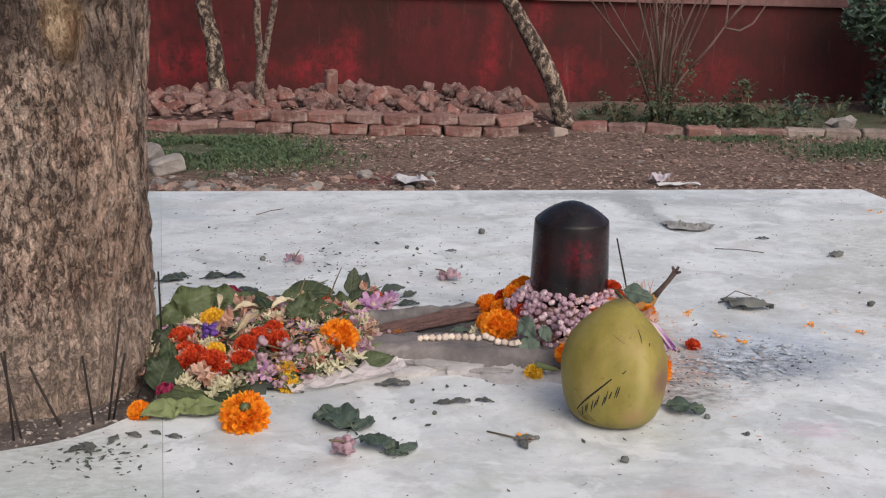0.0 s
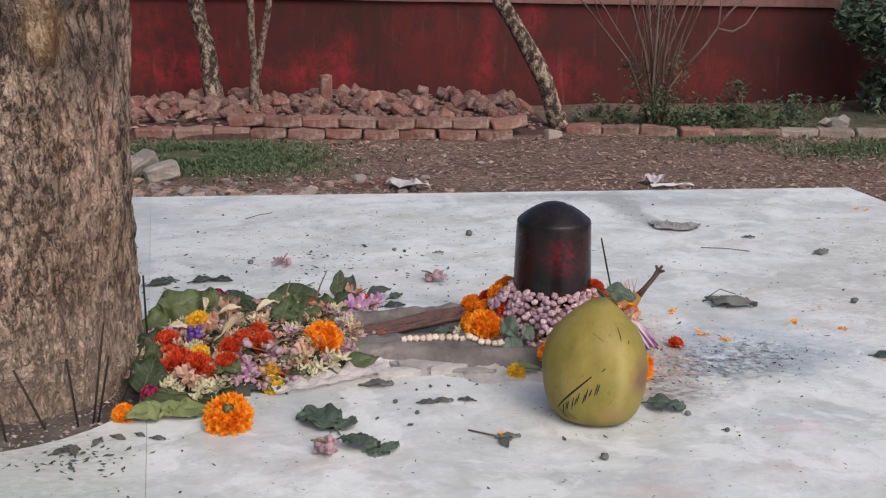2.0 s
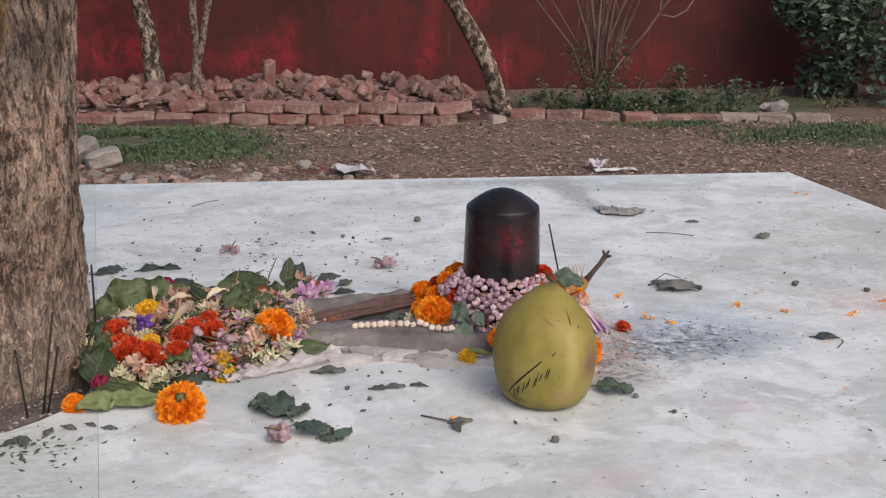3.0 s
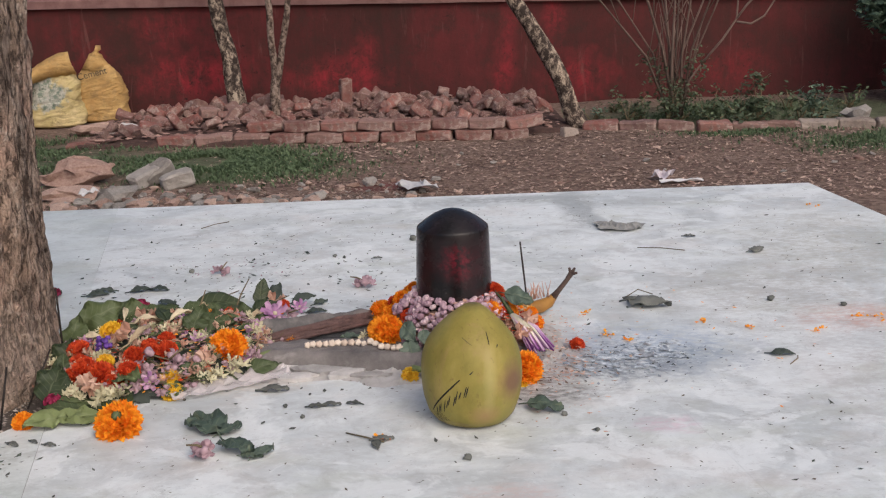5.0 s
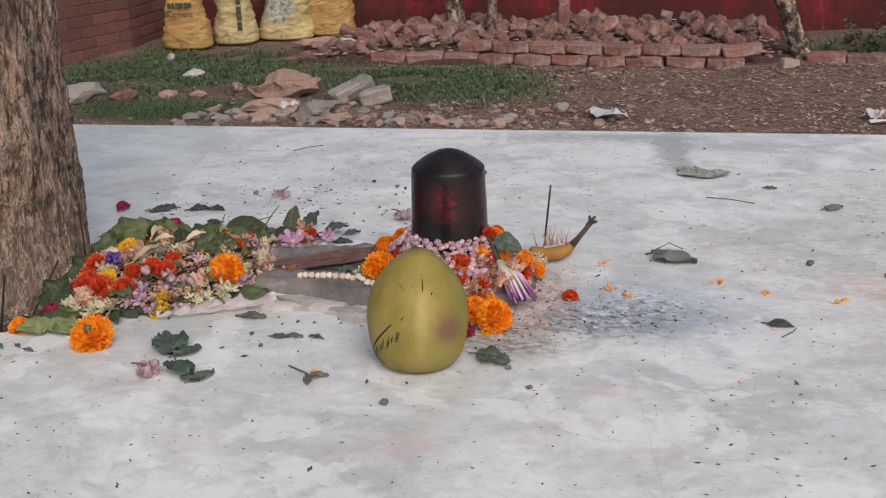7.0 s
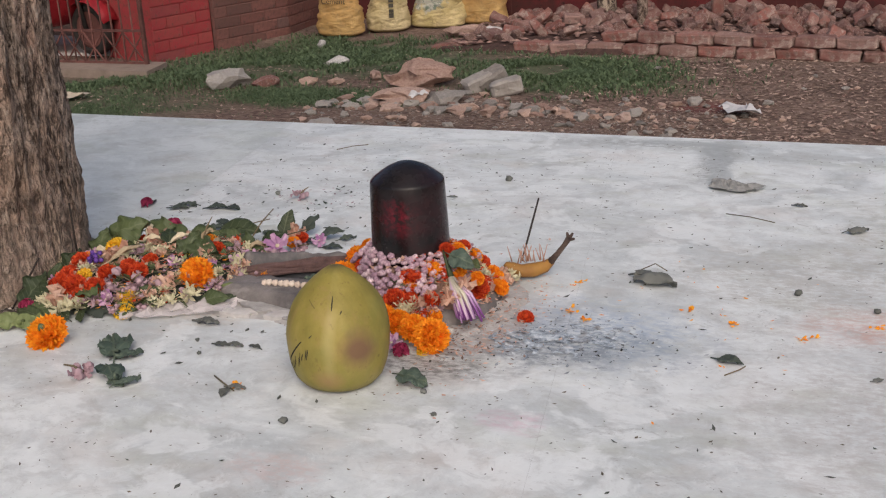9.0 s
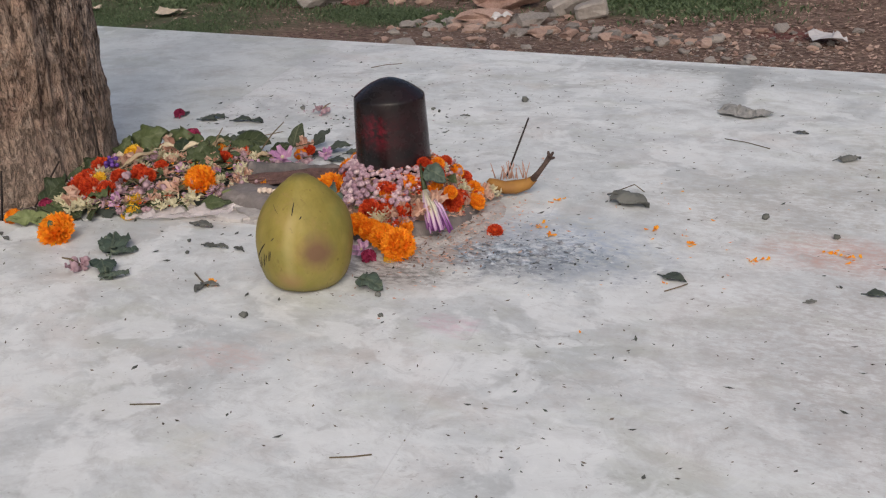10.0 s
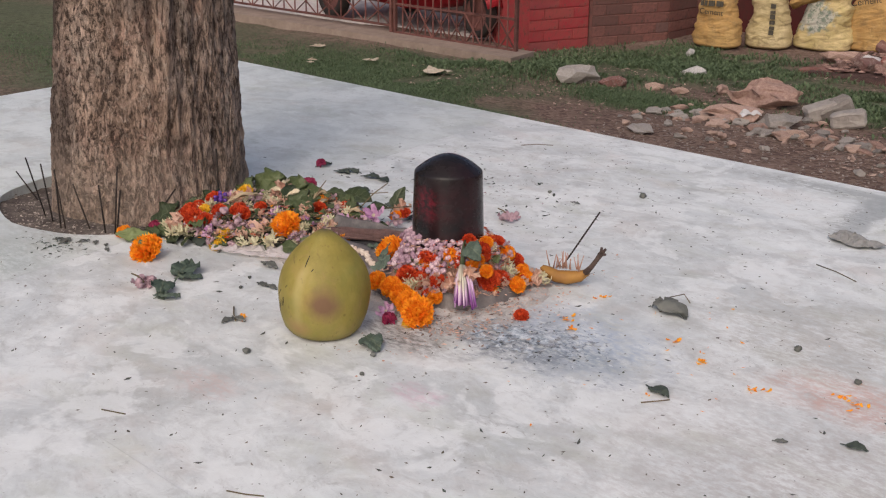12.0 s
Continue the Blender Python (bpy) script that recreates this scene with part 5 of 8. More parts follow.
def build_rubble():
    xs = [-2.1 + 0.08 * k for k in range(41)]
    ys = [4.98 + 0.075 * k for k in range(19)]
    bm = bmesh.new()
    grid = [[bm.verts.new((x, y, mound(x, y))) for x in xs] for y in ys]
    for j in range(len(ys) - 1):
        for i in range(len(xs) - 1):
            bm.faces.new((grid[j][i], grid[j][i + 1], grid[j + 1][i + 1], grid[j + 1][i]))
    thing("rubble_bed", "heap of brick dust and crumbled mortar along the wall", "rubble", kind="stuff", bm=bm, mat=BRICKDUST)
    shapes = [rock_mesh(100 + k, RUBBLE, ((1.0, 0.66, 0.52), (0.8, 0.7, 0.6), (1.1, 0.6, 0.42), (0.7, 0.7, 0.66))[k % 4], 0.8, 2) for k in range(8)]
    bricks = brick_meshes(4, BRICK, (0.15, 0.10, 0.066))
    rnd = random.Random(17)
    for k in range(290):
        x, y = rnd.uniform(-1.85, 0.84), 5.16 + (rnd.random() ** 0.8) * 0.95
        if abs(x + 1.11) < 0.09 and abs(y - 5.94) < 0.09:
            continue
        whole = rnd.random() < 0.28
        ob = new("broken_brick", bricks[rnd.randrange(4)] if whole else shapes[rnd.randrange(8)])
        s = rnd.uniform(0.6, 1.0) if whole else rnd.uniform(0.05, 0.15)
        tl = 48 if whole else 40
        ob.matrix_basis = pose(x, y, mound(x, y) + rnd.uniform(-0.014, 0.016) + 0.012 * (y > 5.5), rnd.uniform(-tl, tl), rnd.uniform(-tl, tl), rnd.uniform(0, 360)) @ Matrix.Scale(s, 4)
        tagged(ob, "broken red brick lying on the rubble heap", "brick", "broken bricks of the rubble heap")
    vs, fs = [], []
    for k in range(1500):
        x, y = rnd.uniform(-1.95, 0.9), 5.10 + rnd.random() * 1.1
        z, r = mound(x, y) + rnd.uniform(0.0, 0.02), rnd.uniform(0.008, 0.030)
        ring = [(x + r * rnd.uniform(0.6, 1.2) * math.cos(i * 1.257), y + r * rnd.uniform(0.6, 1.2) * math.sin(i * 1.257), z) for i in range(5)]
        b0 = len(vs)
        vs += ring + [(x + rnd.uniform(-0.4, 0.4) * r, y + rnd.uniform(-0.4, 0.4) * r, z + r * rnd.uniform(0.15, 0.5))]
        fs += [(b0 + i, b0 + (i + 1) % 5, b0 + 5) for i in range(5)]
    me = bpy.data.meshes.new("mesh")
    me.from_pydata(vs, [], fs)
    me.materials.append(BRICKBITS)
    tagged(new("brick_bits", me), "crumbs and splinters of brick over the rubble heap", "rubble", kind="stuff")
    bm = bmesh.new()
    block(bm, (0.072, 0.062, 0.18), 0.008, 0.009, 9, 2)
    thing("broken_brick", "brick standing upright on the rubble heap", "brick", "broken bricks of the rubble heap", bm=bm, mat=BRICK, at=pose(-0.40, 5.80, -0.485, 3, -2, 20), smooth=False)


build_rubble()


def build_stones():
    grey = [rock_mesh(200 + k, GREYSTONE, (1.0, 0.75, 0.50), 2.6, 2) for k in range(9)]
    pink = [rock_mesh(220 + k, PINKSTONE, (1.0, 0.7, 0.52), 2.8, 2) for k in range(7)]
    rnd = random.Random(31)

    def put(x, y, s, shapes, label, group="loose stones on the ground", rot=None, flat=1.0):
        ob = new("stone", shapes[rnd.randrange(len(shapes))])
        ob.matrix_basis = pose(x, y, ground_height(x, y) - 0.004, 0, 0, rnd.uniform(0, 360) if rot is None else rot) @ Matrix.Diagonal((s, s, s * flat, 1))
        tagged(ob, label, "stone", group)

    put(-1.67, 4.10, 0.40, [rock_mesh(235, PINKSTONE, (1.0, 0.62, 0.44), 2.2, 4)], "large rough pinkish rock lying in the grass", rot=15, flat=0.95)
    put(-2.14, 4.02, 0.10, pink, "rough pinkish rock lying in the grass")
    put(-0.22, 3.83, 0.10, grey, "pale lump of stone on the bare earth")
    put(-1.40, 3.72, 0.26, grey, "flat grey stone beside the platform", flat=0.6)
    put(-1.60, 3.66, 0.27, pink, "flat pinkish stone beside the platform", flat=0.6)
    put(-2.71, 3.90, 0.30, grey, "pale mossy stone half sunk in the grass", flat=0.8)
    put(-2.50, 3.93, 0.17, [rock_mesh(241, RUBBLE, (1.0, 0.6, 0.4), 0.8, 2)], "red piece of brick lying in the grass")
    put(-2.79, 5.16, 0.11, [rock_mesh(243, CEMENT, (1.0, 0.7, 0.5), 0.8, 2)], "white lump of cement lying in the grass")
    put(-2.39, 4.57, 0.19, [rock_mesh(244, CEMENT, (1.0, 0.4, 0.35), 1.5, 2)], "pale splinter of stone lying in the grass", rot=25)
    put(-1.78, 3.16, 0.16, grey, "pale flat stone by the platform", flat=0.6)
    put(-2.30, 4.04, 0.11, pink, "pinkish stone lying in the grass")
    put(-1.98, 4.18, 0.12, pink, "pinkish stone lying in the grass")
    put(-1.96, 5.60, 0.36, pink, "flat pinkish slab before the cement bags", rot=10, flat=0.5)
    put(-1.70, 5.45, 0.30, grey, "flat grey slab before the cement bags", rot=-10, flat=0.4)
    put(2.62, 5.02, 0.22, grey, "rounded stone lying on the brick edging", flat=1.2)
    for k in range(140):
        x = -2.05 + 2.2 * rnd.random()
        y = 2.75 + 1.15 * rnd.random() ** 0.7
        put(x, y, rnd.uniform(0.02, 0.075), grey if rnd.random() < 0.5 else pink, "small broken stone beside the platform", "small stones beside the platform")
    for k in range(100):
        put(rnd.uniform(-2.0, -0.45), 3.45 + 0.22 * rnd.random(), rnd.uniform(0.04, 0.11), grey if rnd.random() < 0.5 else pink, "flat broken stone along the platform", "small stones beside the platform", flat=0.85)
    for k in range(50):
        put(rnd.uniform(-0.8, 3.0), rnd.uniform(3.4, 4.9), rnd.uniform(0.02, 0.06), pink if rnd.random() < 0.6 else grey, "pebble on the bare earth", "pebbles on the bare earth")
    for x, y, z, rx, ry, rz, col in ((-1.145, 3.93, 0.005, 4, -14, 25, GREYSTONE), (-1.26, 4.04, 0.02, 12, -28, 40, GREYSTONE), (-1.31, 4.00, 0.005, 5, -22, 42, GREYSTONE), (-1.70, 5.40, 0.03, 3, 14, 8, CEMENT)):
        bm = bmesh.new()
        block(bm, (0.155, 0.095, 0.075) if col is GREYSTONE else (0.13, 0.09, 0.055), 0.010, 0.013, 3 + int(100 * x), 3)
        thing("stone_block", "squared pale grey stone block tipped on the ground", "stone block", "stone blocks", bm=bm, mat=col, at=pose(x, y, ground_height(x, y) + z, rx, ry, rz), smooth=False)


build_stones()

# ---- cement bags ----
def make_printed_sack():
    m = make_sack("sack_printed", (0.52, 0.42, 0.18), (0.68, 0.55, 0.30))
    nt = m.node_tree
    b = nt.nodes["Principled BSDF"]
    old = b.inputs[0].links[0].from_socket
    s = spot(nt, (-0.05, -0.08, 0.22), (0.15, 0.2, 0.12), 0.3, 2.2, 16)
    tint = ramp(nt, noise_tex(nt, coords(nt), 28, 5, 0.7), [(0.42, (0.13, 0.20, 0.18)), (0.55, (0.50, 0.50, 0.46))])
    nt.links.new(mixc(nt, calc(nt, "MULTIPLY", s, 0.85), old, tint), b.inputs[0])
    return m


def sack_mesh(w, d, h, lean, neck, seed, mat):
    """A filled woven bag: flat bottom, slack sides creased aslant, gathered top."""
    bm = bmesh.new()
    rings = []
    n, seg = 64, 72
    for k in range(n + 1):
        u = k / n
        z = h * u
        foot = math.sin(min(1, (u + 0.01) / 0.07) * math.pi / 2) ** 0.35
        body = 1.12 - (0.46 if w > 0.3 else 0.44) * u - 0.03 * math.sin(u * 9 + seed)
        top = 0.0 if u < 0.66 else ((u - 0.66) / 0.34) ** 1.2
        ww, dd = w / 2 * foot * body * (1 - (1 - neck) * top), d / 2 * foot * body * max(0.10, 1 - 0.86 * top)
        ring = []
        for i in range(seg):
            t = 2 * math.pi * i / seg
            c, s = math.cos(t), math.sin(t)
            x = ww * math.copysign(abs(c) ** 0.72, c) + lean * u * u
            y = dd * math.copysign(abs(s) ** 0.8, s)
            q = Vector((x * 5 + seed, y * 5, z * 9 - x * 6))
            slack = noise.noise(q * 0.9)
            crease = 1 - abs(noise.noise(Vector((x * 7 + seed, y * 6, z * 13 + x * 12 * math.sin(seed * 1.3))))) * 2.2
            fine = 1 - abs(noise.noise(Vector((x * 13, y * 11 + seed, z * 46 - x * 16)))) * 2.2
            pleat = math.sin(t * 17 + 3 * noise.noise(Vector((t, z * 8, seed)))) * top
            out = 0.022 * slack + (0.009 * crease + 0.0065 * fine) * min(1, u * 6) + 0.010 * pleat
            ring.append(bm.verts.new((x + c * out, y + s * out, z + 0.05 * top * noise.noise(Vector((x * 12 + seed, y * 9, 1))))))
        rings.append(ring)
    for a, b2 in zip(rings, rings[1:]):
        for i in range(seg):
            bm.faces.new((a[i], a[(i + 1) % seg], b2[(i + 1) % seg], b2[i]))
    bm.faces.new(rings[0][::-1])
    bm.faces.new(rings[-1])
    return mesh_of(bm, mat)


def lettering(parent, text, size, m, mat):
    cu = bpy.data.curves.new("lettering", "FONT")
    cu.body, cu.size, cu.extrude = text, size, 0.001
    cu.materials.append(mat)
    ob = new("lettering", cu)
    ob.parent = parent
    ob.matrix_basis = m
    return ob


def build_sacks():
    data = (
        ("yellow woven cement bag standing tied by the wall", -2.82, 5.52, 0.275, 0.22, 0.46, 0.0, 0.50, 2, SACK_Y, 8),
        ("cream woven cement bag standing tied by the wall", -2.59, 5.78, 0.262, 0.22, 0.45, -0.01, 0.55, 5, SACK_W, 8),
        ("open cream cement bag with a grey printed patch", -2.30, 5.98, 0.35, 0.24, 0.42, 0.05, 0.50, 8, make_printed_sack(), 8),
        ("yellow woven cement bag with a twisted top", -2.03, 6.12, 0.33, 0.24, 0.44, -0.02, 0.24, 13, SACK_Y, 6),
    )
    for label, x, y, w, d, h, lean, neck, seed, mat, turn in data:
        root = thing("cement_bag", label, "cement bag", "cement bags by the wall")
        root.matrix_basis = pose(x, y, ground_height(x, y) + 0.002, 0, 0, turn)
        body = part("bag_body", sack_mesh(w, d, h, lean, neck, seed, mat), None, root)
        if seed == 13:
            lettering(body, "Cement", 0.060, pose(-0.125, -0.128, 0.285, 82, -12, 0), SACKINK)
            bm = bmesh.new()
            tube(bm, [(-0.025, 0, h - 0.10), (-0.022, 0, h - 0.04), (-0.015, 0, h + 0.005), (-0.008, 0, h + 0.022), (0.004, 0, h + 0.038), (0.022, 0, h + 0.040)], [0.085, 0.055, 0.025, 0.014, 0.022, 0.010], 14)
            for v in bm.verts:
                v.co += 0.008 * noise.noise_vector(v.co * 40)
            part("twisted_neck", bm, SACK_Y, root)
        if seed == 8:
            bm = bmesh.new()
            rows = []
            for k in range(13):
                u = k / 12
                c = Vector((0.14 - 0.34 * u, -0.055 - 0.03 * u, h - 0.01 - 0.02 * u - 0.10 * u * u))
                wide = 0.075 * (1 - 0.55 * u)
                rows.append([bm.verts.new(c + Vector((-0.25 * wide * v, -0.06 * math.cos(v * 1.5) + 0.012 * noise.noise(Vector((k * 0.8, v * 3, 2))), wide * v + 0.012 * noise.noise(Vector((k * 0.6, v * 2.4, 7)))))) for v in (-1, -0.66, -0.33, 0, 0.33, 0.66, 1)])
            for p, q in zip(rows, rows[1:]):
                for i in range(6):
                    bm.faces.new((p[i], p[i + 1], q[i + 1], q[i]))
            thicken(bm, 0.012)
            part("open_flap", bm, SACK_Y, root, "folded yellow mouth of the bag")
        if seed == 2:
            lettering(body, "Cement", 0.050, pose(-0.085, -0.122, 0.225, 86, 2, 0), SACKINK)
        if seed in (2, 5):
            bm = bmesh.new()
            for k in range(6):
                p = (0.042, 0.10 + 0.034 * k) if seed == 5 else (-0.080 + 0.027 * k, 0.275)
                w2, h2 = (0.030, 0.024 + 0.006 * math.cos(k * 2.3)) if seed == 5 else (0.018 + 0.005 * math.sin(k * 3.7), 0.034)
                vs = [bm.verts.new((p[0] + i * w2, -d / 2 - 0.010, p[1] + j * h2)) for i, j in ((0, 0), (1, 0), (1, 1), (0, 1))]
                bm.faces.new(vs)
            thicken(bm, 0.012)
            part("print", bm, SACKINK, body, "faded dark print", False)


build_sacks()

# ---- grass, litter and scraps on the ground ----
def scatter_blades():
    """Fine short blades, thin over trodden spots, and clover among the longer grass."""
    rnd = random.Random(77)
    turf = ((-2.15, 3.72, 0.52, 0.22, 16000), (-2.62, 2.75, 0.5, 0.45, 9000), (-3.9, 3.30, 1.2, 0.52, 26000), (-3.2, 3.05, 0.8, 0.55, 14000), (-4.9, 2.6, 1.5, 0.8, 18000), (-6.2, 1.7, 1.2, 1.5, 9000))
    rough = ((-0.95, 4.40, 0.74, 0.50, 14000), (-1.15, 4.72, 0.55, 0.22, 4000), (-2.5, 4.72, 1.1, 0.62, 19000), (-3.0, 4.15, 0.6, 0.42, 7000), (-2.6, 5.30, 0.9, 0.30, 5000), (2.75, 4.50, 0.8, 0.34, 6000), (2.0, 4.82, 0.55, 0.14, 1600), (-3.6, 3.85, 0.7, 0.2, 4000), (1.9, 5.65, 0.8, 0.40, 6000))
    vs, fs = [], []
    for short, beds in ((True, turf), (False, rough)):
        for cx, cy, sx, sy, n in beds:
            for _ in range(n):
                a, r = rnd.uniform(0, 6.283), min(1.5, abs(rnd.gauss(0.45, 0.36)))
                x, y = cx + sx * r * math.cos(a), cy + sy * r * math.sin(a)
                bald = noise.noise(Vector((x * 2.2, y * 2.2, 9))) + 0.5 * noise.noise(Vector((x * 7, y * 7, 4)))
                if bald < (-0.45 if short else -0.22) + rnd.uniform(-0.12, 0.12) or (y < 1.0 and x > -1.95) or ((x + 1.5) / 0.22) ** 2 + ((y - 4.83) / 0.10) ** 2 < 1 or ((x + 2.48) / 0.34) ** 2 + ((y - 3.16) / 0.17) ** 2 < rnd.uniform(0.7, 1.2):
                    continue
                z = ground_height(x, y) - 0.001
                clover = not short and rnd.random() < 0.22
                h = rnd.uniform(0.006, 0.018) if short else rnd.uniform(0.010, 0.030)
                w = rnd.uniform(0.004, 0.008) if clover else rnd.uniform(0.0012, 0.0026)
                t = rnd.uniform(0, 6.283)
                dx, dy = math.cos(t), math.sin(t)
                k = rnd.uniform(0.3, 1.4) * h
                b0 = len(vs)
                vs += [(x - dy * w * 0.4, y + dx * w * 0.4, z), (x + dy * w * 0.4, y - dx * w * 0.4, z), (x + dx * k * 0.4 + dy * w, y + dy * k * 0.4 - dx * w, z + h * 0.7), (x + dx * k * 0.4 - dy * w, y + dy * k * 0.4 + dx * w, z + h * 0.7), (x + dx * k, y + dy * k, z + h)]
                fs += [(b0, b0 + 1, b0 + 2, b0 + 3), (b0 + 3, b0 + 2, b0 + 4)]
    me = bpy.data.meshes.new("mesh")
    me.from_pydata(vs, [], fs)
    me.materials.append(GRASS)
    tagged(new("grass", me), "low patchy green grass and clover on the earth", "grass", kind="stuff")


scatter_blades()


def scatter_chips(name, label, category, mat, count, seed, place, size, lift=0.002, height=None):
    """Flat, slightly curled bits, as one mesh."""
    rnd = random.Random(seed)
    vs, fs = [], []
    for _ in range(count):
        x, y = place(rnd)
        z = (height(x, y) if height else 0.0) + lift
        s = rnd.uniform(*size)
        l, w = s, s * rnd.uniform(0.25, 0.6)
        q = Euler((rnd.uniform(-0.3, 0.3), rnd.uniform(-0.3, 0.3), rnd.uniform(0, 6.283))).to_matrix()
        c = s * rnd.uniform(0.03, 0.14)
        b0 = len(vs)
        for a in ((-l / 2, 0, c), (-l * 0.1, w / 2, 0), (l / 2, w * 0.1, c * 0.7), (0, -w / 2, c * 0.2), (0, 0, -c * 0.1)):
            p = q @ Vector(a)
            vs.append((x + p.x, y + p.y, z + max(0, p.z)))
        fs += [(b0, b0 + 4, b0 + 1), (b0 + 1, b0 + 4, b0 + 2), (b0 + 2, b0 + 4, b0 + 3), (b0 + 3, b0 + 4, b0)]
    me = bpy.data.meshes.new("mesh")
    me.from_pydata(vs, [], fs)
    me.materials.append(mat)
    return tagged(new(name, me), label, category, kind="stuff")


scatter_chips("dry_litter", "dry leaves and wood chips strewn over the earth", "litter", DRYCHIP, 13000, 51, lambda r: (r.uniform(-0.9, 3.4), r.uniform(3.1, 5.0)), (0.008, 0.040), 0.003, ground_height)
scatter_chips("dry_litter", "pale chips and bark bits over the earth", "litter", BRICKBITS, 7000, 53, lambda r: (r.uniform(-0.7, 3.4), r.uniform(3.1, 4.95)), (0.006, 0.022), 0.005, ground_height)
scatter_chips("gravel", "small pale gravel and dust along the platform", "gravel", GRIT, 5000, 54, lambda r: (r.uniform(-2.0, 0.1), r.uniform(2.2, 3.75)), (0.006, 0.024), 0.004, ground_height)
scatter_chips("dry_litter", "dry bits strewn among the grass and stones", "litter", DRYCHIP, 2600, 52, lambda r: (r.uniform(-3.8, -0.4), r.uniform(3.2, 5.0)), (0.008, 0.036), 0.003, ground_height)


def crumpled(name, label, category, pts, width, mat, seed, lift=0.012, at=None, nv=7, amp=0.012):
    """A crumpled strip of film or paper lying on a support."""
    bm = bmesh.new()
    rows = []
    pts = [Vector(p) for p in pts]
    for k, p in enumerate(pts):
        d = (pts[min(k + 1, len(pts) - 1)] - pts[max(0, k - 1)]).normalized()
        s = Vector((-d.y, d.x, 0))
        rows.append([bm.verts.new(p + s * width * (j / (nv - 1) - 0.5) * (1 + 0.3 * noise.noise(Vector((k * 0.7, seed, 0)))) + Vector((0, 0, 0.0015 + abs(noise.noise(Vector((k * 0.9, j * 0.9, seed)))) * lift)) + amp * 0.4 * noise.noise_vector(Vector((k * 0.8, j * 0.8, seed + 5))) * Vector((1, 1, 0)).length * 0.5) for j in range(nv)])
    for a, b2 in zip(rows, rows[1:]):
        for j in range(nv - 1):
            bm.faces.new((a[j], a[j + 1], b2[j + 1], b2[j]))
    for v in bm.verts:
        v.co.z = max(v.co.z, pts[0].z + 0.001)
    thicken(bm, 0.0004)
    return thing(name, label, category, bm=bm, mat=mat, at=at, smooth=False)


crumpled("paper_scrap", "crumpled white paper scrap lying on the earth", "paper", [(0.0 + 0.02 * k - 0.07, 3.66 + 0.01 * math.sin(k), GZ + 0.015) for k in range(8)], 0.15, WHITEBIT, 3, 0.045)
crumpled("paper_scrap", "torn white plastic strip lying on the earth", "paper", [(1.13 + 0.025 * k, 3.60, GZ + 0.008) for k in range(9)], 0.045, WHITEBIT, 4, 0.02)
crumpled("plastic_bag", "small crumpled purple and white plastic bag", "plastic bag", [(1.13 + 0.012 * k, 3.66 + 0.01 * k, GZ + 0.008) for k in range(7)], 0.08, make_stone("bag_film", (0.26, 0.20, 0.30), (0.55, 0.50, 0.52), 0.5, 30, 0.2), 6, 0.07)
for k, (x, y, w) in enumerate(((-3.52, 3.50, 0.11), (-4.27, 3.25, 0.045), (-4.20, 3.19, 0.03), (-4.02, 3.50, 0.06), (-4.66, 3.62, 0.07))):
    crumpled("dry_leaf", "large pale dry leaf lying in the grass", "leaf", [(x + w * 0.2 * i, y + w * 0.08 * math.sin(i * 1.3 + k), GZ + 0.018) for i in range(8)], w, DRYLEAF, 8 + k, w * 0.35)
crumpled("paper_scrap", "white paper scrap lying among the stones", "paper", [(-1.53 + 0.008 * k, 3.60 + 0.012 * k, GZ + 0.04) for k in range(8)], 0.035, WHITEBIT, 9, 0.05)

# ---- lingam, its base and bedding ----
def build_lingam():
    bm = bmesh.new()
    prof = [(0.0, 0.010), (0.0552, 0.010), (0.0546, 0.03), (0.0534, 0.07), (0.0519, 0.12), (0.0504, 0.165), (0.0498, 0.1735), (0.0492, 0.1755), (0.0480, 0.1768), (0.0440, 0.1802), (0.0365, 0.1862), (0.0265, 0.1925), (0.0155, 0.1975), (0.0068, 0.1998), (0.0, 0.2004)]
    lathe(bm, prof, 72, lambda t, z: 1 + 0.004 * math.sin(2 * t + 1) + 0.003 * noise.noise(Vector((math.cos(t) * 2, math.sin(t) * 2, z * 20))))
    thing("stone_lingam", "black polished stone lingam smeared with red powder", "stone lingam", bm=bm, mat=LINGAM)


def inside_base(x, y):
    """Signed depth inside the outline of the stone base: a disc with a spout."""
    d = 0.120 - math.hypot(x, y)
    if -0.285 < x < 0:
        half = 0.098 - 0.10 * min(1, -x / 0.285) * 0.45
        d = max(d, min(half - abs(y + 0.016), x + 0.285))
    return d


def base_height(x, y):
    d = inside_base(x, y)
    if d <= 0:
        return -0.002
    h = 0.024 * min(1, d / 0.012) ** 0.5 + 0.0030 * noise.noise(Vector((x * 40, y * 40, 1))) + 0.0024 * noise.noise(Vector((x * 95, y * 95, 5)))
    line = abs(y - 0.012 - 0.10 * (x + 0.12)) if x < -0.03 else 1
    h -= 0.012 * max(0, 1 - (line / 0.022) ** 2)
    back = y - (0.046 + 0.20 * (x + 0.12)) if x < -0.06 else 1
    h += 0.020 * math.exp(-(back / 0.013) ** 2)
    return max(h, 0.002)


def relief(bm, x0, x1, y0, y1, step, height, keep):
    nx, ny = int((x1 - x0) / step) + 1, int((y1 - y0) / step) + 1
    grid = {}
    for j in range(ny):
        for i in range(nx):
            x, y = x0 + i * step, y0 + j * step
            if keep(x, y):
                grid[i, j] = bm.verts.new((x, y, height(x, y)))
    for (i, j) in list(grid):
        q = [(i, j), (i + 1, j), (i + 1, j + 1), (i, j + 1)]
        if all(c in grid for c in q):
            bm.faces.new([grid[c] for c in q])


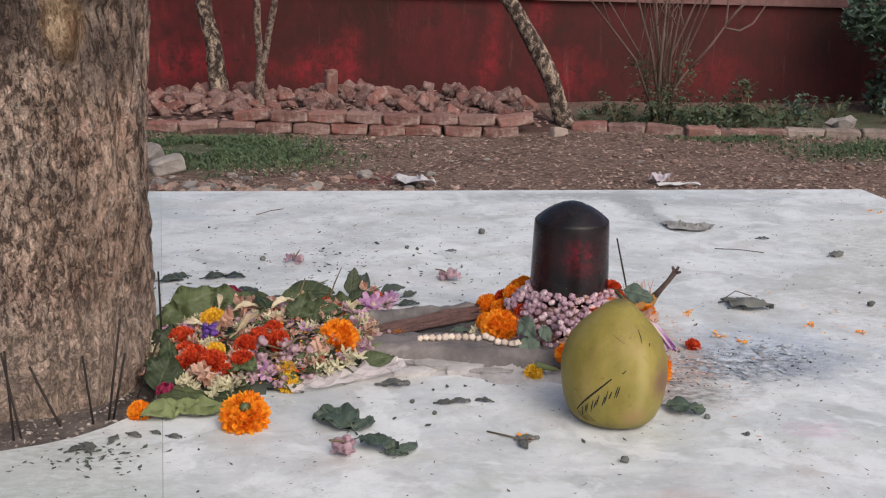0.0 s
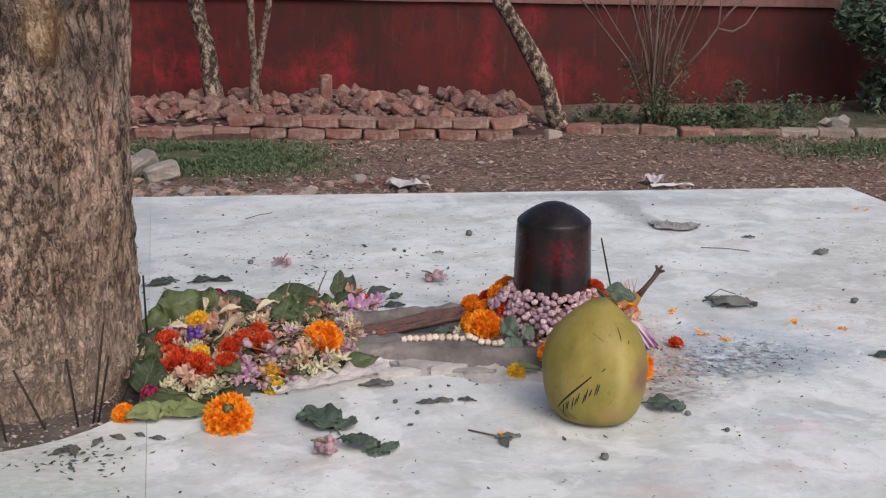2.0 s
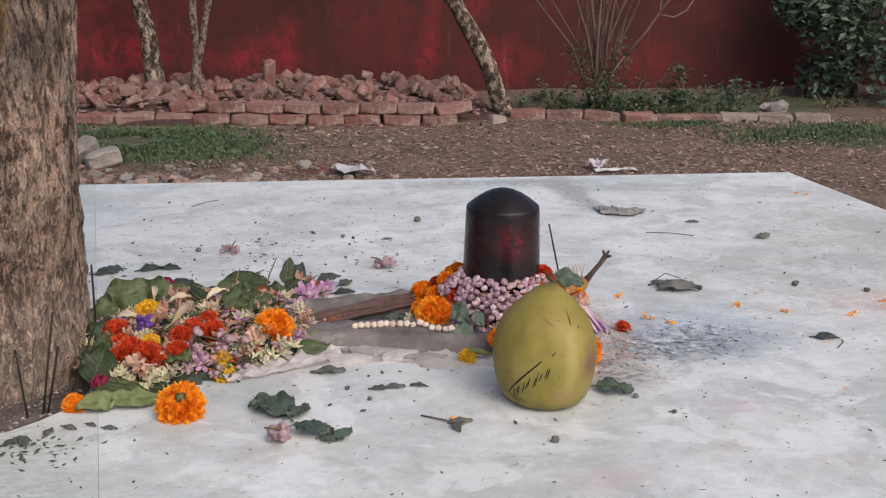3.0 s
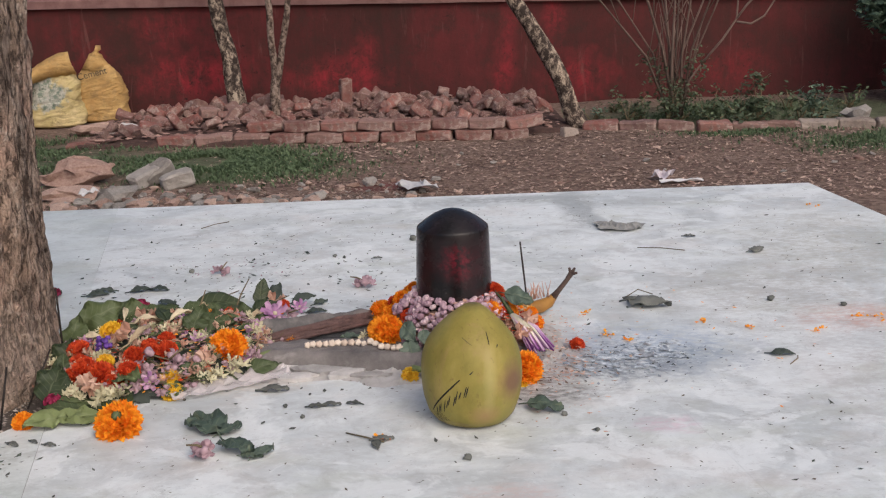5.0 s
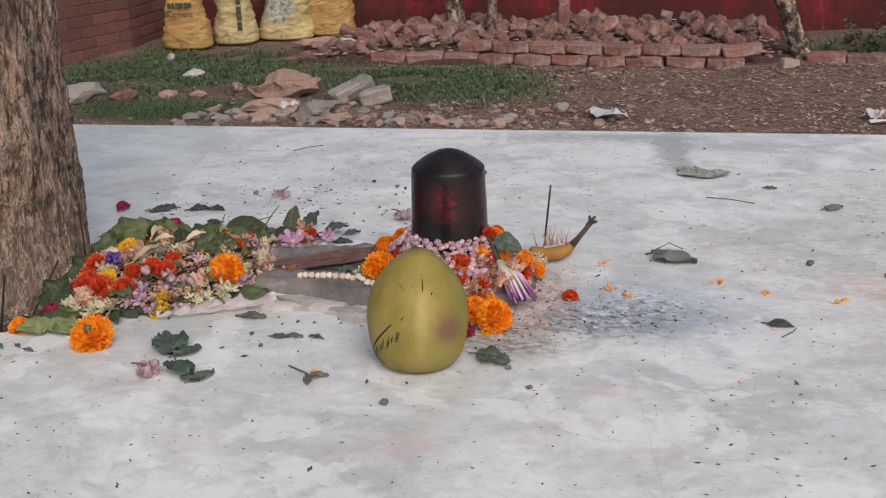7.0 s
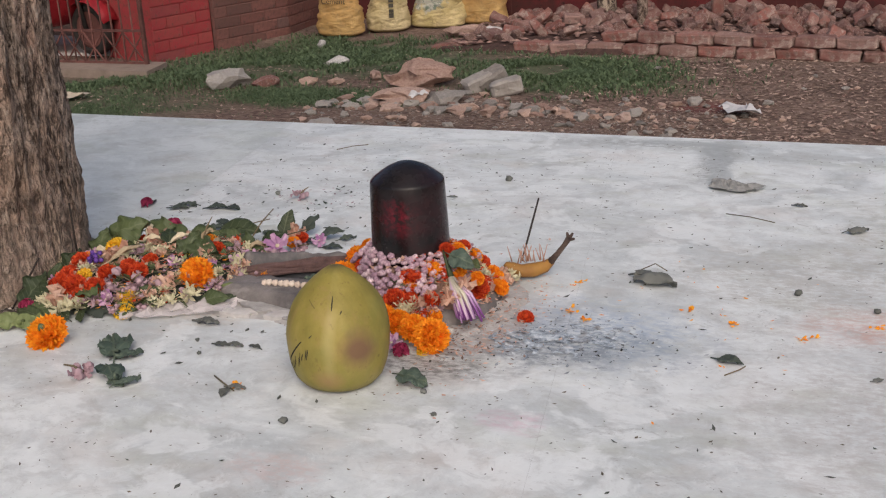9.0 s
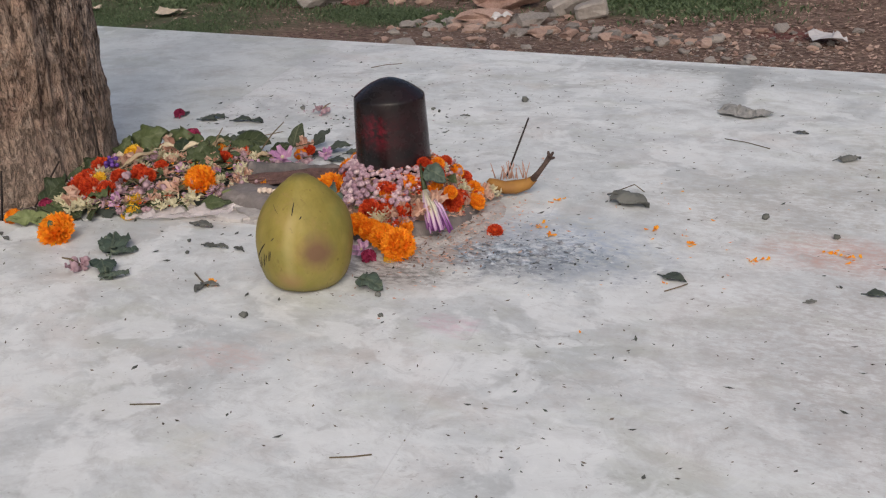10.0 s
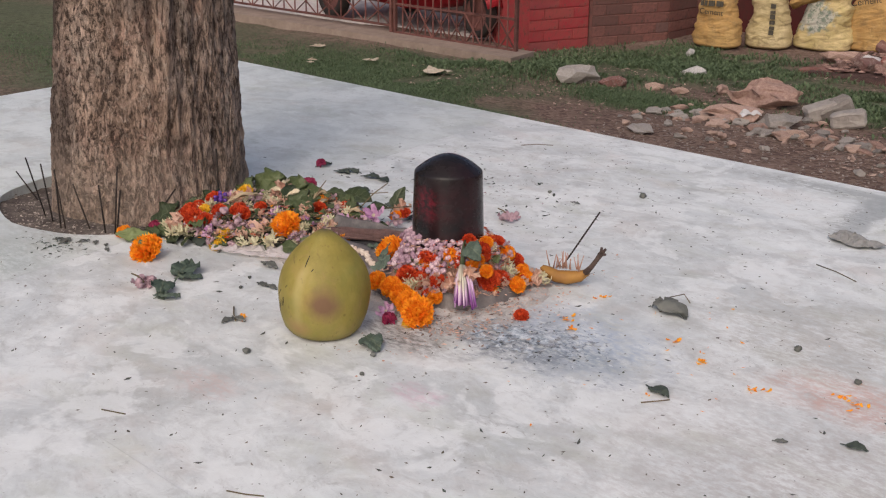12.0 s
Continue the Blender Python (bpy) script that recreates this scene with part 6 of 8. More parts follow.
def build_base():
    root = thing("spouted_pedestal", "low grey stone pedestal with a spout under the lingam", "pedestal")
    bm = bmesh.new()
    relief(bm, -0.295, 0.14, -0.14, 0.14, 0.0045, base_height, lambda x, y: inside_base(x, y) > -0.006)
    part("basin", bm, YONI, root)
    bm = bmesh.new()
    for k, (dz, dy, r) in enumerate(((0.027, 0.000, 0.0045), (0.022, 0.011, 0.0046), (0.021, -0.008, 0.0036), (0.029, 0.005, 0.0030), (0.025, -0.004, 0.0034), (0.026, 0.009, 0.0032), (0.018, -0.012, 0.0028), (0.019, 0.016, 0.0034))):
        pts = [(-0.285 + 0.024 * i, -0.012 + dy * (0.6 + 0.06 * i) + 0.0075 * i + 0.0016 * math.sin(i * 1.7 + k * 2.1), dz - 0.004 + 0.0022 * i + 0.0012 * math.sin(i * 2.3 + k)) for i in range(8)]
        tube(bm, pts, [r * (0.55 + 0.5 * min(1, i / 3)) for i in range(8)], 7)
    part("spout_rim", bm, RIDGE, root, "dark chipped rim of the spout")

    def wide(x, y):
        w = 0.040 + 0.022 * noise.noise(Vector((x * 14, y * 14, 4)))
        d = inside_base(x, y)
        return -w < d < 0.012

    def crust(x, y):
        w = 0.040 + 0.022 * noise.noise(Vector((x * 14, y * 14, 4)))
        k = min(1, max(0, (inside_base(x, y) + w) / 0.014))
        return -0.001 + k * (0.0042 + 0.0042 * noise.noise(Vector((x * 50, y * 50, 2))) + 0.0045 * abs(noise.noise(Vector((x * 120, y * 120, 2)))) - 0.004 * max(0, noise.noise(Vector((x * 28, y * 28, 6)))))

    bm = bmesh.new()
    relief(bm, -0.345, 0.20, -0.20, 0.20, 0.0032, crust, wide)
    thing("cement_bedding", "rough chipped pale cement round the stone pedestal", "cement", bm=bm, mat=CEMENT)


def build_ash():
    """Crusted ash of small fires, broken into flakes."""
    def thick(x, y):
        e = ((x - 0.225) / 0.125) ** 2 + ((y + 0.085 - 0.15 * (x - 0.2)) / 0.062) ** 2
        n = 0.8 * noise.noise(Vector((x * 42, y * 48, 3))) + 0.9 * noise.noise(Vector((x * 120, y * 130, 8)))
        return 0.55 - 0.75 * e + n * 0.95

    bm = bmesh.new()
    relief(bm, 0.06, 0.42, -0.20, 0.03, 0.0026, lambda x, y: 0.0005 + 0.0011 * max(0, min(1, thick(x, y))) + 0.0012 * abs(noise.noise(Vector((x * 160, y * 160, 1)))), lambda x, y: thick(x, y) > 0.22)
    thing("ash", "crusted blue-grey ash and char of small fires on the marble", "ash", kind="stuff", bm=bm, mat=ASHCRUST)


def build_flakes():
    """Thin broken scales of old cement with ragged outlines."""
    for k, (x, y, z, w, d, rz) in enumerate(((-0.178, -0.090, 0.005, 0.040, 0.013, 3), (-0.238, -0.062, 0.006, 0.030, 0.018, -12), (-0.215, -0.108, 0.003, 0.026, 0.010, 10), (-0.118, -0.114, 0.003, 0.026, 0.008, -6), (-0.205, -0.075, 0.005, 0.024, 0.012, 25), (-0.150, -0.104, 0.004, 0.022, 0.009, 14), (-0.262, -0.090, 0.003, 0.018, 0.010, 30))):
        bm = bmesh.new()
        rim = []
        for i in range(18):
            a = 2 * math.pi * i / 18
            q = 1 + 0.55 * noise.noise(Vector((math.cos(a) * 2.2, math.sin(a) * 2.2, k * 7.3)))
            rim.append(Vector((w * q * math.cos(a), d * q * math.sin(a), 0.0016 * noise.noise(Vector((math.cos(a) * 3, math.sin(a) * 3, k + 40))))))
        up = [bm.verts.new(p + Vector((0, 0, 0.0032))) for p in rim]
        low = [bm.verts.new(p * 0.93 - Vector((0, 0, 0.003))) for p in rim]
        mid = bm.verts.new((w * 0.1, 0, 0.0045))
        for i in range(18):
            bm.faces.new((up[i], up[(i + 1) % 18], mid))
            bm.faces.new((low[i], low[(i + 1) % 18], up[(i + 1) % 18], up[i]))
        bm.faces.new(low[::-1])
        thing("cement_flake", "broken flake of pale cement beside the stone pedestal", "cement flake", "cement flakes", bm=bm, mat=CEMENT, at=pose(x, y, z, 3, 3 - k, rz), smooth=False)


build_lingam()
build_base()
build_flakes()
build_ash()


# ---- green coconut ----
COCO = [(0.036, 0.0), (0.045, 0.0035), (0.0520, 0.012), (0.0576, 0.028), (0.0606, 0.047), (0.0614, 0.063), (0.0588, 0.081), (0.0522, 0.098), (0.0415, 0.1132), (0.0285, 0.1268), (0.0172, 0.1366), (0.0100, 0.1416), (0.005, 0.1432)]


def coco_r(t, z):
    for (r0, z0), (r1, z1) in zip(COCO, COCO[1:]):
        if z <= z1:
            u = (z - z0) / (z1 - z0)
            r = r0 + (r1 - r0) * u
            break
    else:
        r = COCO[-1][0]
    return r * coco_lobe(t, z)


def coco_lobe(t, z):
    k = min(1, z / 0.13)
    keel = sum(math.exp(-((((t - math.radians(-76 + 120 * j)) + math.pi) % (2 * math.pi) - math.pi) / 0.10) ** 2) for j in range(3))
    return 1 + 0.040 * k * (1 - 2 * abs(math.sin(1.5 * (t - math.radians(-76))))) + 0.016 * k * keel + 0.010 * k * noise.noise(Vector((math.cos(t) * 5, math.sin(t) * 5, z * 18))) + 0.006 * noise.noise(Vector((math.cos(t) * 2, math.sin(t) * 2, z * 25)))


def build_coconut():
    root = thing("coconut", "whole yellow-green tender coconut standing on its cut base", "coconut")
    root.matrix_basis = pose(0.006, -0.251, 0.0, -1.5, 2.0, 0)
    bm = bmesh.new()
    prof = [(0.0, 0.0)]
    for k in range(len(COCO) - 1):
        (r0, z0), (r1, z1) = COCO[k], COCO[k + 1]
        pr, pz = COCO[max(0, k - 1)]
        nr, nz = COCO[min(len(COCO) - 1, k + 2)]
        for s in range(4):
            u = s / 4
            prof.append((0.5 * (2 * r0 + (r1 - pr) * u + (2 * pr - 5 * r0 + 4 * r1 - nr) * u * u + (-pr + 3 * r0 - 3 * r1 + nr) * u ** 3), z0 + (z1 - z0) * u))
    prof += [COCO[-1], (0.0, 0.1422)]
    lathe(bm, prof, 108, coco_lobe)
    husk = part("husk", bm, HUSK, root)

    def stroke(t0, z0, t1, z1, w):
        bm = bmesh.new()
        n = 8
        up = []
        for i in range(n + 1):
            u = i / n
            t, z = math.radians(t0 + (t1 - t0) * u), z0 + (z1 - z0) * u
            ww = w * (0.4 + 0.6 * math.sin(math.pi * min(1, max(0, u * 0.9 + 0.05)))) * (1 + 0.5 * noise.noise(Vector((i, t0, z0 * 100))))
            ring = []
            for s in (-1, 1):
                zz = z + s * ww * 0.6
                tt = t - s * ww * 8
                r = coco_r(tt, zz) + 0.0004
                ring.append(bm.verts.new((r * math.cos(tt), r * math.sin(tt), zz)))
            up.append(ring)
        for a, b2 in zip(up, up[1:]):
            bm.faces.new((a[0], a[1], b2[1], b2[0]))
        part("scratch", bm, CHAR, husk, "dark scratch in the husk")

    stroke(-150, 0.020, -104, 0.072, 0.0014)
    stroke(-100, 0.071, -93, 0.079, 0.0008)
    for k in range(11):
        t = -142 + 4.2 * k + 1.2 * math.sin(k * 2.3)
        stroke(t, 0.015 + 0.0034 * k + 0.002 * math.sin(k * 1.7), t + 3, 0.028 + 0.0034 * k + 0.002 * math.sin(k * 2.9), 0.0012)
    for k in range(5):
        stroke(-150 + 3 * k, 0.018 + 0.001 * k, -135 + 3 * k, 0.008 + 0.001 * k, 0.0013)
    stroke(-71, 0.106, -70, 0.119, 0.0018)
    stroke(-112, 0.113, -95, 0.106, 0.0007)
    stroke(-60, 0.102, -57, 0.105, 0.001)


build_coconut()


# ---- petals, leaves and flowers ----
def petal(bm, origin, ang, elev, length, width, cup=0.2, notch=0.15, rnd=random, ruffle=0.0):
    """One petal from origin, outwards at ang (radians) and raised by elev."""
    d = Vector((math.cos(ang) * math.cos(elev), math.sin(ang) * math.cos(elev), math.sin(elev)))
    s = Vector((-math.sin(ang), math.cos(ang), 0))
    n = d.cross(s) * -1
    o = Vector(origin)
    j = lambda: ruffle * length * rnd.uniform(-1, 1)
    a = [o - s * width * 0.18, o + s * width * 0.18]
    b2 = [o + d * length * 0.6 + k * s * width * 0.5 + n * (abs(k) * cup * width + j()) for k in (-1, 0, 1)]
    c = [o + d * length * (1 - (notch if k == 0 else 0.06)) + k * s * width * 0.33 + n * (-cup * width * 0.6 + j()) for k in (-1, 0, 1)]
    va, vb, vc = ([bm.verts.new(p) for p in q] for q in (a, b2, c))
    bm.faces.new((va[0], va[1], vb[1], vb[0]))
    bm.faces.new((va[1], vb[2], vb[1]))
    bm.faces.new((vb[0], vb[1], vc[1], vc[0]))
    bm.faces.new((vb[1], vb[2], vc[2], vc[1]))


def pompom(seed, mat, r=0.03, flat=0.62, layers=10, dip=True):
    """The ruffled head of a marigold, centred on its base."""
    rnd = random.Random(seed)
    bm = bmesh.new()
    for k in range(layers):
        e = math.radians(-18 + 104 * k / (layers - 1))
        n = max(6, int(27 * math.cos(e * 0.92)))
        for i in range(n):
            a = 2 * math.pi * (i + 0.5 * (k % 2) + rnd.uniform(-0.25, 0.25)) / n
            ee = e + rnd.uniform(-0.16, 0.16)
            L = r * rnd.uniform(0.86, 1.08) * (0.74 if dip and k > layers - 3 else 1)
            o = Vector((math.cos(a), math.sin(a), 0)) * r * 0.22 * (1 - k / layers) + Vector((0, 0, r * 0.3))
            q0 = len(bm.verts)
            petal(bm, o, a, ee, L * 0.80, r * rnd.uniform(0.26, 0.42), 0.30, 0.2, rnd, 0.12)
    for v in bm.verts:
        v.co.z *= flat / 0.62
        v.co.z = max(v.co.z, 0.0)
    return mesh_of(bm, mat, False)


def ball(bm, c, r, squash=1.0, sub=1):
    ret = bmesh.ops.create_icosphere(bm, subdivisions=sub, radius=r)
    for v in ret["verts"]:
        v.co = Vector((v.co.x, v.co.y, v.co.z * squash)) + Vector(c)


def calyx_mesh(r):
    bm = bmesh.new()
    lathe(bm, [(0.0, 0.0), (r * 0.18, 0.0), (r * 0.30, r * 0.25), (r * 0.26, r * 0.55), (r * 0.10, r * 0.62), (0, r * 0.60)], 10)
    return mesh_of(bm, LEAF)


def flower_template(kind, seed):
    rnd = random.Random(seed)
    if kind in ("marigold", "red_marigold", "yellow_flower"):
        mat = {"marigold": ORANGE, "red_marigold": REDMARI, "yellow_flower": YELLOW}[kind]
        head = pompom(seed, mat, 0.030, 0.62 if kind != "yellow_flower" else 0.45, 10 if kind != "yellow_flower" else 5)
        extra = [("calyx", calyx_mesh(0.020), pose(0.001, 0.002, 0.017, 25, 20, 0))] if kind == "marigold" and seed == 302 else []
        return [("petals", head, Matrix.Identity(4))] + extra
    bm = bmesh.new()
    if kind == "aster":
        for k in range(2):
            for i in range(7 - 2 * k):
                petal(bm, (0, 0, 0.004), 2 * math.pi * (i + 0.5 * k) / (7 - 2 * k) + rnd.uniform(-0.1, 0.1), 0.25 + 0.4 * k + rnd.uniform(-0.25, 0.25), 0.021 - 0.006 * k, 0.0095, 0.25, 0.02, rnd, 0.12)
        b3 = bmesh.new()
        ball(b3, (0, 0, 0.006), 0.0035, 0.7)
        return [("petals", mesh_of(bm, LILAC, False), Matrix.Identity(4)), ("flower_centre", mesh_of(b3, CREAM), Matrix.Identity(4))]
    if kind == "wilted_flower":
        for i in range(9):
            petal(bm, (rnd.uniform(-0.003, 0.003), rnd.uniform(-0.003, 0.003), 0.002), 2 * math.pi * i / 9 + rnd.uniform(-0.3, 0.3), rnd.uniform(0.1, 1.2), rnd.uniform(0.016, 0.026), rnd.uniform(0.009, 0.015), 0.5, 0.1, rnd, 0.22)
        return [("petals", mesh_of(bm, PEACH, False), Matrix.Identity(4))]
    if kind == "rose":
        for i in range(16):
            e = 0.2 + 1.1 * (i / 16)
            petal(bm, (0, 0, 0.002), i * 2.4, e, 0.018, 0.015, 0.5, 0.05, rnd, 0.12)
        return [("petals", mesh_of(bm, MAGENTA, False), Matrix.Identity(4))]
    if kind == "violet_flower":
        for i in range(14):
            ball(bm, (rnd.uniform(-0.01, 0.01), rnd.uniform(-0.008, 0.008), rnd.uniform(0.002, 0.016)), rnd.uniform(0.0035, 0.005))
        return [("petals", mesh_of(bm, VIOLET), Matrix.Identity(4))]
    if kind == "cream_florets":
        out = []
        for f in range(7):
            b3 = bmesh.new()
            for i in range(5):
                petal(b3, (0, 0, 0), 2 * math.pi * i / 5 + rnd.uniform(-0.2, 0.2), rnd.uniform(0.1, 0.7), 0.0125, 0.0062, 0.2, -0.25, rnd, 0.1)
            out.append(("floret", mesh_of(b3, CREAM, False), pose(rnd.uniform(-0.016, 0.016), rnd.uniform(-0.013, 0.013), rnd.uniform(0.004, 0.014), rnd.uniform(-50, 50), rnd.uniform(-50, 50), 0)))
        return out
    if kind == "crown_flower":
        out = []
        for f in range(10):
            b3 = bmesh.new()
            if f < 5:
                bmesh.ops.create_icosphere(b3, subdivisions=2, radius=0.0046)
                for v in b3.verts:
                    v.co *= 1 + 0.2 * math.cos(5 * math.atan2(v.co.y, v.co.x)) * math.hypot(v.co.x, v.co.y) / 0.0046
                    v.co.z *= 1.15
            else:
                for i in range(5):
                    petal(b3, (0, 0, 0), 2 * math.pi * i / 5, rnd.uniform(0.0, 0.5), 0.0095, 0.0062, 0.3, 0.02, rnd, 0.12)
            out.append(("bud" if f < 5 else "floret", mesh_of(b3, LILAC_DRY, f < 5), pose(rnd.uniform(-0.017, 0.017), rnd.uniform(-0.011, 0.011), rnd.uniform(0.005, 0.012), rnd.uniform(-60, 60), rnd.uniform(-60, 60), 0)))
        tube(bm, [(0, 0, 0.01), (0.004, 0.010, 0.016), (0.006, 0.02, 0.018)], [0.0016, 0.0013, 0.001], 5)
        out.append(("stalk", mesh_of(bm, STEM), Matrix.Identity(4)))
        return out


CATEGORY = {"cream_florets": "flowers", "crown_flower": "flowers"}
LABELS = {
    "marigold": "fresh orange marigold head with ruffled petals",
    "red_marigold": "deep red marigold head with ruffled petals",
    "yellow_flower": "small bright yellow flower head",
    "aster": "lilac pink aster with a yellow centre",
    "wilted_flower": "wilted peach-coloured flower with limp petals",
    "rose": "dark magenta rose head",
    "violet_flower": "small deep violet flower head",
    "cream_florets": "cluster of pale cream-green florets",
    "crown_flower": "cluster of faded lilac crown flowers",
}
TEMPLATES = {k: [flower_template(k, 300 + 10 * i + s) for s in range(3)] for i, k in enumerate(LABELS)}
pick = random.Random(91)


def flower(kind, x, y, z, size=1.0, tilt=(0, 0), where="", turn=None, shape=None):
    root = new(kind)
    root.matrix_basis = pose(x, y, z, tilt[0], tilt[1], 0) @ pose(0, 0, 0, 0, 0, pick.uniform(0, 360) if turn is None else turn) @ Matrix.Scale(size, 4)
    for nm, me, m in TEMPLATES[kind][pick.randrange(2 if kind == "marigold" else 3) if shape is None else shape]:
        ob = part(nm, me, None, root)
        ob.matrix_basis = m
    return tagged(root, LABELS[kind] + (" " + where if where else ""), CATEGORY.get(kind, "flower"), "offered flowers")


def leaf_mesh(length, width, curl, fold, mat, seed, wavy=0.05, pointed=1.0):
    """A leaf with midrib and thickness, its stalk at the origin, along +x."""
    bm = bmesh.new()
    n, mrow = 12, 7
    rows = []
    for k in range(n + 1):
        u = k / n
        w = width * 0.5 * (math.sin(math.pi * u ** (0.75 / pointed)) ** 0.8 if 0 < u < 1 else 0.02)
        bend = 0.10 * length * math.sin(u * 2.2 + seed) * u
        x = length * u
        zc = curl * length * math.sin(math.pi * u) - curl * 0.2 * length * u
        row = []
        for i in range(mrow):
            s = i / (mrow - 1) * 2 - 1
            edge = 1 + 0.22 * noise.noise(Vector((u * 3.2, 3 * math.copysign(1, s), seed * 1.7)))
            z = zc + abs(s) * fold * w + wavy * width * (noise.noise(Vector((u * 4, s * 2, seed))) + 0.55 * noise.noise(Vector((u * 9, s * 4, seed + 3))))
            row.append(bm.verts.new((x, s * w * edge + bend, z)))
        rows.append(row)
    for a, b2 in zip(rows, rows[1:]):
        for i in range(mrow - 1):
            bm.faces.new((a[i], a[i + 1], b2[i + 1], b2[i]))
    lo = min(v.co.z for v in bm.verts)
    for v in bm.verts:
        v.co.z -= lo
    thicken(bm, 0.0005)
    tube(bm, [(-length * 0.22, 0.002, 0.001), rows[0][3].co.copy(), rows[6][3].co + Vector((0, 0, 0.0004)), rows[11][3].co.copy()], [0.0011, 0.0011, 0.0008, 0.0004], 5)
    return mesh_of(bm, mat)


LEAVES = {
    "green": [leaf_mesh(0.058, 0.034, 0.05, 0.10, LEAF, s, 0.16) for s in (1, 2, 3)],
    "pale": [leaf_mesh(0.056, 0.034, 0.05, 0.16, LEAF_PALE, s, 0.30) for s in (21, 22)],
    "broad": [leaf_mesh(0.072, 0.056, 0.03, 0.08, LEAF, s, 0.30) for s in (4, 5)],
    "dark": [leaf_mesh(0.042, 0.026, 0.05, 0.15, LEAF_DARK, s, 0.18) for s in (6, 7, 8)],
    "small": [leaf_mesh(0.024, 0.012, 0.04, 0.2, LEAF_GREY, s, 0.25) for s in (9, 10)],
    "sprig": [leaf_mesh(0.058, 0.042, 0.04, 0.14, LEAF_SPRIG, s, 0.26) for s in (41, 42, 43)],
    "grey": [leaf_mesh(0.050, 0.034, 0.10, -0.3, LEAF_GREY, s, 0.2) for s in (11, 12)],
}
LEAF_WORDS = {"green": "glossy green leaf among the offered flowers", "pale": "fresh light green leaf in front of the flower heap", "broad": "broad dark green leaf among the offered flowers", "dark": "dark withered leaf lying on the marble", "small": "small dried leaf lying on the marble", "grey": "grey crumpled dry leaf lying on the marble"}


def leaf(kind, x, y, z, rz, rx=0.0, ry=0.0, size=1.0, label=""):
    shapes = LEAVES[kind]
    ob = new("leaf", shapes[pick.randrange(len(shapes))])
    ob.matrix_basis = pose(x, y, z, rx, ry, rz) @ Matrix.Scale(size, 4)
    return tagged(ob, label or LEAF_WORDS[kind], "leaf", "fallen and offered leaves")


# ---- the heap of offerings beside the tree ----
def heap(x, y):
    e = ((x + 0.405) / 0.17) ** 2 + ((y + 0.015 - 0.25 * (x + 0.405)) / 0.155) ** 2
    return 0.040 * (1 - e) ** 0.55 if e < 1 else 0.0


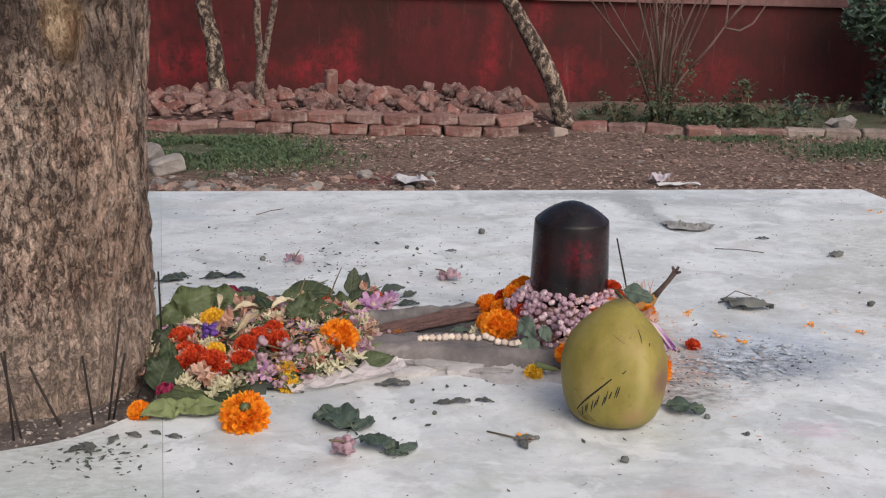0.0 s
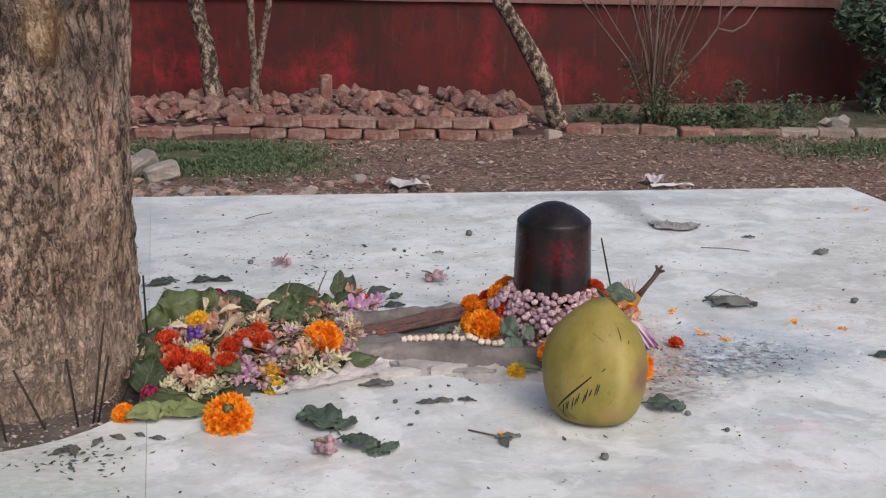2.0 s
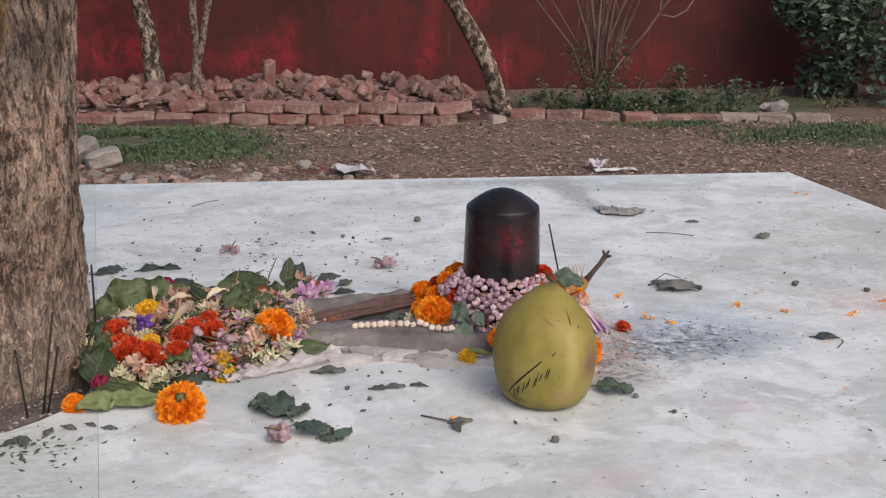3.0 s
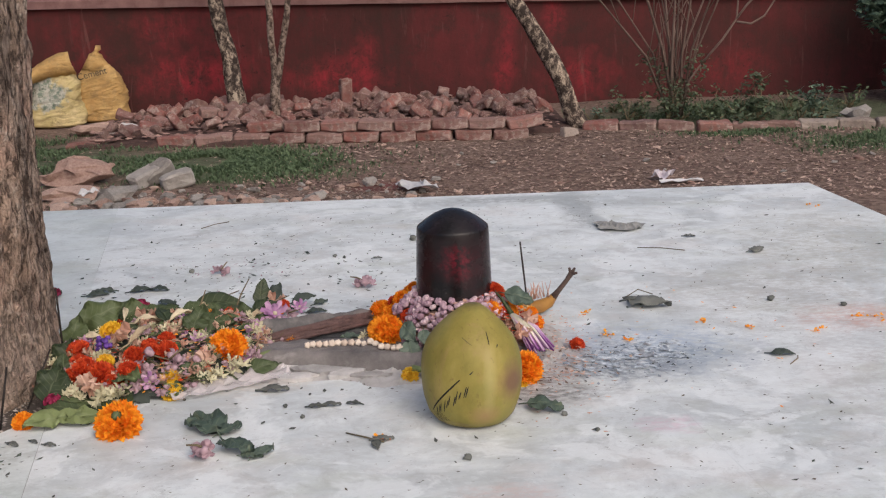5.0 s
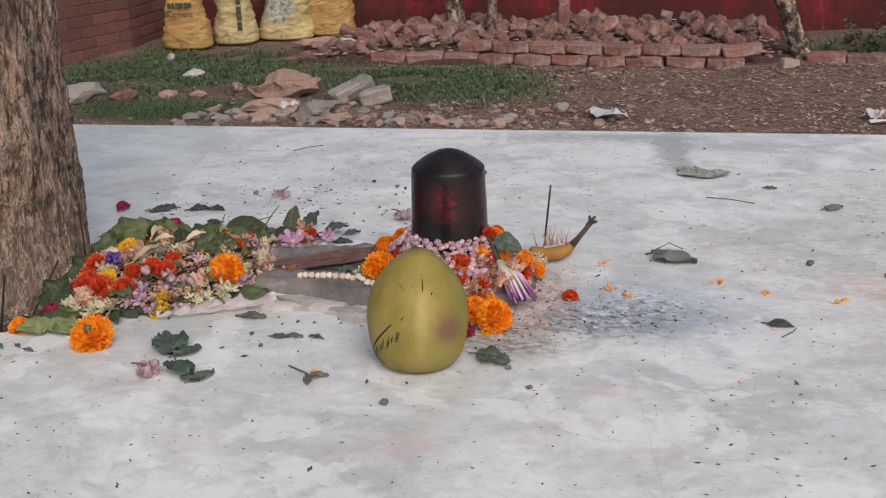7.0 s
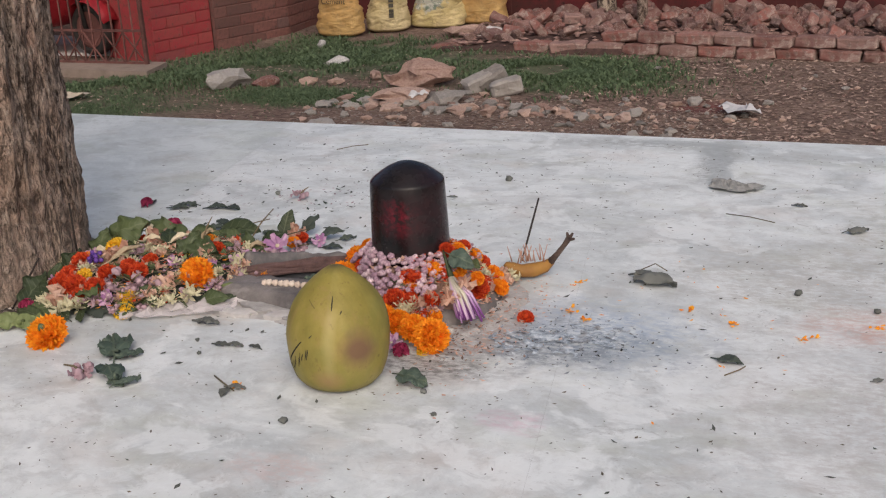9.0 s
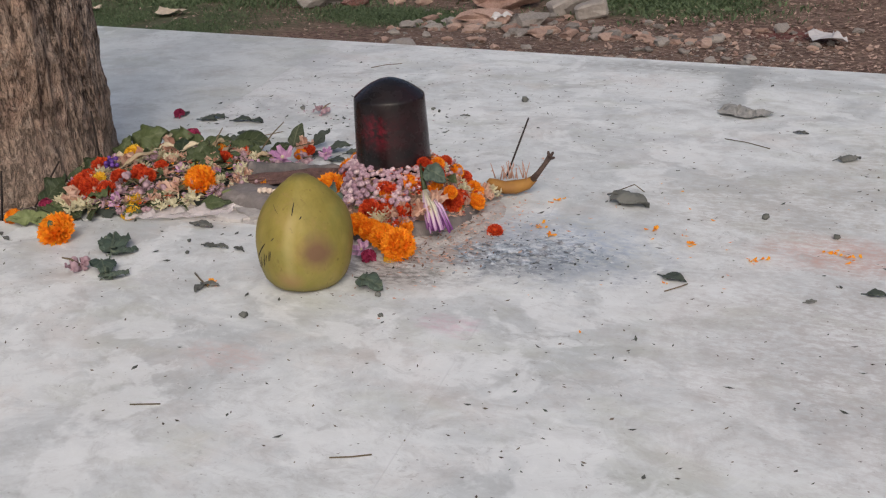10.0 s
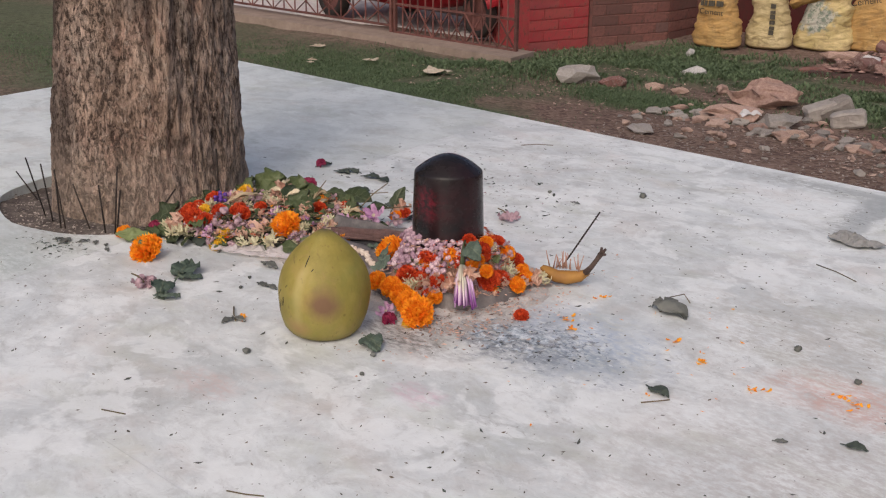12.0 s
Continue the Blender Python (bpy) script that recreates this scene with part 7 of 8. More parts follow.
def build_heap():
    bm = bmesh.new()
    relief(bm, -0.60, -0.22, -0.20, 0.20, 0.008, lambda x, y: heap(x, y) - 0.004 + 0.006 * noise.noise(Vector((x * 60, y * 60, 3))), lambda x, y: heap(x, y) > 0)
    thing("wilted_leaves", "matted wilted leaves and petals under the flowers", "wilted leaves", kind="stuff", bm=bm, mat=LEAF_DARK)
    inside = lambda r: ((lambda a, q: (-0.405 + 0.168 * q * math.cos(a), -0.015 + 0.15 * q * math.sin(a) + 0.042 * q * math.cos(a)))(r.uniform(0, 6.283), r.random() ** 0.5))
    for mat, n, s, seed, what in ((LEAF, 200, (0.012, 0.030), 1, "green leaf shreds"), (PEACH, 380, (0.007, 0.018), 2, "loose peach petals"), (CREAM, 280, (0.006, 0.018), 3, "loose cream petals"), (REDMARI, 170, (0.006, 0.015), 4, "loose red petals"), (ORANGE, 60, (0.006, 0.013), 5, "loose orange petals"), (LILAC_DRY, 260, (0.006, 0.014), 6, "loose lilac petals"), (YELLOW, 80, (0.005, 0.010), 7, "loose yellow petals"), (STEM, 260, (0.006, 0.022), 8, "dry brown shreds"), (LEAF_PALE, 170, (0.006, 0.020), 9, "light green shreds")):
        scatter_chips("petals", what + " strewn over the heap of offerings", "petals", mat, n, 400 + seed, inside, s, 0.004, heap)
    big = (
        ("marigold", -0.314, -0.052, 0.024, 1.02, (48, 4), 0), ("marigold", -0.417, -0.252, 0.006, 1.04, (38, -6), 2), ("marigold", -0.541, -0.222, 0.002, 0.52, (30, 0), 1),
        ("red_marigold", -0.489, -0.120, 0.026, 0.70, (40, 5), 0), ("red_marigold", -0.466, -0.132, 0.026, 0.66, (40, 0), 1), ("red_marigold", -0.505, -0.123, 0.020, 0.52, (35, 0), 2), ("red_marigold", -0.428, -0.105, 0.038, 0.56, (40, 9), 0), ("red_marigold", -0.430, -0.134, 0.028, 0.58, (45, 0), 2), ("red_marigold", -0.389, -0.086, 0.038, 0.54, (40, 0), 1), ("red_marigold", -0.410, -0.088, 0.040, 0.40, (30, 0), 1), ("red_marigold", -0.450, -0.148, 0.020, 0.46, (40, 0), 0),
        ("yellow_flower", -0.479, -0.015, 0.044, 0.62, (40, 0), 0), ("yellow_flower", -0.374, -0.151, 0.006, 0.55, (35, 0), 1), ("yellow_flower", -0.379, -0.131, 0.018, 0.52, (30, 0), 2), ("yellow_flower", -0.465, -0.112, 0.036, 0.46, (40, 0), 1), ("yellow_flower", -0.239, -0.023, 0.010, 0.42, (35, 0), 0),
        ("violet_flower", -0.477, -0.066, 0.040, 1.0, (20, 0), 0),
        ("rose", -0.469, 0.122, 0.030, 1.0, (25, 0), 0), ("rose", -0.518, -0.176, 0.006, 0.8, (20, 0), 1),
        ("marigold", -0.360, 0.062, 0.038, 0.40, (30, 0), 0), ("marigold", -0.268, 0.150, 0.010, 0.42, (20, 0), 1), ("marigold", -0.520, -0.032, 0.030, 0.36, (20, 0), 0), ("marigold", -0.234, 0.004, 0.014, 0.42, (30, 0), 1), ("red_marigold", -0.260, 0.165, 0.014, 0.40, (30, 0), 2),
    )
    for kind, x, y, z, s, tl, shape in big:
        flower(kind, x, y, z, s, tl, "", None, shape)
    soft = (
        ("aster", -0.265, 0.097, 0.022, 1.15, 40), ("aster", -0.285, 0.004, 0.022, 1.0, 55), ("aster", -0.278, 0.040, 0.022, 0.8, 45), ("aster", -0.236, 0.178, 0.006, 0.7, 20), ("aster", -0.401, -0.147, 0.020, 0.7, 40),
        ("wilted_flower", -0.463, -0.036, 0.042, 0.95, 30), ("wilted_flower", -0.443, 0.043, 0.038, 1.1, 40), ("wilted_flower", -0.471, -0.161, 0.020, 1.05, 40), ("wilted_flower", -0.340, -0.095, 0.022, 1.1, 40), ("wilted_flower", -0.329, 0.005, 0.038, 0.85, 30), ("wilted_flower", -0.273, 0.172, 0.016, 0.9, 30),
        ("cream_florets", -0.454, -0.170, 0.012, 0.85, 35), ("cream_florets", -0.430, -0.164, 0.012, 0.9, 35), ("cream_florets", -0.302, -0.097, 0.014, 0.85, 30), ("cream_florets", -0.492, -0.165, 0.010, 0.6, 30), ("cream_florets", -0.325, -0.112, 0.008, 0.8, 20), ("cream_florets", -0.510, -0.060, 0.030, 0.6, 20),
        ("crown_flower", -0.404, -0.117, 0.034, 1.0, 30), ("crown_flower", -0.381, -0.107, 0.030, 1.0, 30), ("crown_flower", -0.352, -0.105, 0.016, 1.0, 30), ("crown_flower", -0.412, -0.146, 0.016, 0.95, 20), ("crown_flower", -0.270, -0.015, 0.014, 0.9, 20), ("crown_flower", -0.262, 0.060, 0.014, 0.95, 20), ("crown_flower", -0.440, -0.020, 0.044, 0.7, 20), ("crown_flower", -0.350, -0.128, 0.008, 0.8, 20), ("crown_flower", -0.250, 0.130, 0.008, 0.85, 20),
    )
    for kind, x, y, z, s, tl in soft:
        flower(kind, x, y, z, s, (tl + pick.uniform(-12, 12), pick.uniform(-15, 15)))
    # x, y, z, turn, tilt to the front, rise of the tip, size
    for kind, x, y, z, rz, rx, ry, s in (
        ("broad", -0.545, 0.062, 0.026, 18, 48, -22, 1.0), ("broad", -0.505, 0.100, 0.030, 5, 50, -5, 0.75), ("broad", -0.335, 0.085, 0.026, -10, 40, -10, 0.62), ("green", -0.300, 0.110, 0.024, 30, 30, -15, 0.7), ("green", -0.345, 0.120, 0.022, 175, -30, -10, 0.8), ("broad", -0.372, -0.005, 0.030, 70, 20, -38, 0.72), ("broad", -0.360, 0.015, 0.040, -15, 40, -5, 0.75), ("green", -0.392, 0.135, 0.026, 6, 30, -2, 1.25), ("green", -0.298, 0.172, 0.016, 80, 30, -60, 0.75), ("green", -0.395, 0.050, 0.040, 30, 35, -10, 0.9), ("green", -0.405, 0.015, 0.044, 120, 10, -15, 0.75), ("green", -0.430, 0.100, 0.026, 170, -30, -8, 1.0), ("green", -0.352, -0.116, 0.006, 5, 25, 0, 1.05), ("green", -0.285, -0.094, 0.006, 15, 40, -12, 0.75), ("green", -0.265, -0.088, 0.004, 30, 30, -5, 0.6), ("green", -0.372, -0.122, 0.020, 20, 45, -10, 0.6),
        ("broad", -0.548, 0.020, 0.008, 75, 10, -50, 0.72), ("broad", -0.541, -0.070, 0.006, 65, 15, -42, 0.75), ("broad", -0.530, -0.170, 0.002, 75, 15, -35, 0.85), ("green", -0.520, -0.120, 0.012, 100, 0, -40, 0.8), ("green", -0.512, -0.183, 0.008, 15, 25, 0, 0.75), ("green", -0.480, -0.196, 0.004, 175, -12, -3, 0.8),
        ("pale", -0.490, -0.216, 0.004, 212, -22, 2, 0.95), ("pale", -0.500, -0.222, 0.003, 10, 18, 0, 1.0), ("green", -0.438, -0.190, 0.004, 160, -20, 0, 0.8),
        ("green", -0.460, 0.158, 0.014, 5, 25, -4, 0.85), ("dark", -0.250, 0.205, 0.004, 20, 10, -10, 1.0), ("dark", -0.285, 0.215, 0.004, 60, 10, -30, 1.0),
    ):
        leaf(kind, x, y, z, rz, rx, ry, s)
    fill = random.Random(55)
    for k in range(34):
        x, y = inside(fill)
        leaf("green" if fill.random() < 0.75 else "broad", x, y, heap(x, y) - 0.004, fill.uniform(-60, 60), fill.uniform(5, 40), fill.uniform(-25, 10), fill.uniform(0.4, 0.7))
    for k in range(190):
        x, y = inside(fill)
        kind = fill.choice(("wilted_flower", "crown_flower", "crown_flower", "cream_florets", "red_marigold", "wilted_flower", "wilted_flower", "aster", "cream_florets"))
        flower(kind, x, y, heap(x, y) + fill.uniform(-0.003, 0.005), fill.uniform(0.35, 0.60), (fill.uniform(0, 40), fill.uniform(-30, 30)))
    bm = bmesh.new()
    tube(bm, [(-0.277, -0.061, 0.016), (-0.260, -0.056, 0.020), (-0.245, -0.051, 0.020)], [0.004, 0.0046, 0.003], 8)
    thing("flower_stalk", "thick light green flower stalk on the heap", "stalk", "flower stalks", bm=bm, mat=LEAF_PALE)
    # limp cream petals, folded lengthwise
    for x, y, z, rz, rx, ry, l in ((-0.443, -0.080, 0.046, 66, 20, -4, 0.062), (-0.520, -0.012, 0.036, -12, 30, 0, 0.042), (-0.425, 0.035, 0.040, 130, 20, -10, 0.036), (-0.405, 0.020, 0.046, 40, 25, -6, 0.040), (-0.372, 0.050, 0.042, 70, 20, -12, 0.034), (-0.455, 0.020, 0.044, 20, 30, 0, 0.040), (-0.340, 0.030, 0.036, 95, 15, -15, 0.030), (-0.300, 0.060, 0.026, 60, 25, -8, 0.034), (-0.480, 0.060, 0.036, 110, 20, -10, 0.036)):
        ob = new("curled_petal", leaf_mesh(l, 0.009, 0.16, 0.9, CURLED, 31 + int(1000 * l), 0.5))
        ob.matrix_basis = pose(x, y, z, rx, ry, rz)
        tagged(ob, "limp folded cream petal on the heap of offerings", "petal", "curled petals")
    for a, b2 in (((-0.40, 0.12, 0.02), (-0.33, 0.19, 0.035)), ((-0.30, 0.10, 0.02), (-0.25, 0.17, 0.03)), ((-0.37, 0.05, 0.04), (-0.36, 0.07, 0.075)), ((-0.33, 0.12, 0.02), (-0.31, 0.17, 0.06)), ((-0.27, 0.05, 0.02), (-0.20, 0.09, 0.012)), ((-0.46, -0.09, 0.045), (-0.38, -0.12, 0.04))):
        bm = bmesh.new()
        tube(bm, [a, ((a[0] + b2[0]) / 2, (a[1] + b2[1]) / 2, (a[2] + b2[2]) / 2 + 0.004), b2], [0.0014, 0.0012, 0.0008], 5)
        thing("flower_stalk", "thin bent flower stalk on the heap", "stalk", "flower stalks", bm=bm, mat=STEM)


build_heap()


# ---- garlands round the lingam ----
def ring(x, y):
    """Height of the garlands round the lingam, steep at its front left."""
    r = math.hypot(x, y)
    a = math.degrees(math.atan2(y, x))
    if r > 0.14 or r < 0.03:
        return 0.0
    if a < -165 or a > 100:
        slope, top = 0.9, 0.085
    elif a < -108:
        slope, top = 2.0, 0.084
    elif a < -20:
        slope, top = 0.85, 0.084
    elif a < 78:
        slope, top = 1.0, 0.082
    else:
        slope, top = 0.8, 0.05
    return max(0.0, top - slope * max(0.0, r - 0.055))


def bud_mesh(mat, r, seed):
    """A five-lobed crown-flower bud, dimpled on top."""
    bm = bmesh.new()
    prof = [(0.0, -0.75), (0.55, -0.62), (0.92, -0.25), (1.0, 0.12), (0.86, 0.48), (0.52, 0.70), (0.20, 0.66), (0.0, 0.56)]
    lathe(bm, [(q * r, z * r) for q, z in prof], 20, lambda t, z: 1 + 0.26 * (abs(math.cos(2.5 * t)) - 0.62))
    return mesh_of(bm, mat)


def build_garlands():
    bm = bmesh.new()
    relief(bm, -0.135, 0.135, -0.135, 0.135, 0.006, lambda x, y: max(0.004, ring(x, y) - 0.016) + 0.003 * noise.noise(Vector((x * 70, y * 70, 8))), lambda x, y: ring(x, y) > 0.034)
    thing("wilted_petals", "matted wilted petals round the lingam", "wilted petals", kind="stuff", bm=bm, mat=MATTED)
    rnd = random.Random(12)
    buds = [bud_mesh(BUD, 0.0050, s) for s in (0, 1, 2)]
    pale = [bud_mesh(PALEBUD, 0.0048, s) for s in (3, 4)]
    root = thing("bud_garland", "thick garland of dusty lilac crown-flower buds round the lingam", "garland")
    placed = []
    for k in range(4200):
        a = math.radians(rnd.uniform(172, 352))
        wide = 0.030 if math.degrees(a) < 250 else 0.042 if math.degrees(a) < 310 else 0.026
        r = 0.0545 + wide * rnd.random()
        x, y = r * math.cos(a), r * math.sin(a)
        p = Vector((x, y, ring(x, y) - 0.002))
        if any((p - q).length_squared < 0.0071 ** 2 for q in placed):
            continue
        placed.append(p)
        ob = part("bud", buds[rnd.randrange(3)], None, root)
        ob.matrix_basis = pose(p.x, p.y, p.z + rnd.uniform(-0.001, 0.002), rnd.uniform(-50, 50), rnd.uniform(-50, 50), 0) @ Matrix.Scale(rnd.uniform(0.85, 1.15), 4)
    root = thing("bud_string", "string of pale round flower buds across the stone base", "garland")
    pts = [Vector(p) for p in ((-0.206, -0.050, 0.024), (-0.175, -0.049, 0.025), (-0.141, -0.047, 0.026), (-0.110, -0.062, 0.026), (-0.080, -0.078, 0.026))]
    total = 16
    for k in range(total):
        u = k / (total - 1) * (len(pts) - 1)
        i = min(int(u), len(pts) - 2)
        p = pts[i].lerp(pts[i + 1], u - i)
        ob = part("bud", pale[k % 2], None, root)
        ob.matrix_basis = pose(p.x + rnd.uniform(-0.0008, 0.0008), p.y + rnd.uniform(-0.001, 0.001), base_height(p.x, p.y) + 0.0035, rnd.uniform(0, 90), 0, 0) @ Matrix.Scale(rnd.uniform(0.9, 1.12), 4)
    for kind, x, y, z, s, tl in (
        ("marigold", -0.102, 0.048, 0.034, 0.72, (40, -20)), ("marigold", -0.095, -0.020, 0.026, 0.98, (48, -10)), ("marigold", -0.054, 0.044, 0.070, 0.44, (40, -20)), ("marigold", -0.060, 0.060, 0.058, 0.5, (30, -20)), ("marigold", -0.072, 0.022, 0.062, 0.52, (45, -20)), ("red_marigold", -0.070, 0.048, 0.056, 0.46, (40, -20)), ("red_marigold", -0.082, 0.045, 0.050, 0.46, (40, -15)), ("red_marigold", -0.066, -0.016, 0.050, 0.42, (50, 0)), ("marigold", -0.088, 0.022, 0.040, 0.55, (40, -20)), ("marigold", -0.110, 0.015, 0.024, 0.5, (30, -30)),
        ("marigold", 0.082, -0.142, 0.014, 0.86, (48, 25)), ("marigold", 0.084, -0.152, 0.002, 0.42, (50, 20)), ("marigold", 0.056, -0.136, 0.020, 0.66, (45, 18)), ("marigold", 0.030, -0.124, 0.020, 0.62, (40, 18)), ("marigold", 0.008, -0.122, 0.026, 0.60, (40, 5)), ("marigold", -0.024, -0.120, 0.026, 0.55, (40, 0)), ("red_marigold", 0.016, -0.100, 0.040, 0.56, (40, 15)), ("red_marigold", 0.034, -0.094, 0.038, 0.42, (40, 20)),
        ("red_marigold", 0.056, -0.014, 0.080, 0.46, (45, 30)), ("marigold", 0.060, 0.018, 0.072, 0.40, (30, 35)), ("wilted_flower", 0.094, -0.056, 0.052, 0.8, (40, 30)), ("wilted_flower", 0.084, -0.080, 0.040, 0.8, (45, 20)), ("marigold", 0.104, -0.030, 0.052, 0.36, (30, 40)), ("cream_florets", 0.112, 0.090, 0.008, 0.6, (10, 20)), ("red_marigold", 0.098, -0.018, 0.034, 0.62, (35, 45)), ("red_marigold", 0.058, 0.046, 0.066, 0.38, (10, 40)), ("marigold", 0.070, 0.054, 0.050, 0.44, (15, 45)), ("red_marigold", 0.076, 0.066, 0.036, 0.46, (10, 45)), ("marigold", 0.094, 0.060, 0.026, 0.40, (10, 45)),
        ("yellow_flower", -0.066, -0.128, 0.006, 0.46, (60, -35)), ("yellow_flower", 0.078, -0.160, 0.002, 0.34, (30, 0)),
        ("wilted_flower", 0.058, -0.088, 0.034, 0.9, (40, 30)), ("wilted_flower", 0.045, -0.096, 0.034, 0.7, (30, 10)), ("wilted_flower", 0.104, 0.002, 0.026, 0.75, (20, 45)), ("wilted_flower", 0.099, 0.086, 0.010, 0.7, (10, 30)), ("wilted_flower", 0.090, 0.122, 0.002, 0.6, (0, 20)), ("wilted_flower", 0.110, 0.040, 0.016, 0.6, (0, 40)), ("wilted_flower", 0.112, 0.066, 0.012, 0.6, (0, 30)),
        ("cream_florets", 0.040, -0.100, 0.034, 0.7, (40, 20)), ("cream_florets", 0.084, 0.044, 0.036, 0.55, (10, 40)), ("cream_florets", -0.128, -0.012, 0.020, 0.5, (30, 0)), ("cream_florets", 0.028, -0.108, 0.030, 0.6, (40, 20)), ("cream_florets", 0.068, 0.020, 0.060, 0.45, (20, 40)),
        ("crown_flower", 0.072, 0.030, 0.056, 0.8, (20, 40)), ("crown_flower", 0.066, 0.050, 0.054, 0.75, (10, 40)), ("crown_flower", 0.060, -0.098, 0.026, 0.6, (40, 30)),
        ("aster", 0.034, -0.158, 0.006, 0.75, (35, 10)), ("rose", 0.052, -0.170, 0.002, 0.7, (20, 0)),
        ("red_marigold", 0.169, -0.028, 0.0, 0.42, (20, 20)),
    ):
        flower(kind, x, y, z, s, tl)
    for k in range(120):
        a = math.radians(rnd.uniform(-72, 78))
        r = rnd.uniform(0.060, 0.118)
        x, y = r * math.cos(a), r * math.sin(a)
        kind = rnd.choice(("wilted_flower", "wilted_flower", "red_marigold", "marigold", "cream_florets", "crown_flower", "crown_flower"))
        flower(kind, x, y, max(0.018, ring(x, y) - 0.010), rnd.uniform(0.32, 0.52), (rnd.uniform(0, 30), rnd.uniform(10, 50)))
    for k in range(10):
        a = math.radians(rnd.uniform(-100, 80))
        r = rnd.uniform(0.07, 0.11)
        leaf("green", r * math.cos(a), r * math.sin(a), ring(r * math.cos(a), r * math.sin(a)) - 0.002, rnd.uniform(0, 360), rnd.uniform(-30, 30), rnd.uniform(-10, 30), rnd.uniform(0.3, 0.5), "small green leaf tucked into the garlands")
    bm = bmesh.new()
    tube(bm, [(-0.064, -0.126, 0.016), (-0.050, -0.127, 0.014), (-0.036, -0.129, 0.011)], [0.0055, 0.0040, 0.0022], 8)
    thing("flower_stalk", "light green stalk of the yellow flower", "stalk", "flower stalks", bm=bm, mat=LEAF_PALE)
    # closed purple flower hanging over the rim
    root = thing("purple_flower", "closed purple and white flower drooping from the garland", "flower")
    bm = bmesh.new()
    for k in range(64):
        a = rnd.uniform(0, 6.283)
        s = rnd.uniform(0.2, 1.0)
        e = Vector((0.112 + 0.019 * s * math.cos(a), -0.080 + 0.019 * s * math.sin(a), 0.016 + 0.008 * rnd.random()))
        o = Vector((0.074, -0.048, 0.062)) + Vector((math.cos(a), math.sin(a), 0)) * 0.002
        m = o.lerp(e, 0.55) + Vector((0.002 * math.cos(a), 0.002 * math.sin(a), 0.007))
        tube(bm, [o, m, e], [0.0009, 0.0021, 0.0013], 4)
    part("petals", bm, DROOP, root)
    bm = bmesh.new()
    tube(bm, [(0.055, -0.022, 0.086), (0.064, -0.036, 0.078), (0.076, -0.050, 0.060)], [0.0016, 0.0022, 0.0042], 7)
    part("calyx", bm, LEAF, root)
    for x, y, z, rz, rx, ry, s in ((-0.072, -0.052, 0.052, -55, 50, 25, 0.62), (-0.066, -0.070, 0.036, -75, 20, 50, 0.66), (-0.046, -0.074, 0.050, -80, 20, 50, 0.42), (0.068, -0.030, 0.082, -14, 35, 12, 0.72), (0.075, -0.235, 0.003, -15, 5, 2, 0.8), (-0.135, -0.01, 0.02, 190, 0, 0, 0.5)):
        leaf("sprig", x, y, z, rz, rx, ry, s, "dark green leaf tucked into the garlands")


build_garlands()


# ---- banana offering and incense ----
def build_banana():
    root = thing("banana", "small overripe banana stuck with incense on the marble", "banana")
    bm = bmesh.new()
    pts = [(0.100, 0.100, 0.026), (0.109, 0.104, 0.019), (0.122, 0.110, 0.0135), (0.136, 0.118, 0.0125), (0.150, 0.128, 0.016), (0.160, 0.134, 0.024)]
    tube(bm, pts, [0.004, 0.008, 0.0105, 0.0105, 0.0085, 0.0055], 10)
    for v in bm.verts:
        v.co += 0.0025 * noise.noise_vector(v.co * 90)
    part("peel", bm, BANANA, root)
    bm = bmesh.new()
    tube(bm, [(0.158, 0.132, 0.022), (0.168, 0.133, 0.034), (0.179, 0.131, 0.049), (0.186, 0.131, 0.060)], [0.0055, 0.0040, 0.0036, 0.0044], 8)
    for dx, dy, dz in ((0.006, 0.002, 0.008), (-0.003, 0.004, 0.008), (0.009, -0.002, 0.001)):
        tube(bm, [(0.186, 0.131, 0.059), (0.186 + dx, 0.131 + dy, 0.060 + dz)], [0.0034, 0.0018], 5)
    part("stalk", bm, STALK, root, "dry grey-brown stalk")
    rnd = random.Random(2)
    for k in range(20):
        bm = bmesh.new()
        u = rnd.random()
        o = Vector(pts[1]).lerp(Vector(pts[4]), u) + Vector((rnd.uniform(-0.004, 0.004), rnd.uniform(-0.002, 0.006), 0.008))
        e = o + Vector((rnd.uniform(-0.008, 0.008), rnd.uniform(-0.004, 0.004), rnd.uniform(0.014, 0.028)))
        tube(bm, [o, e], [0.0011, 0.0005], 4)
        part("fibre", bm, PEACH, root)


build_banana()


def incense(a, b2, label):
    bm = bmesh.new()
    a, b2 = Vector(a), Vector(b2)
    tube(bm, [a, a.lerp(b2, 0.5), b2], [0.0013, 0.0016, 0.0014], 6)
    thing("incense_stick", label, "incense stick", "incense sticks", bm=bm, mat=STICKBLACK)


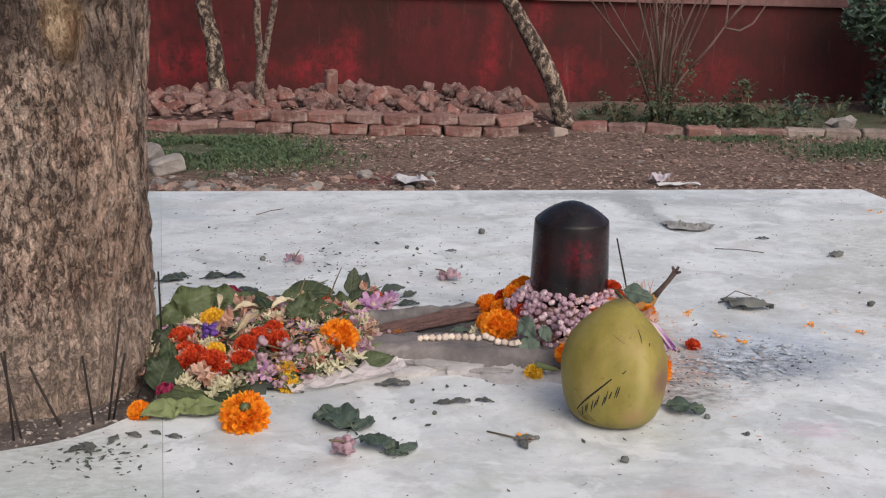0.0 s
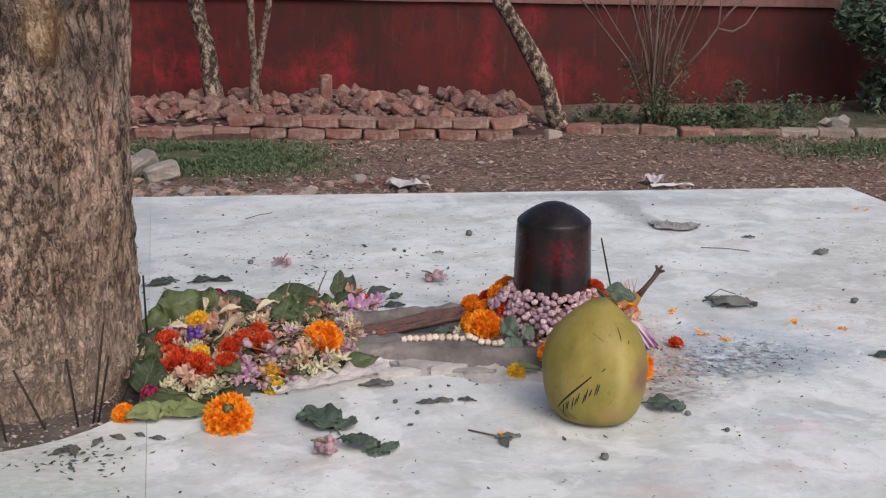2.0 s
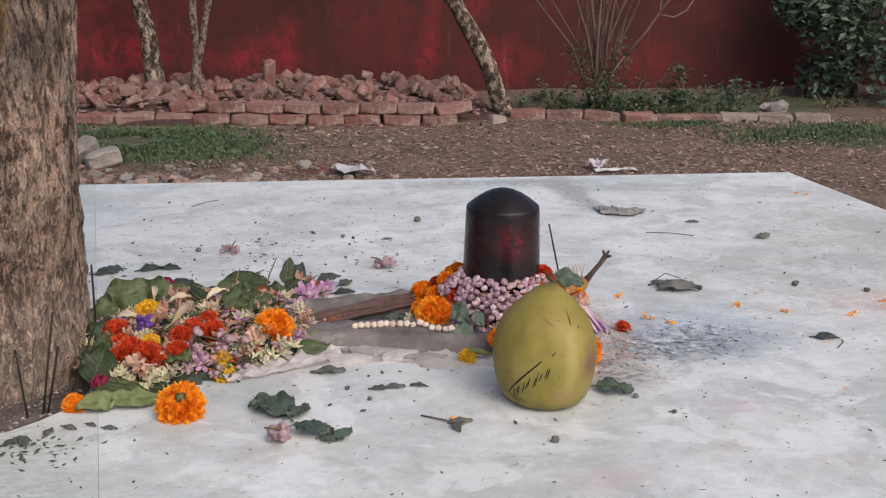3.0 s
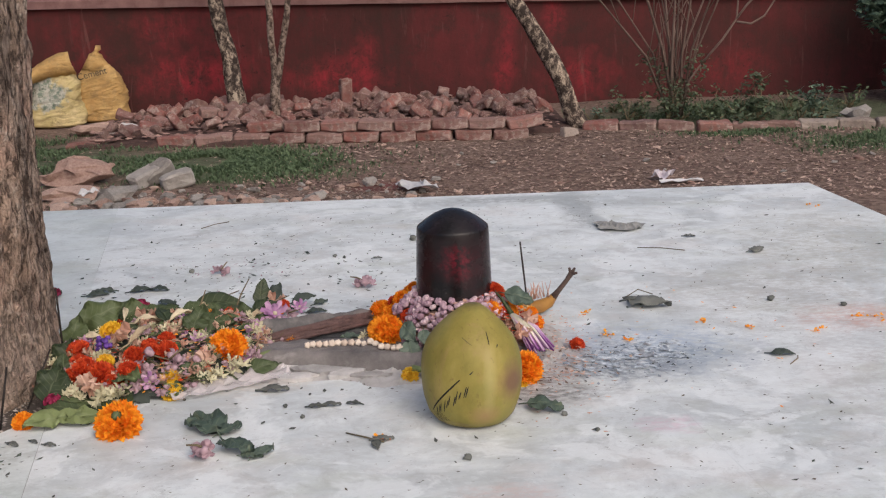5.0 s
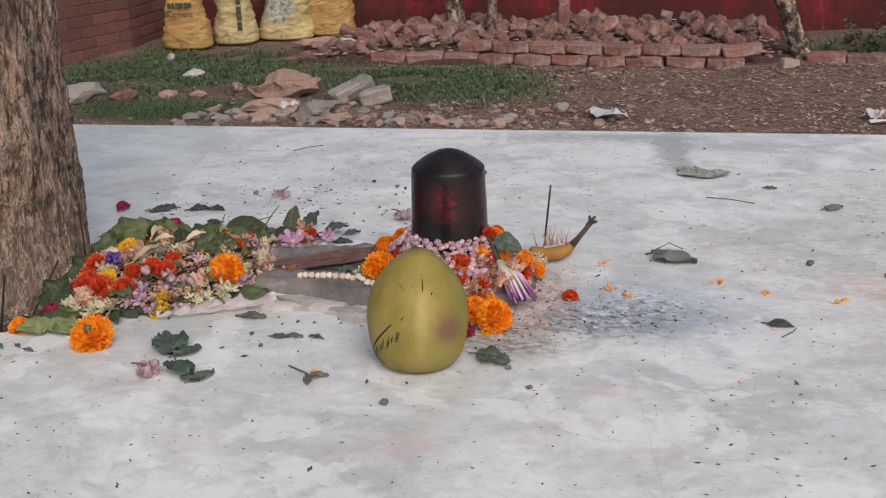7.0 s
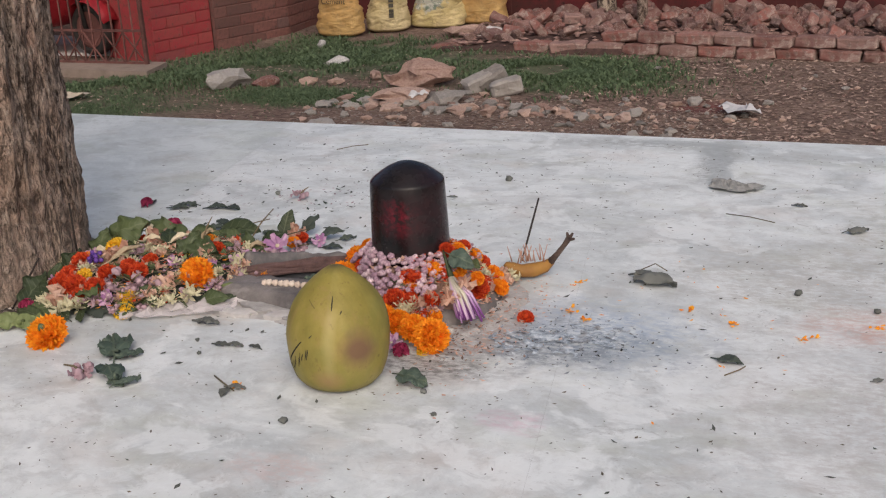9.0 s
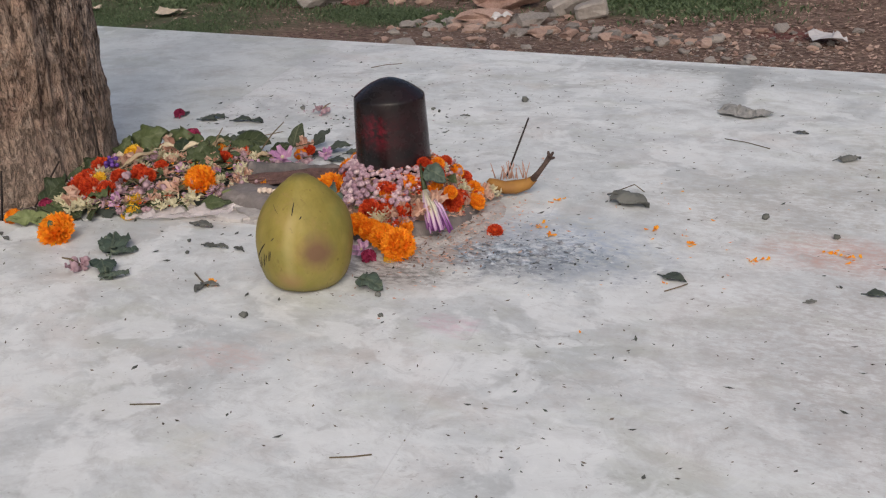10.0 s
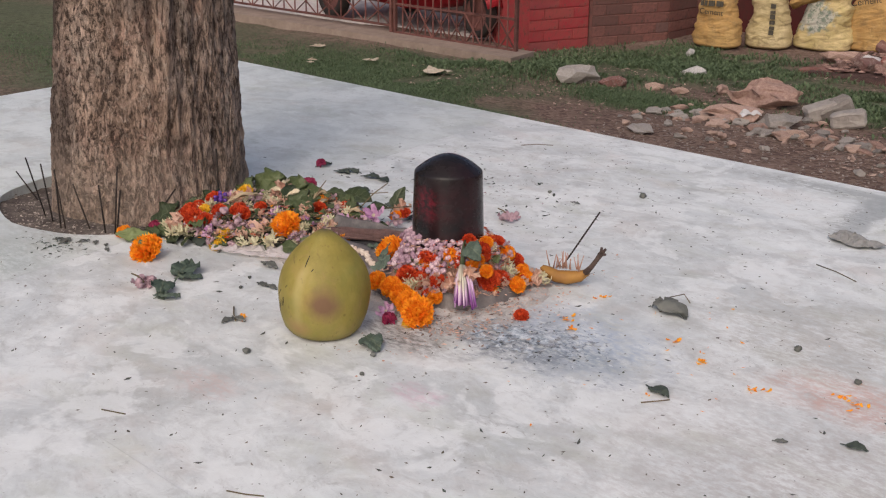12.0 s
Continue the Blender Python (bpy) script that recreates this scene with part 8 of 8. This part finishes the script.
for a, b2 in (
    ((-0.659, -0.264, -0.045), (-0.676, -0.269, 0.097)), ((-0.670, -0.270, -0.045), (-0.672, -0.270, 0.099)), ((-0.591, -0.229, -0.03), (-0.599, -0.231, 0.078)), ((-0.581, -0.221, -0.03), (-0.558, -0.216, 0.116)), ((-0.577, -0.221, -0.03), (-0.555, -0.216, 0.075)),
    ((-0.545, -0.026, 0.0), (-0.545, -0.026, 0.115)), ((-0.890, -0.175, -0.06), (-0.935, -0.215, 0.035)), ((-0.748, -0.245, -0.06), (-0.764, -0.275, 0.104)), ((-0.714, -0.256, -0.06), (-0.720, -0.270, 0.100)), ((-0.615, -0.235, -0.04), (-0.653, -0.249, 0.073)), ((-0.553, -0.170, 0.0), (-0.530, -0.125, 0.064)),
):
    incense(a, b2, "black incense stick standing in the soil by the tree")
incense((0.117, 0.128, 0.022), (0.117, 0.218, 0.089), "burnt-down incense stick stuck in the banana")

# ---- litter on the marble ----
for kind, x, y, rz, s, lb in (
    ("grey", 0.278, 0.150, -28, 1.35, ""), ("grey", 0.300, 0.158, 150, 0.6, ""), ("grey", 0.550, 0.410, 25, 0.72, ""), ("dark", 0.425, -0.090, -10, 0.8, ""), ("dark", 0.660, -0.06, 10, 0.6, ""),
    ("dark", -0.655, 0.300, 80, 0.8, ""), ("dark", -0.600, 0.300, 10, 0.9, ""), ("dark", -0.560, 0.325, 190, 0.9, ""), ("dark", -0.530, 0.312, 20, 0.9, ""), ("dark", -0.500, 0.322, -10, 0.85, ""), ("dark", -0.440, 0.235, 150, 0.9, ""), ("dark", -0.465, 0.200, 30, 0.9, ""), ("dark", -0.275, 0.180, 20, 0.8, ""), ("dark", -0.225, 0.165, 10, 0.8, ""), ("dark", -0.215, 0.205, 40, 0.7, ""), ("dark", -0.33, 0.205, 160, 0.8, ""),
    ("small", -0.195, -0.206, 10, 0.9, ""), ("small", -0.178, -0.203, 5, 1.0, ""), ("small", -0.130, -0.203, 170, 0.8, ""), ("small", 0.462, 0.534, 0, 0.9, ""), ("small", -0.125, 0.466, 10, 0.7, ""), ("small", -0.260, -0.147, 5, 1.5, "dark dry leaf at the edge of the cement"), ("small", 0.12, -0.02, 60, 0.7, ""), ("small", 0.60, -0.105, 40, 0.6, ""),
    ("small", -0.600, -0.318, 40, 0.9, ""), ("small", -0.575, -0.322, 120, 0.9, ""), ("small", -0.590, -0.300, -20, 0.8, ""), ("small", -0.560, -0.298, 80, 0.8, ""), ("small", -0.520, -0.270, -30, 0.6, ""), ("small", -0.545, -0.275, -25, 0.8, ""), ("small", -0.500, -0.283, -10, 0.7, ""),
):
    leaf(kind, x, y, 0.0008, rz, pick.uniform(-4, 4), 0, s, lb)
for x, y, rz, s in ((-0.297, -0.278, 127, 1.05), (-0.299, -0.270, 150, 0.85), (-0.296, -0.279, 46, 0.62), (-0.288, -0.310, -40, 0.85), (-0.262, -0.338, -12, 0.45), (-0.247, -0.347, 44, 0.55)):
    leaf("sprig", x, y, 0.001, rz, pick.uniform(-8, 8), 0, s, "dark green leaf of a fallen flower sprig")
flower("crown_flower", -0.298, -0.338, 0.0, 1.15, (0, 0), "fallen on the marble", 120)
flower("crown_flower", -0.390, 0.405, 0.0, 0.95, (0, 0), "fallen on the marble")
flower("crown_flower", -0.138, 0.298, 0.0, 1.05, (0, 0), "fallen on the marble")
flower("rose", -0.652, 0.305, 0.004, 0.7, (20, 0), "fallen on the marble")
for k, (x, y, s0) in enumerate(((0.222, 0.014, 0.013), (0.370, 0.052, 0.006), (0.522, -0.004, 0.010), (0.628, 0.040, 0.022), (0.205, 0.112, 0.012), (0.782, 0.735, 0.016), (0.245, -0.012, 0.006), (0.43, 0.02, 0.006), (-0.10, -0.303, 0.008), (0.60, 0.048, 0.016))):
    bm = bmesh.new()
    r0 = random.Random(k)
    for i in range(8):
        a = r0.uniform(0, 6.283)
        q = s0 * r0.random() ** 0.6
        petal(bm, (q * math.cos(a) * 1.2, q * math.sin(a) * 0.7, 0.0008 + 0.002 * r0.random()), r0.uniform(0, 6.283), r0.uniform(0.0, 0.35), r0.uniform(0.005, 0.009), 0.004, 0.2, 0.1, r0, 0.08)
    for v in bm.verts:
        v.co.z = max(0.0004, v.co.z)
    thing("crushed_marigold", "crushed orange marigold petals on the marble", "petals", "", "stuff", bm=bm, mat=ORANGE, at=pose(x, y, 0.0, 0, 0, 20 * k), smooth=False)


def build_sprig():
    root = thing("dry_sprig", "dry twig with two small leaves on the marble", "twig")
    bm = bmesh.new()
    tube(bm, [(-0.145, -0.288, 0.0018), (-0.122, -0.305, 0.003), (-0.100, -0.318, 0.0018)], [0.001, 0.0012, 0.0008], 5)
    part("twig", bm, STEM, root)
    for x, y, rz in ((-0.112, -0.312, 10), (-0.112, -0.314, -70)):
        ob = part("leaf", LEAVES["small"][0], None, root)
        ob.matrix_basis = pose(x, y, 0.001, 0, 0, rz)


build_sprig()
for pts in ([(-0.48, 0.74, 0.001), (-0.455, 0.765, 0.003), (-0.43, 0.79, 0.001)], [(0.255, -0.590, 0.001), (0.275, -0.582, 0.002), (0.290, -0.570, 0.001)], [(0.005, -0.585, 0.001), (0.035, -0.572, 0.001)], [(0.36, 0.47, 0.001), (0.40, 0.455, 0.003), (0.44, 0.44, 0.001)], [(0.28, 0.17, 0.006), (0.30, 0.18, 0.014), (0.32, 0.165, 0.010)], [(0.44, -0.13, 0.001), (0.455, -0.115, 0.003), (0.46, -0.10, 0.001)]):
    bm = bmesh.new()
    tube(bm, pts, 0.0008, 5)
    thing("twig", "thin dry twig lying on the marble", "twig", "twigs on the marble", bm=bm, mat=STEM)
for x, y, r in ((-0.006, -0.370, 0.0062), (-0.051, 0.588, 0.009), (-0.445, 0.42, 0.006), (-0.196, 0.488, 0.005), (-0.178, 0.478, 0.004), (0.50, 0.14, 0.007), (0.60, 0.10, 0.006), (-0.20, -0.235, 0.004), (0.15, -0.31, 0.004), (0.118, -0.262, 0.005), (-0.225, -0.20, 0.004)):
    bm = bmesh.new()
    r *= 0.75
    bmesh.ops.create_icosphere(bm, subdivisions=2, radius=r)
    for v in bm.verts:
        v.co *= 1 + 0.7 * noise.noise(v.co * 420 + Vector((x * 90, y * 90, 0)))
        v.co.z = v.co.z * 0.8 + r * 0.62
    thing("dried_bud", "small dried bud lying on the marble", "bud", "dried buds on the marble", bm=bm, mat=LEAF_GREY if r < 0.008 else CHAR, at=pose(x, y, 0.0005))

crumpled("plastic_wrapper", "crumpled clear plastic wrapper beside the flower heap", "wrapper", [(-0.376 + 0.0090 * k, -0.160 + 0.0044 * k + 0.004 * math.sin(k * 0.9), 0.003) for k in range(17)], 0.040, PLASTIC, 23, 0.017, None, 6, 0.010)
crumpled("paper_scrap", "grey soaked paper scrap stuck on the marble", "paper", [(0.312 + 0.0050 * k, 0.632 - 0.0018 * k + 0.003 * math.sin(k), 0.001) for k in range(17)], 0.050, WETPAPER, 23, 0.014, None, 10)

slab_spot = lambda r: ((lambda y: (r.uniform(-0.62, side_r(y) - 0.03), y))(r.uniform(-0.62, 0.93)))
scatter_chips("specks", "dark crumbs and seeds strewn over the marble", "crumbs", SPECK, 1300, 61, slab_spot, (0.002, 0.007), 0.0006)
scatter_chips("specks", "stuck grey flakes and leaf scraps on the marble", "crumbs", LEAF_GREY, 130, 69, slab_spot, (0.005, 0.013), 0.0005)
scatter_chips("specks", "fine dark crumbs strewn over the marble", "crumbs", LEAF_DARK, 380, 62, slab_spot, (0.002, 0.007), 0.0006)
scatter_chips("petals", "tiny orange and pink petals strewn over the marble", "petals", ORANGE, 40, 63, lambda r: (r.gauss(0.40, 0.16), r.gauss(0.03, 0.12)), (0.003, 0.009), 0.0006)
scatter_chips("petals", "small mixed petals over the garlands", "petals", PEACH, 280, 71, lambda r: (lambda a, q: (q * math.cos(a), q * math.sin(a)))(r.uniform(-2.2, 1.5), r.uniform(0.056, 0.125)), (0.005, 0.014), 0.003, ring)
scatter_chips("petals", "small red petals over the garlands", "petals", REDMARI, 170, 72, lambda r: (lambda a, q: (q * math.cos(a), q * math.sin(a)))(r.uniform(-1.4, 1.5), r.uniform(0.056, 0.12)), (0.005, 0.012), 0.003, ring)
scatter_chips("petals", "tiny peach petals strewn by the stone base", "petals", PEACH, 330, 64, lambda r: (r.gauss(0.135, 0.03), r.gauss(-0.04, 0.09)), (0.003, 0.009), 0.006)
scatter_chips("petals", "tiny withered bits strewn by the stone base", "petals", DRYCHIP, 260, 74, lambda r: (r.gauss(0.12, 0.04), r.gauss(-0.09, 0.06)), (0.003, 0.010), 0.006)
scatter_chips("specks", "grey leaf crumbs strewn behind the heap", "crumbs", LEAF_DARK, 260, 75, lambda r: (r.gauss(-0.35, 0.2), r.gauss(0.38, 0.16)), (0.004, 0.013), 0.0006)
scatter_chips("ash", "grey ash and burnt flakes by the fire place", "ash", ASHBIT, 380, 65, lambda r: (r.gauss(0.22, 0.070), r.gauss(-0.075, 0.040)), (0.002, 0.009), 0.0004)
scatter_chips("ash", "black burnt crumbs by the fire place", "ash", CHAR, 110, 66, lambda r: (r.gauss(0.19, 0.075), r.gauss(-0.09, 0.045)), (0.002, 0.007), 0.0006)
scatter_chips("specks", "burnt crumbs on the marble by the tree", "crumbs", LEAF_DARK, 70, 67, lambda r: (r.gauss(-0.57, 0.05), r.gauss(-0.335, 0.02)), (0.003, 0.011), 0.0006)
scatter_chips("petals", "petal crumbs strewn behind the heap", "petals", LILAC_DRY, 60, 68, lambda r: (r.gauss(-0.37, 0.09), r.gauss(0.42, 0.05)), (0.003, 0.009), 0.0006)
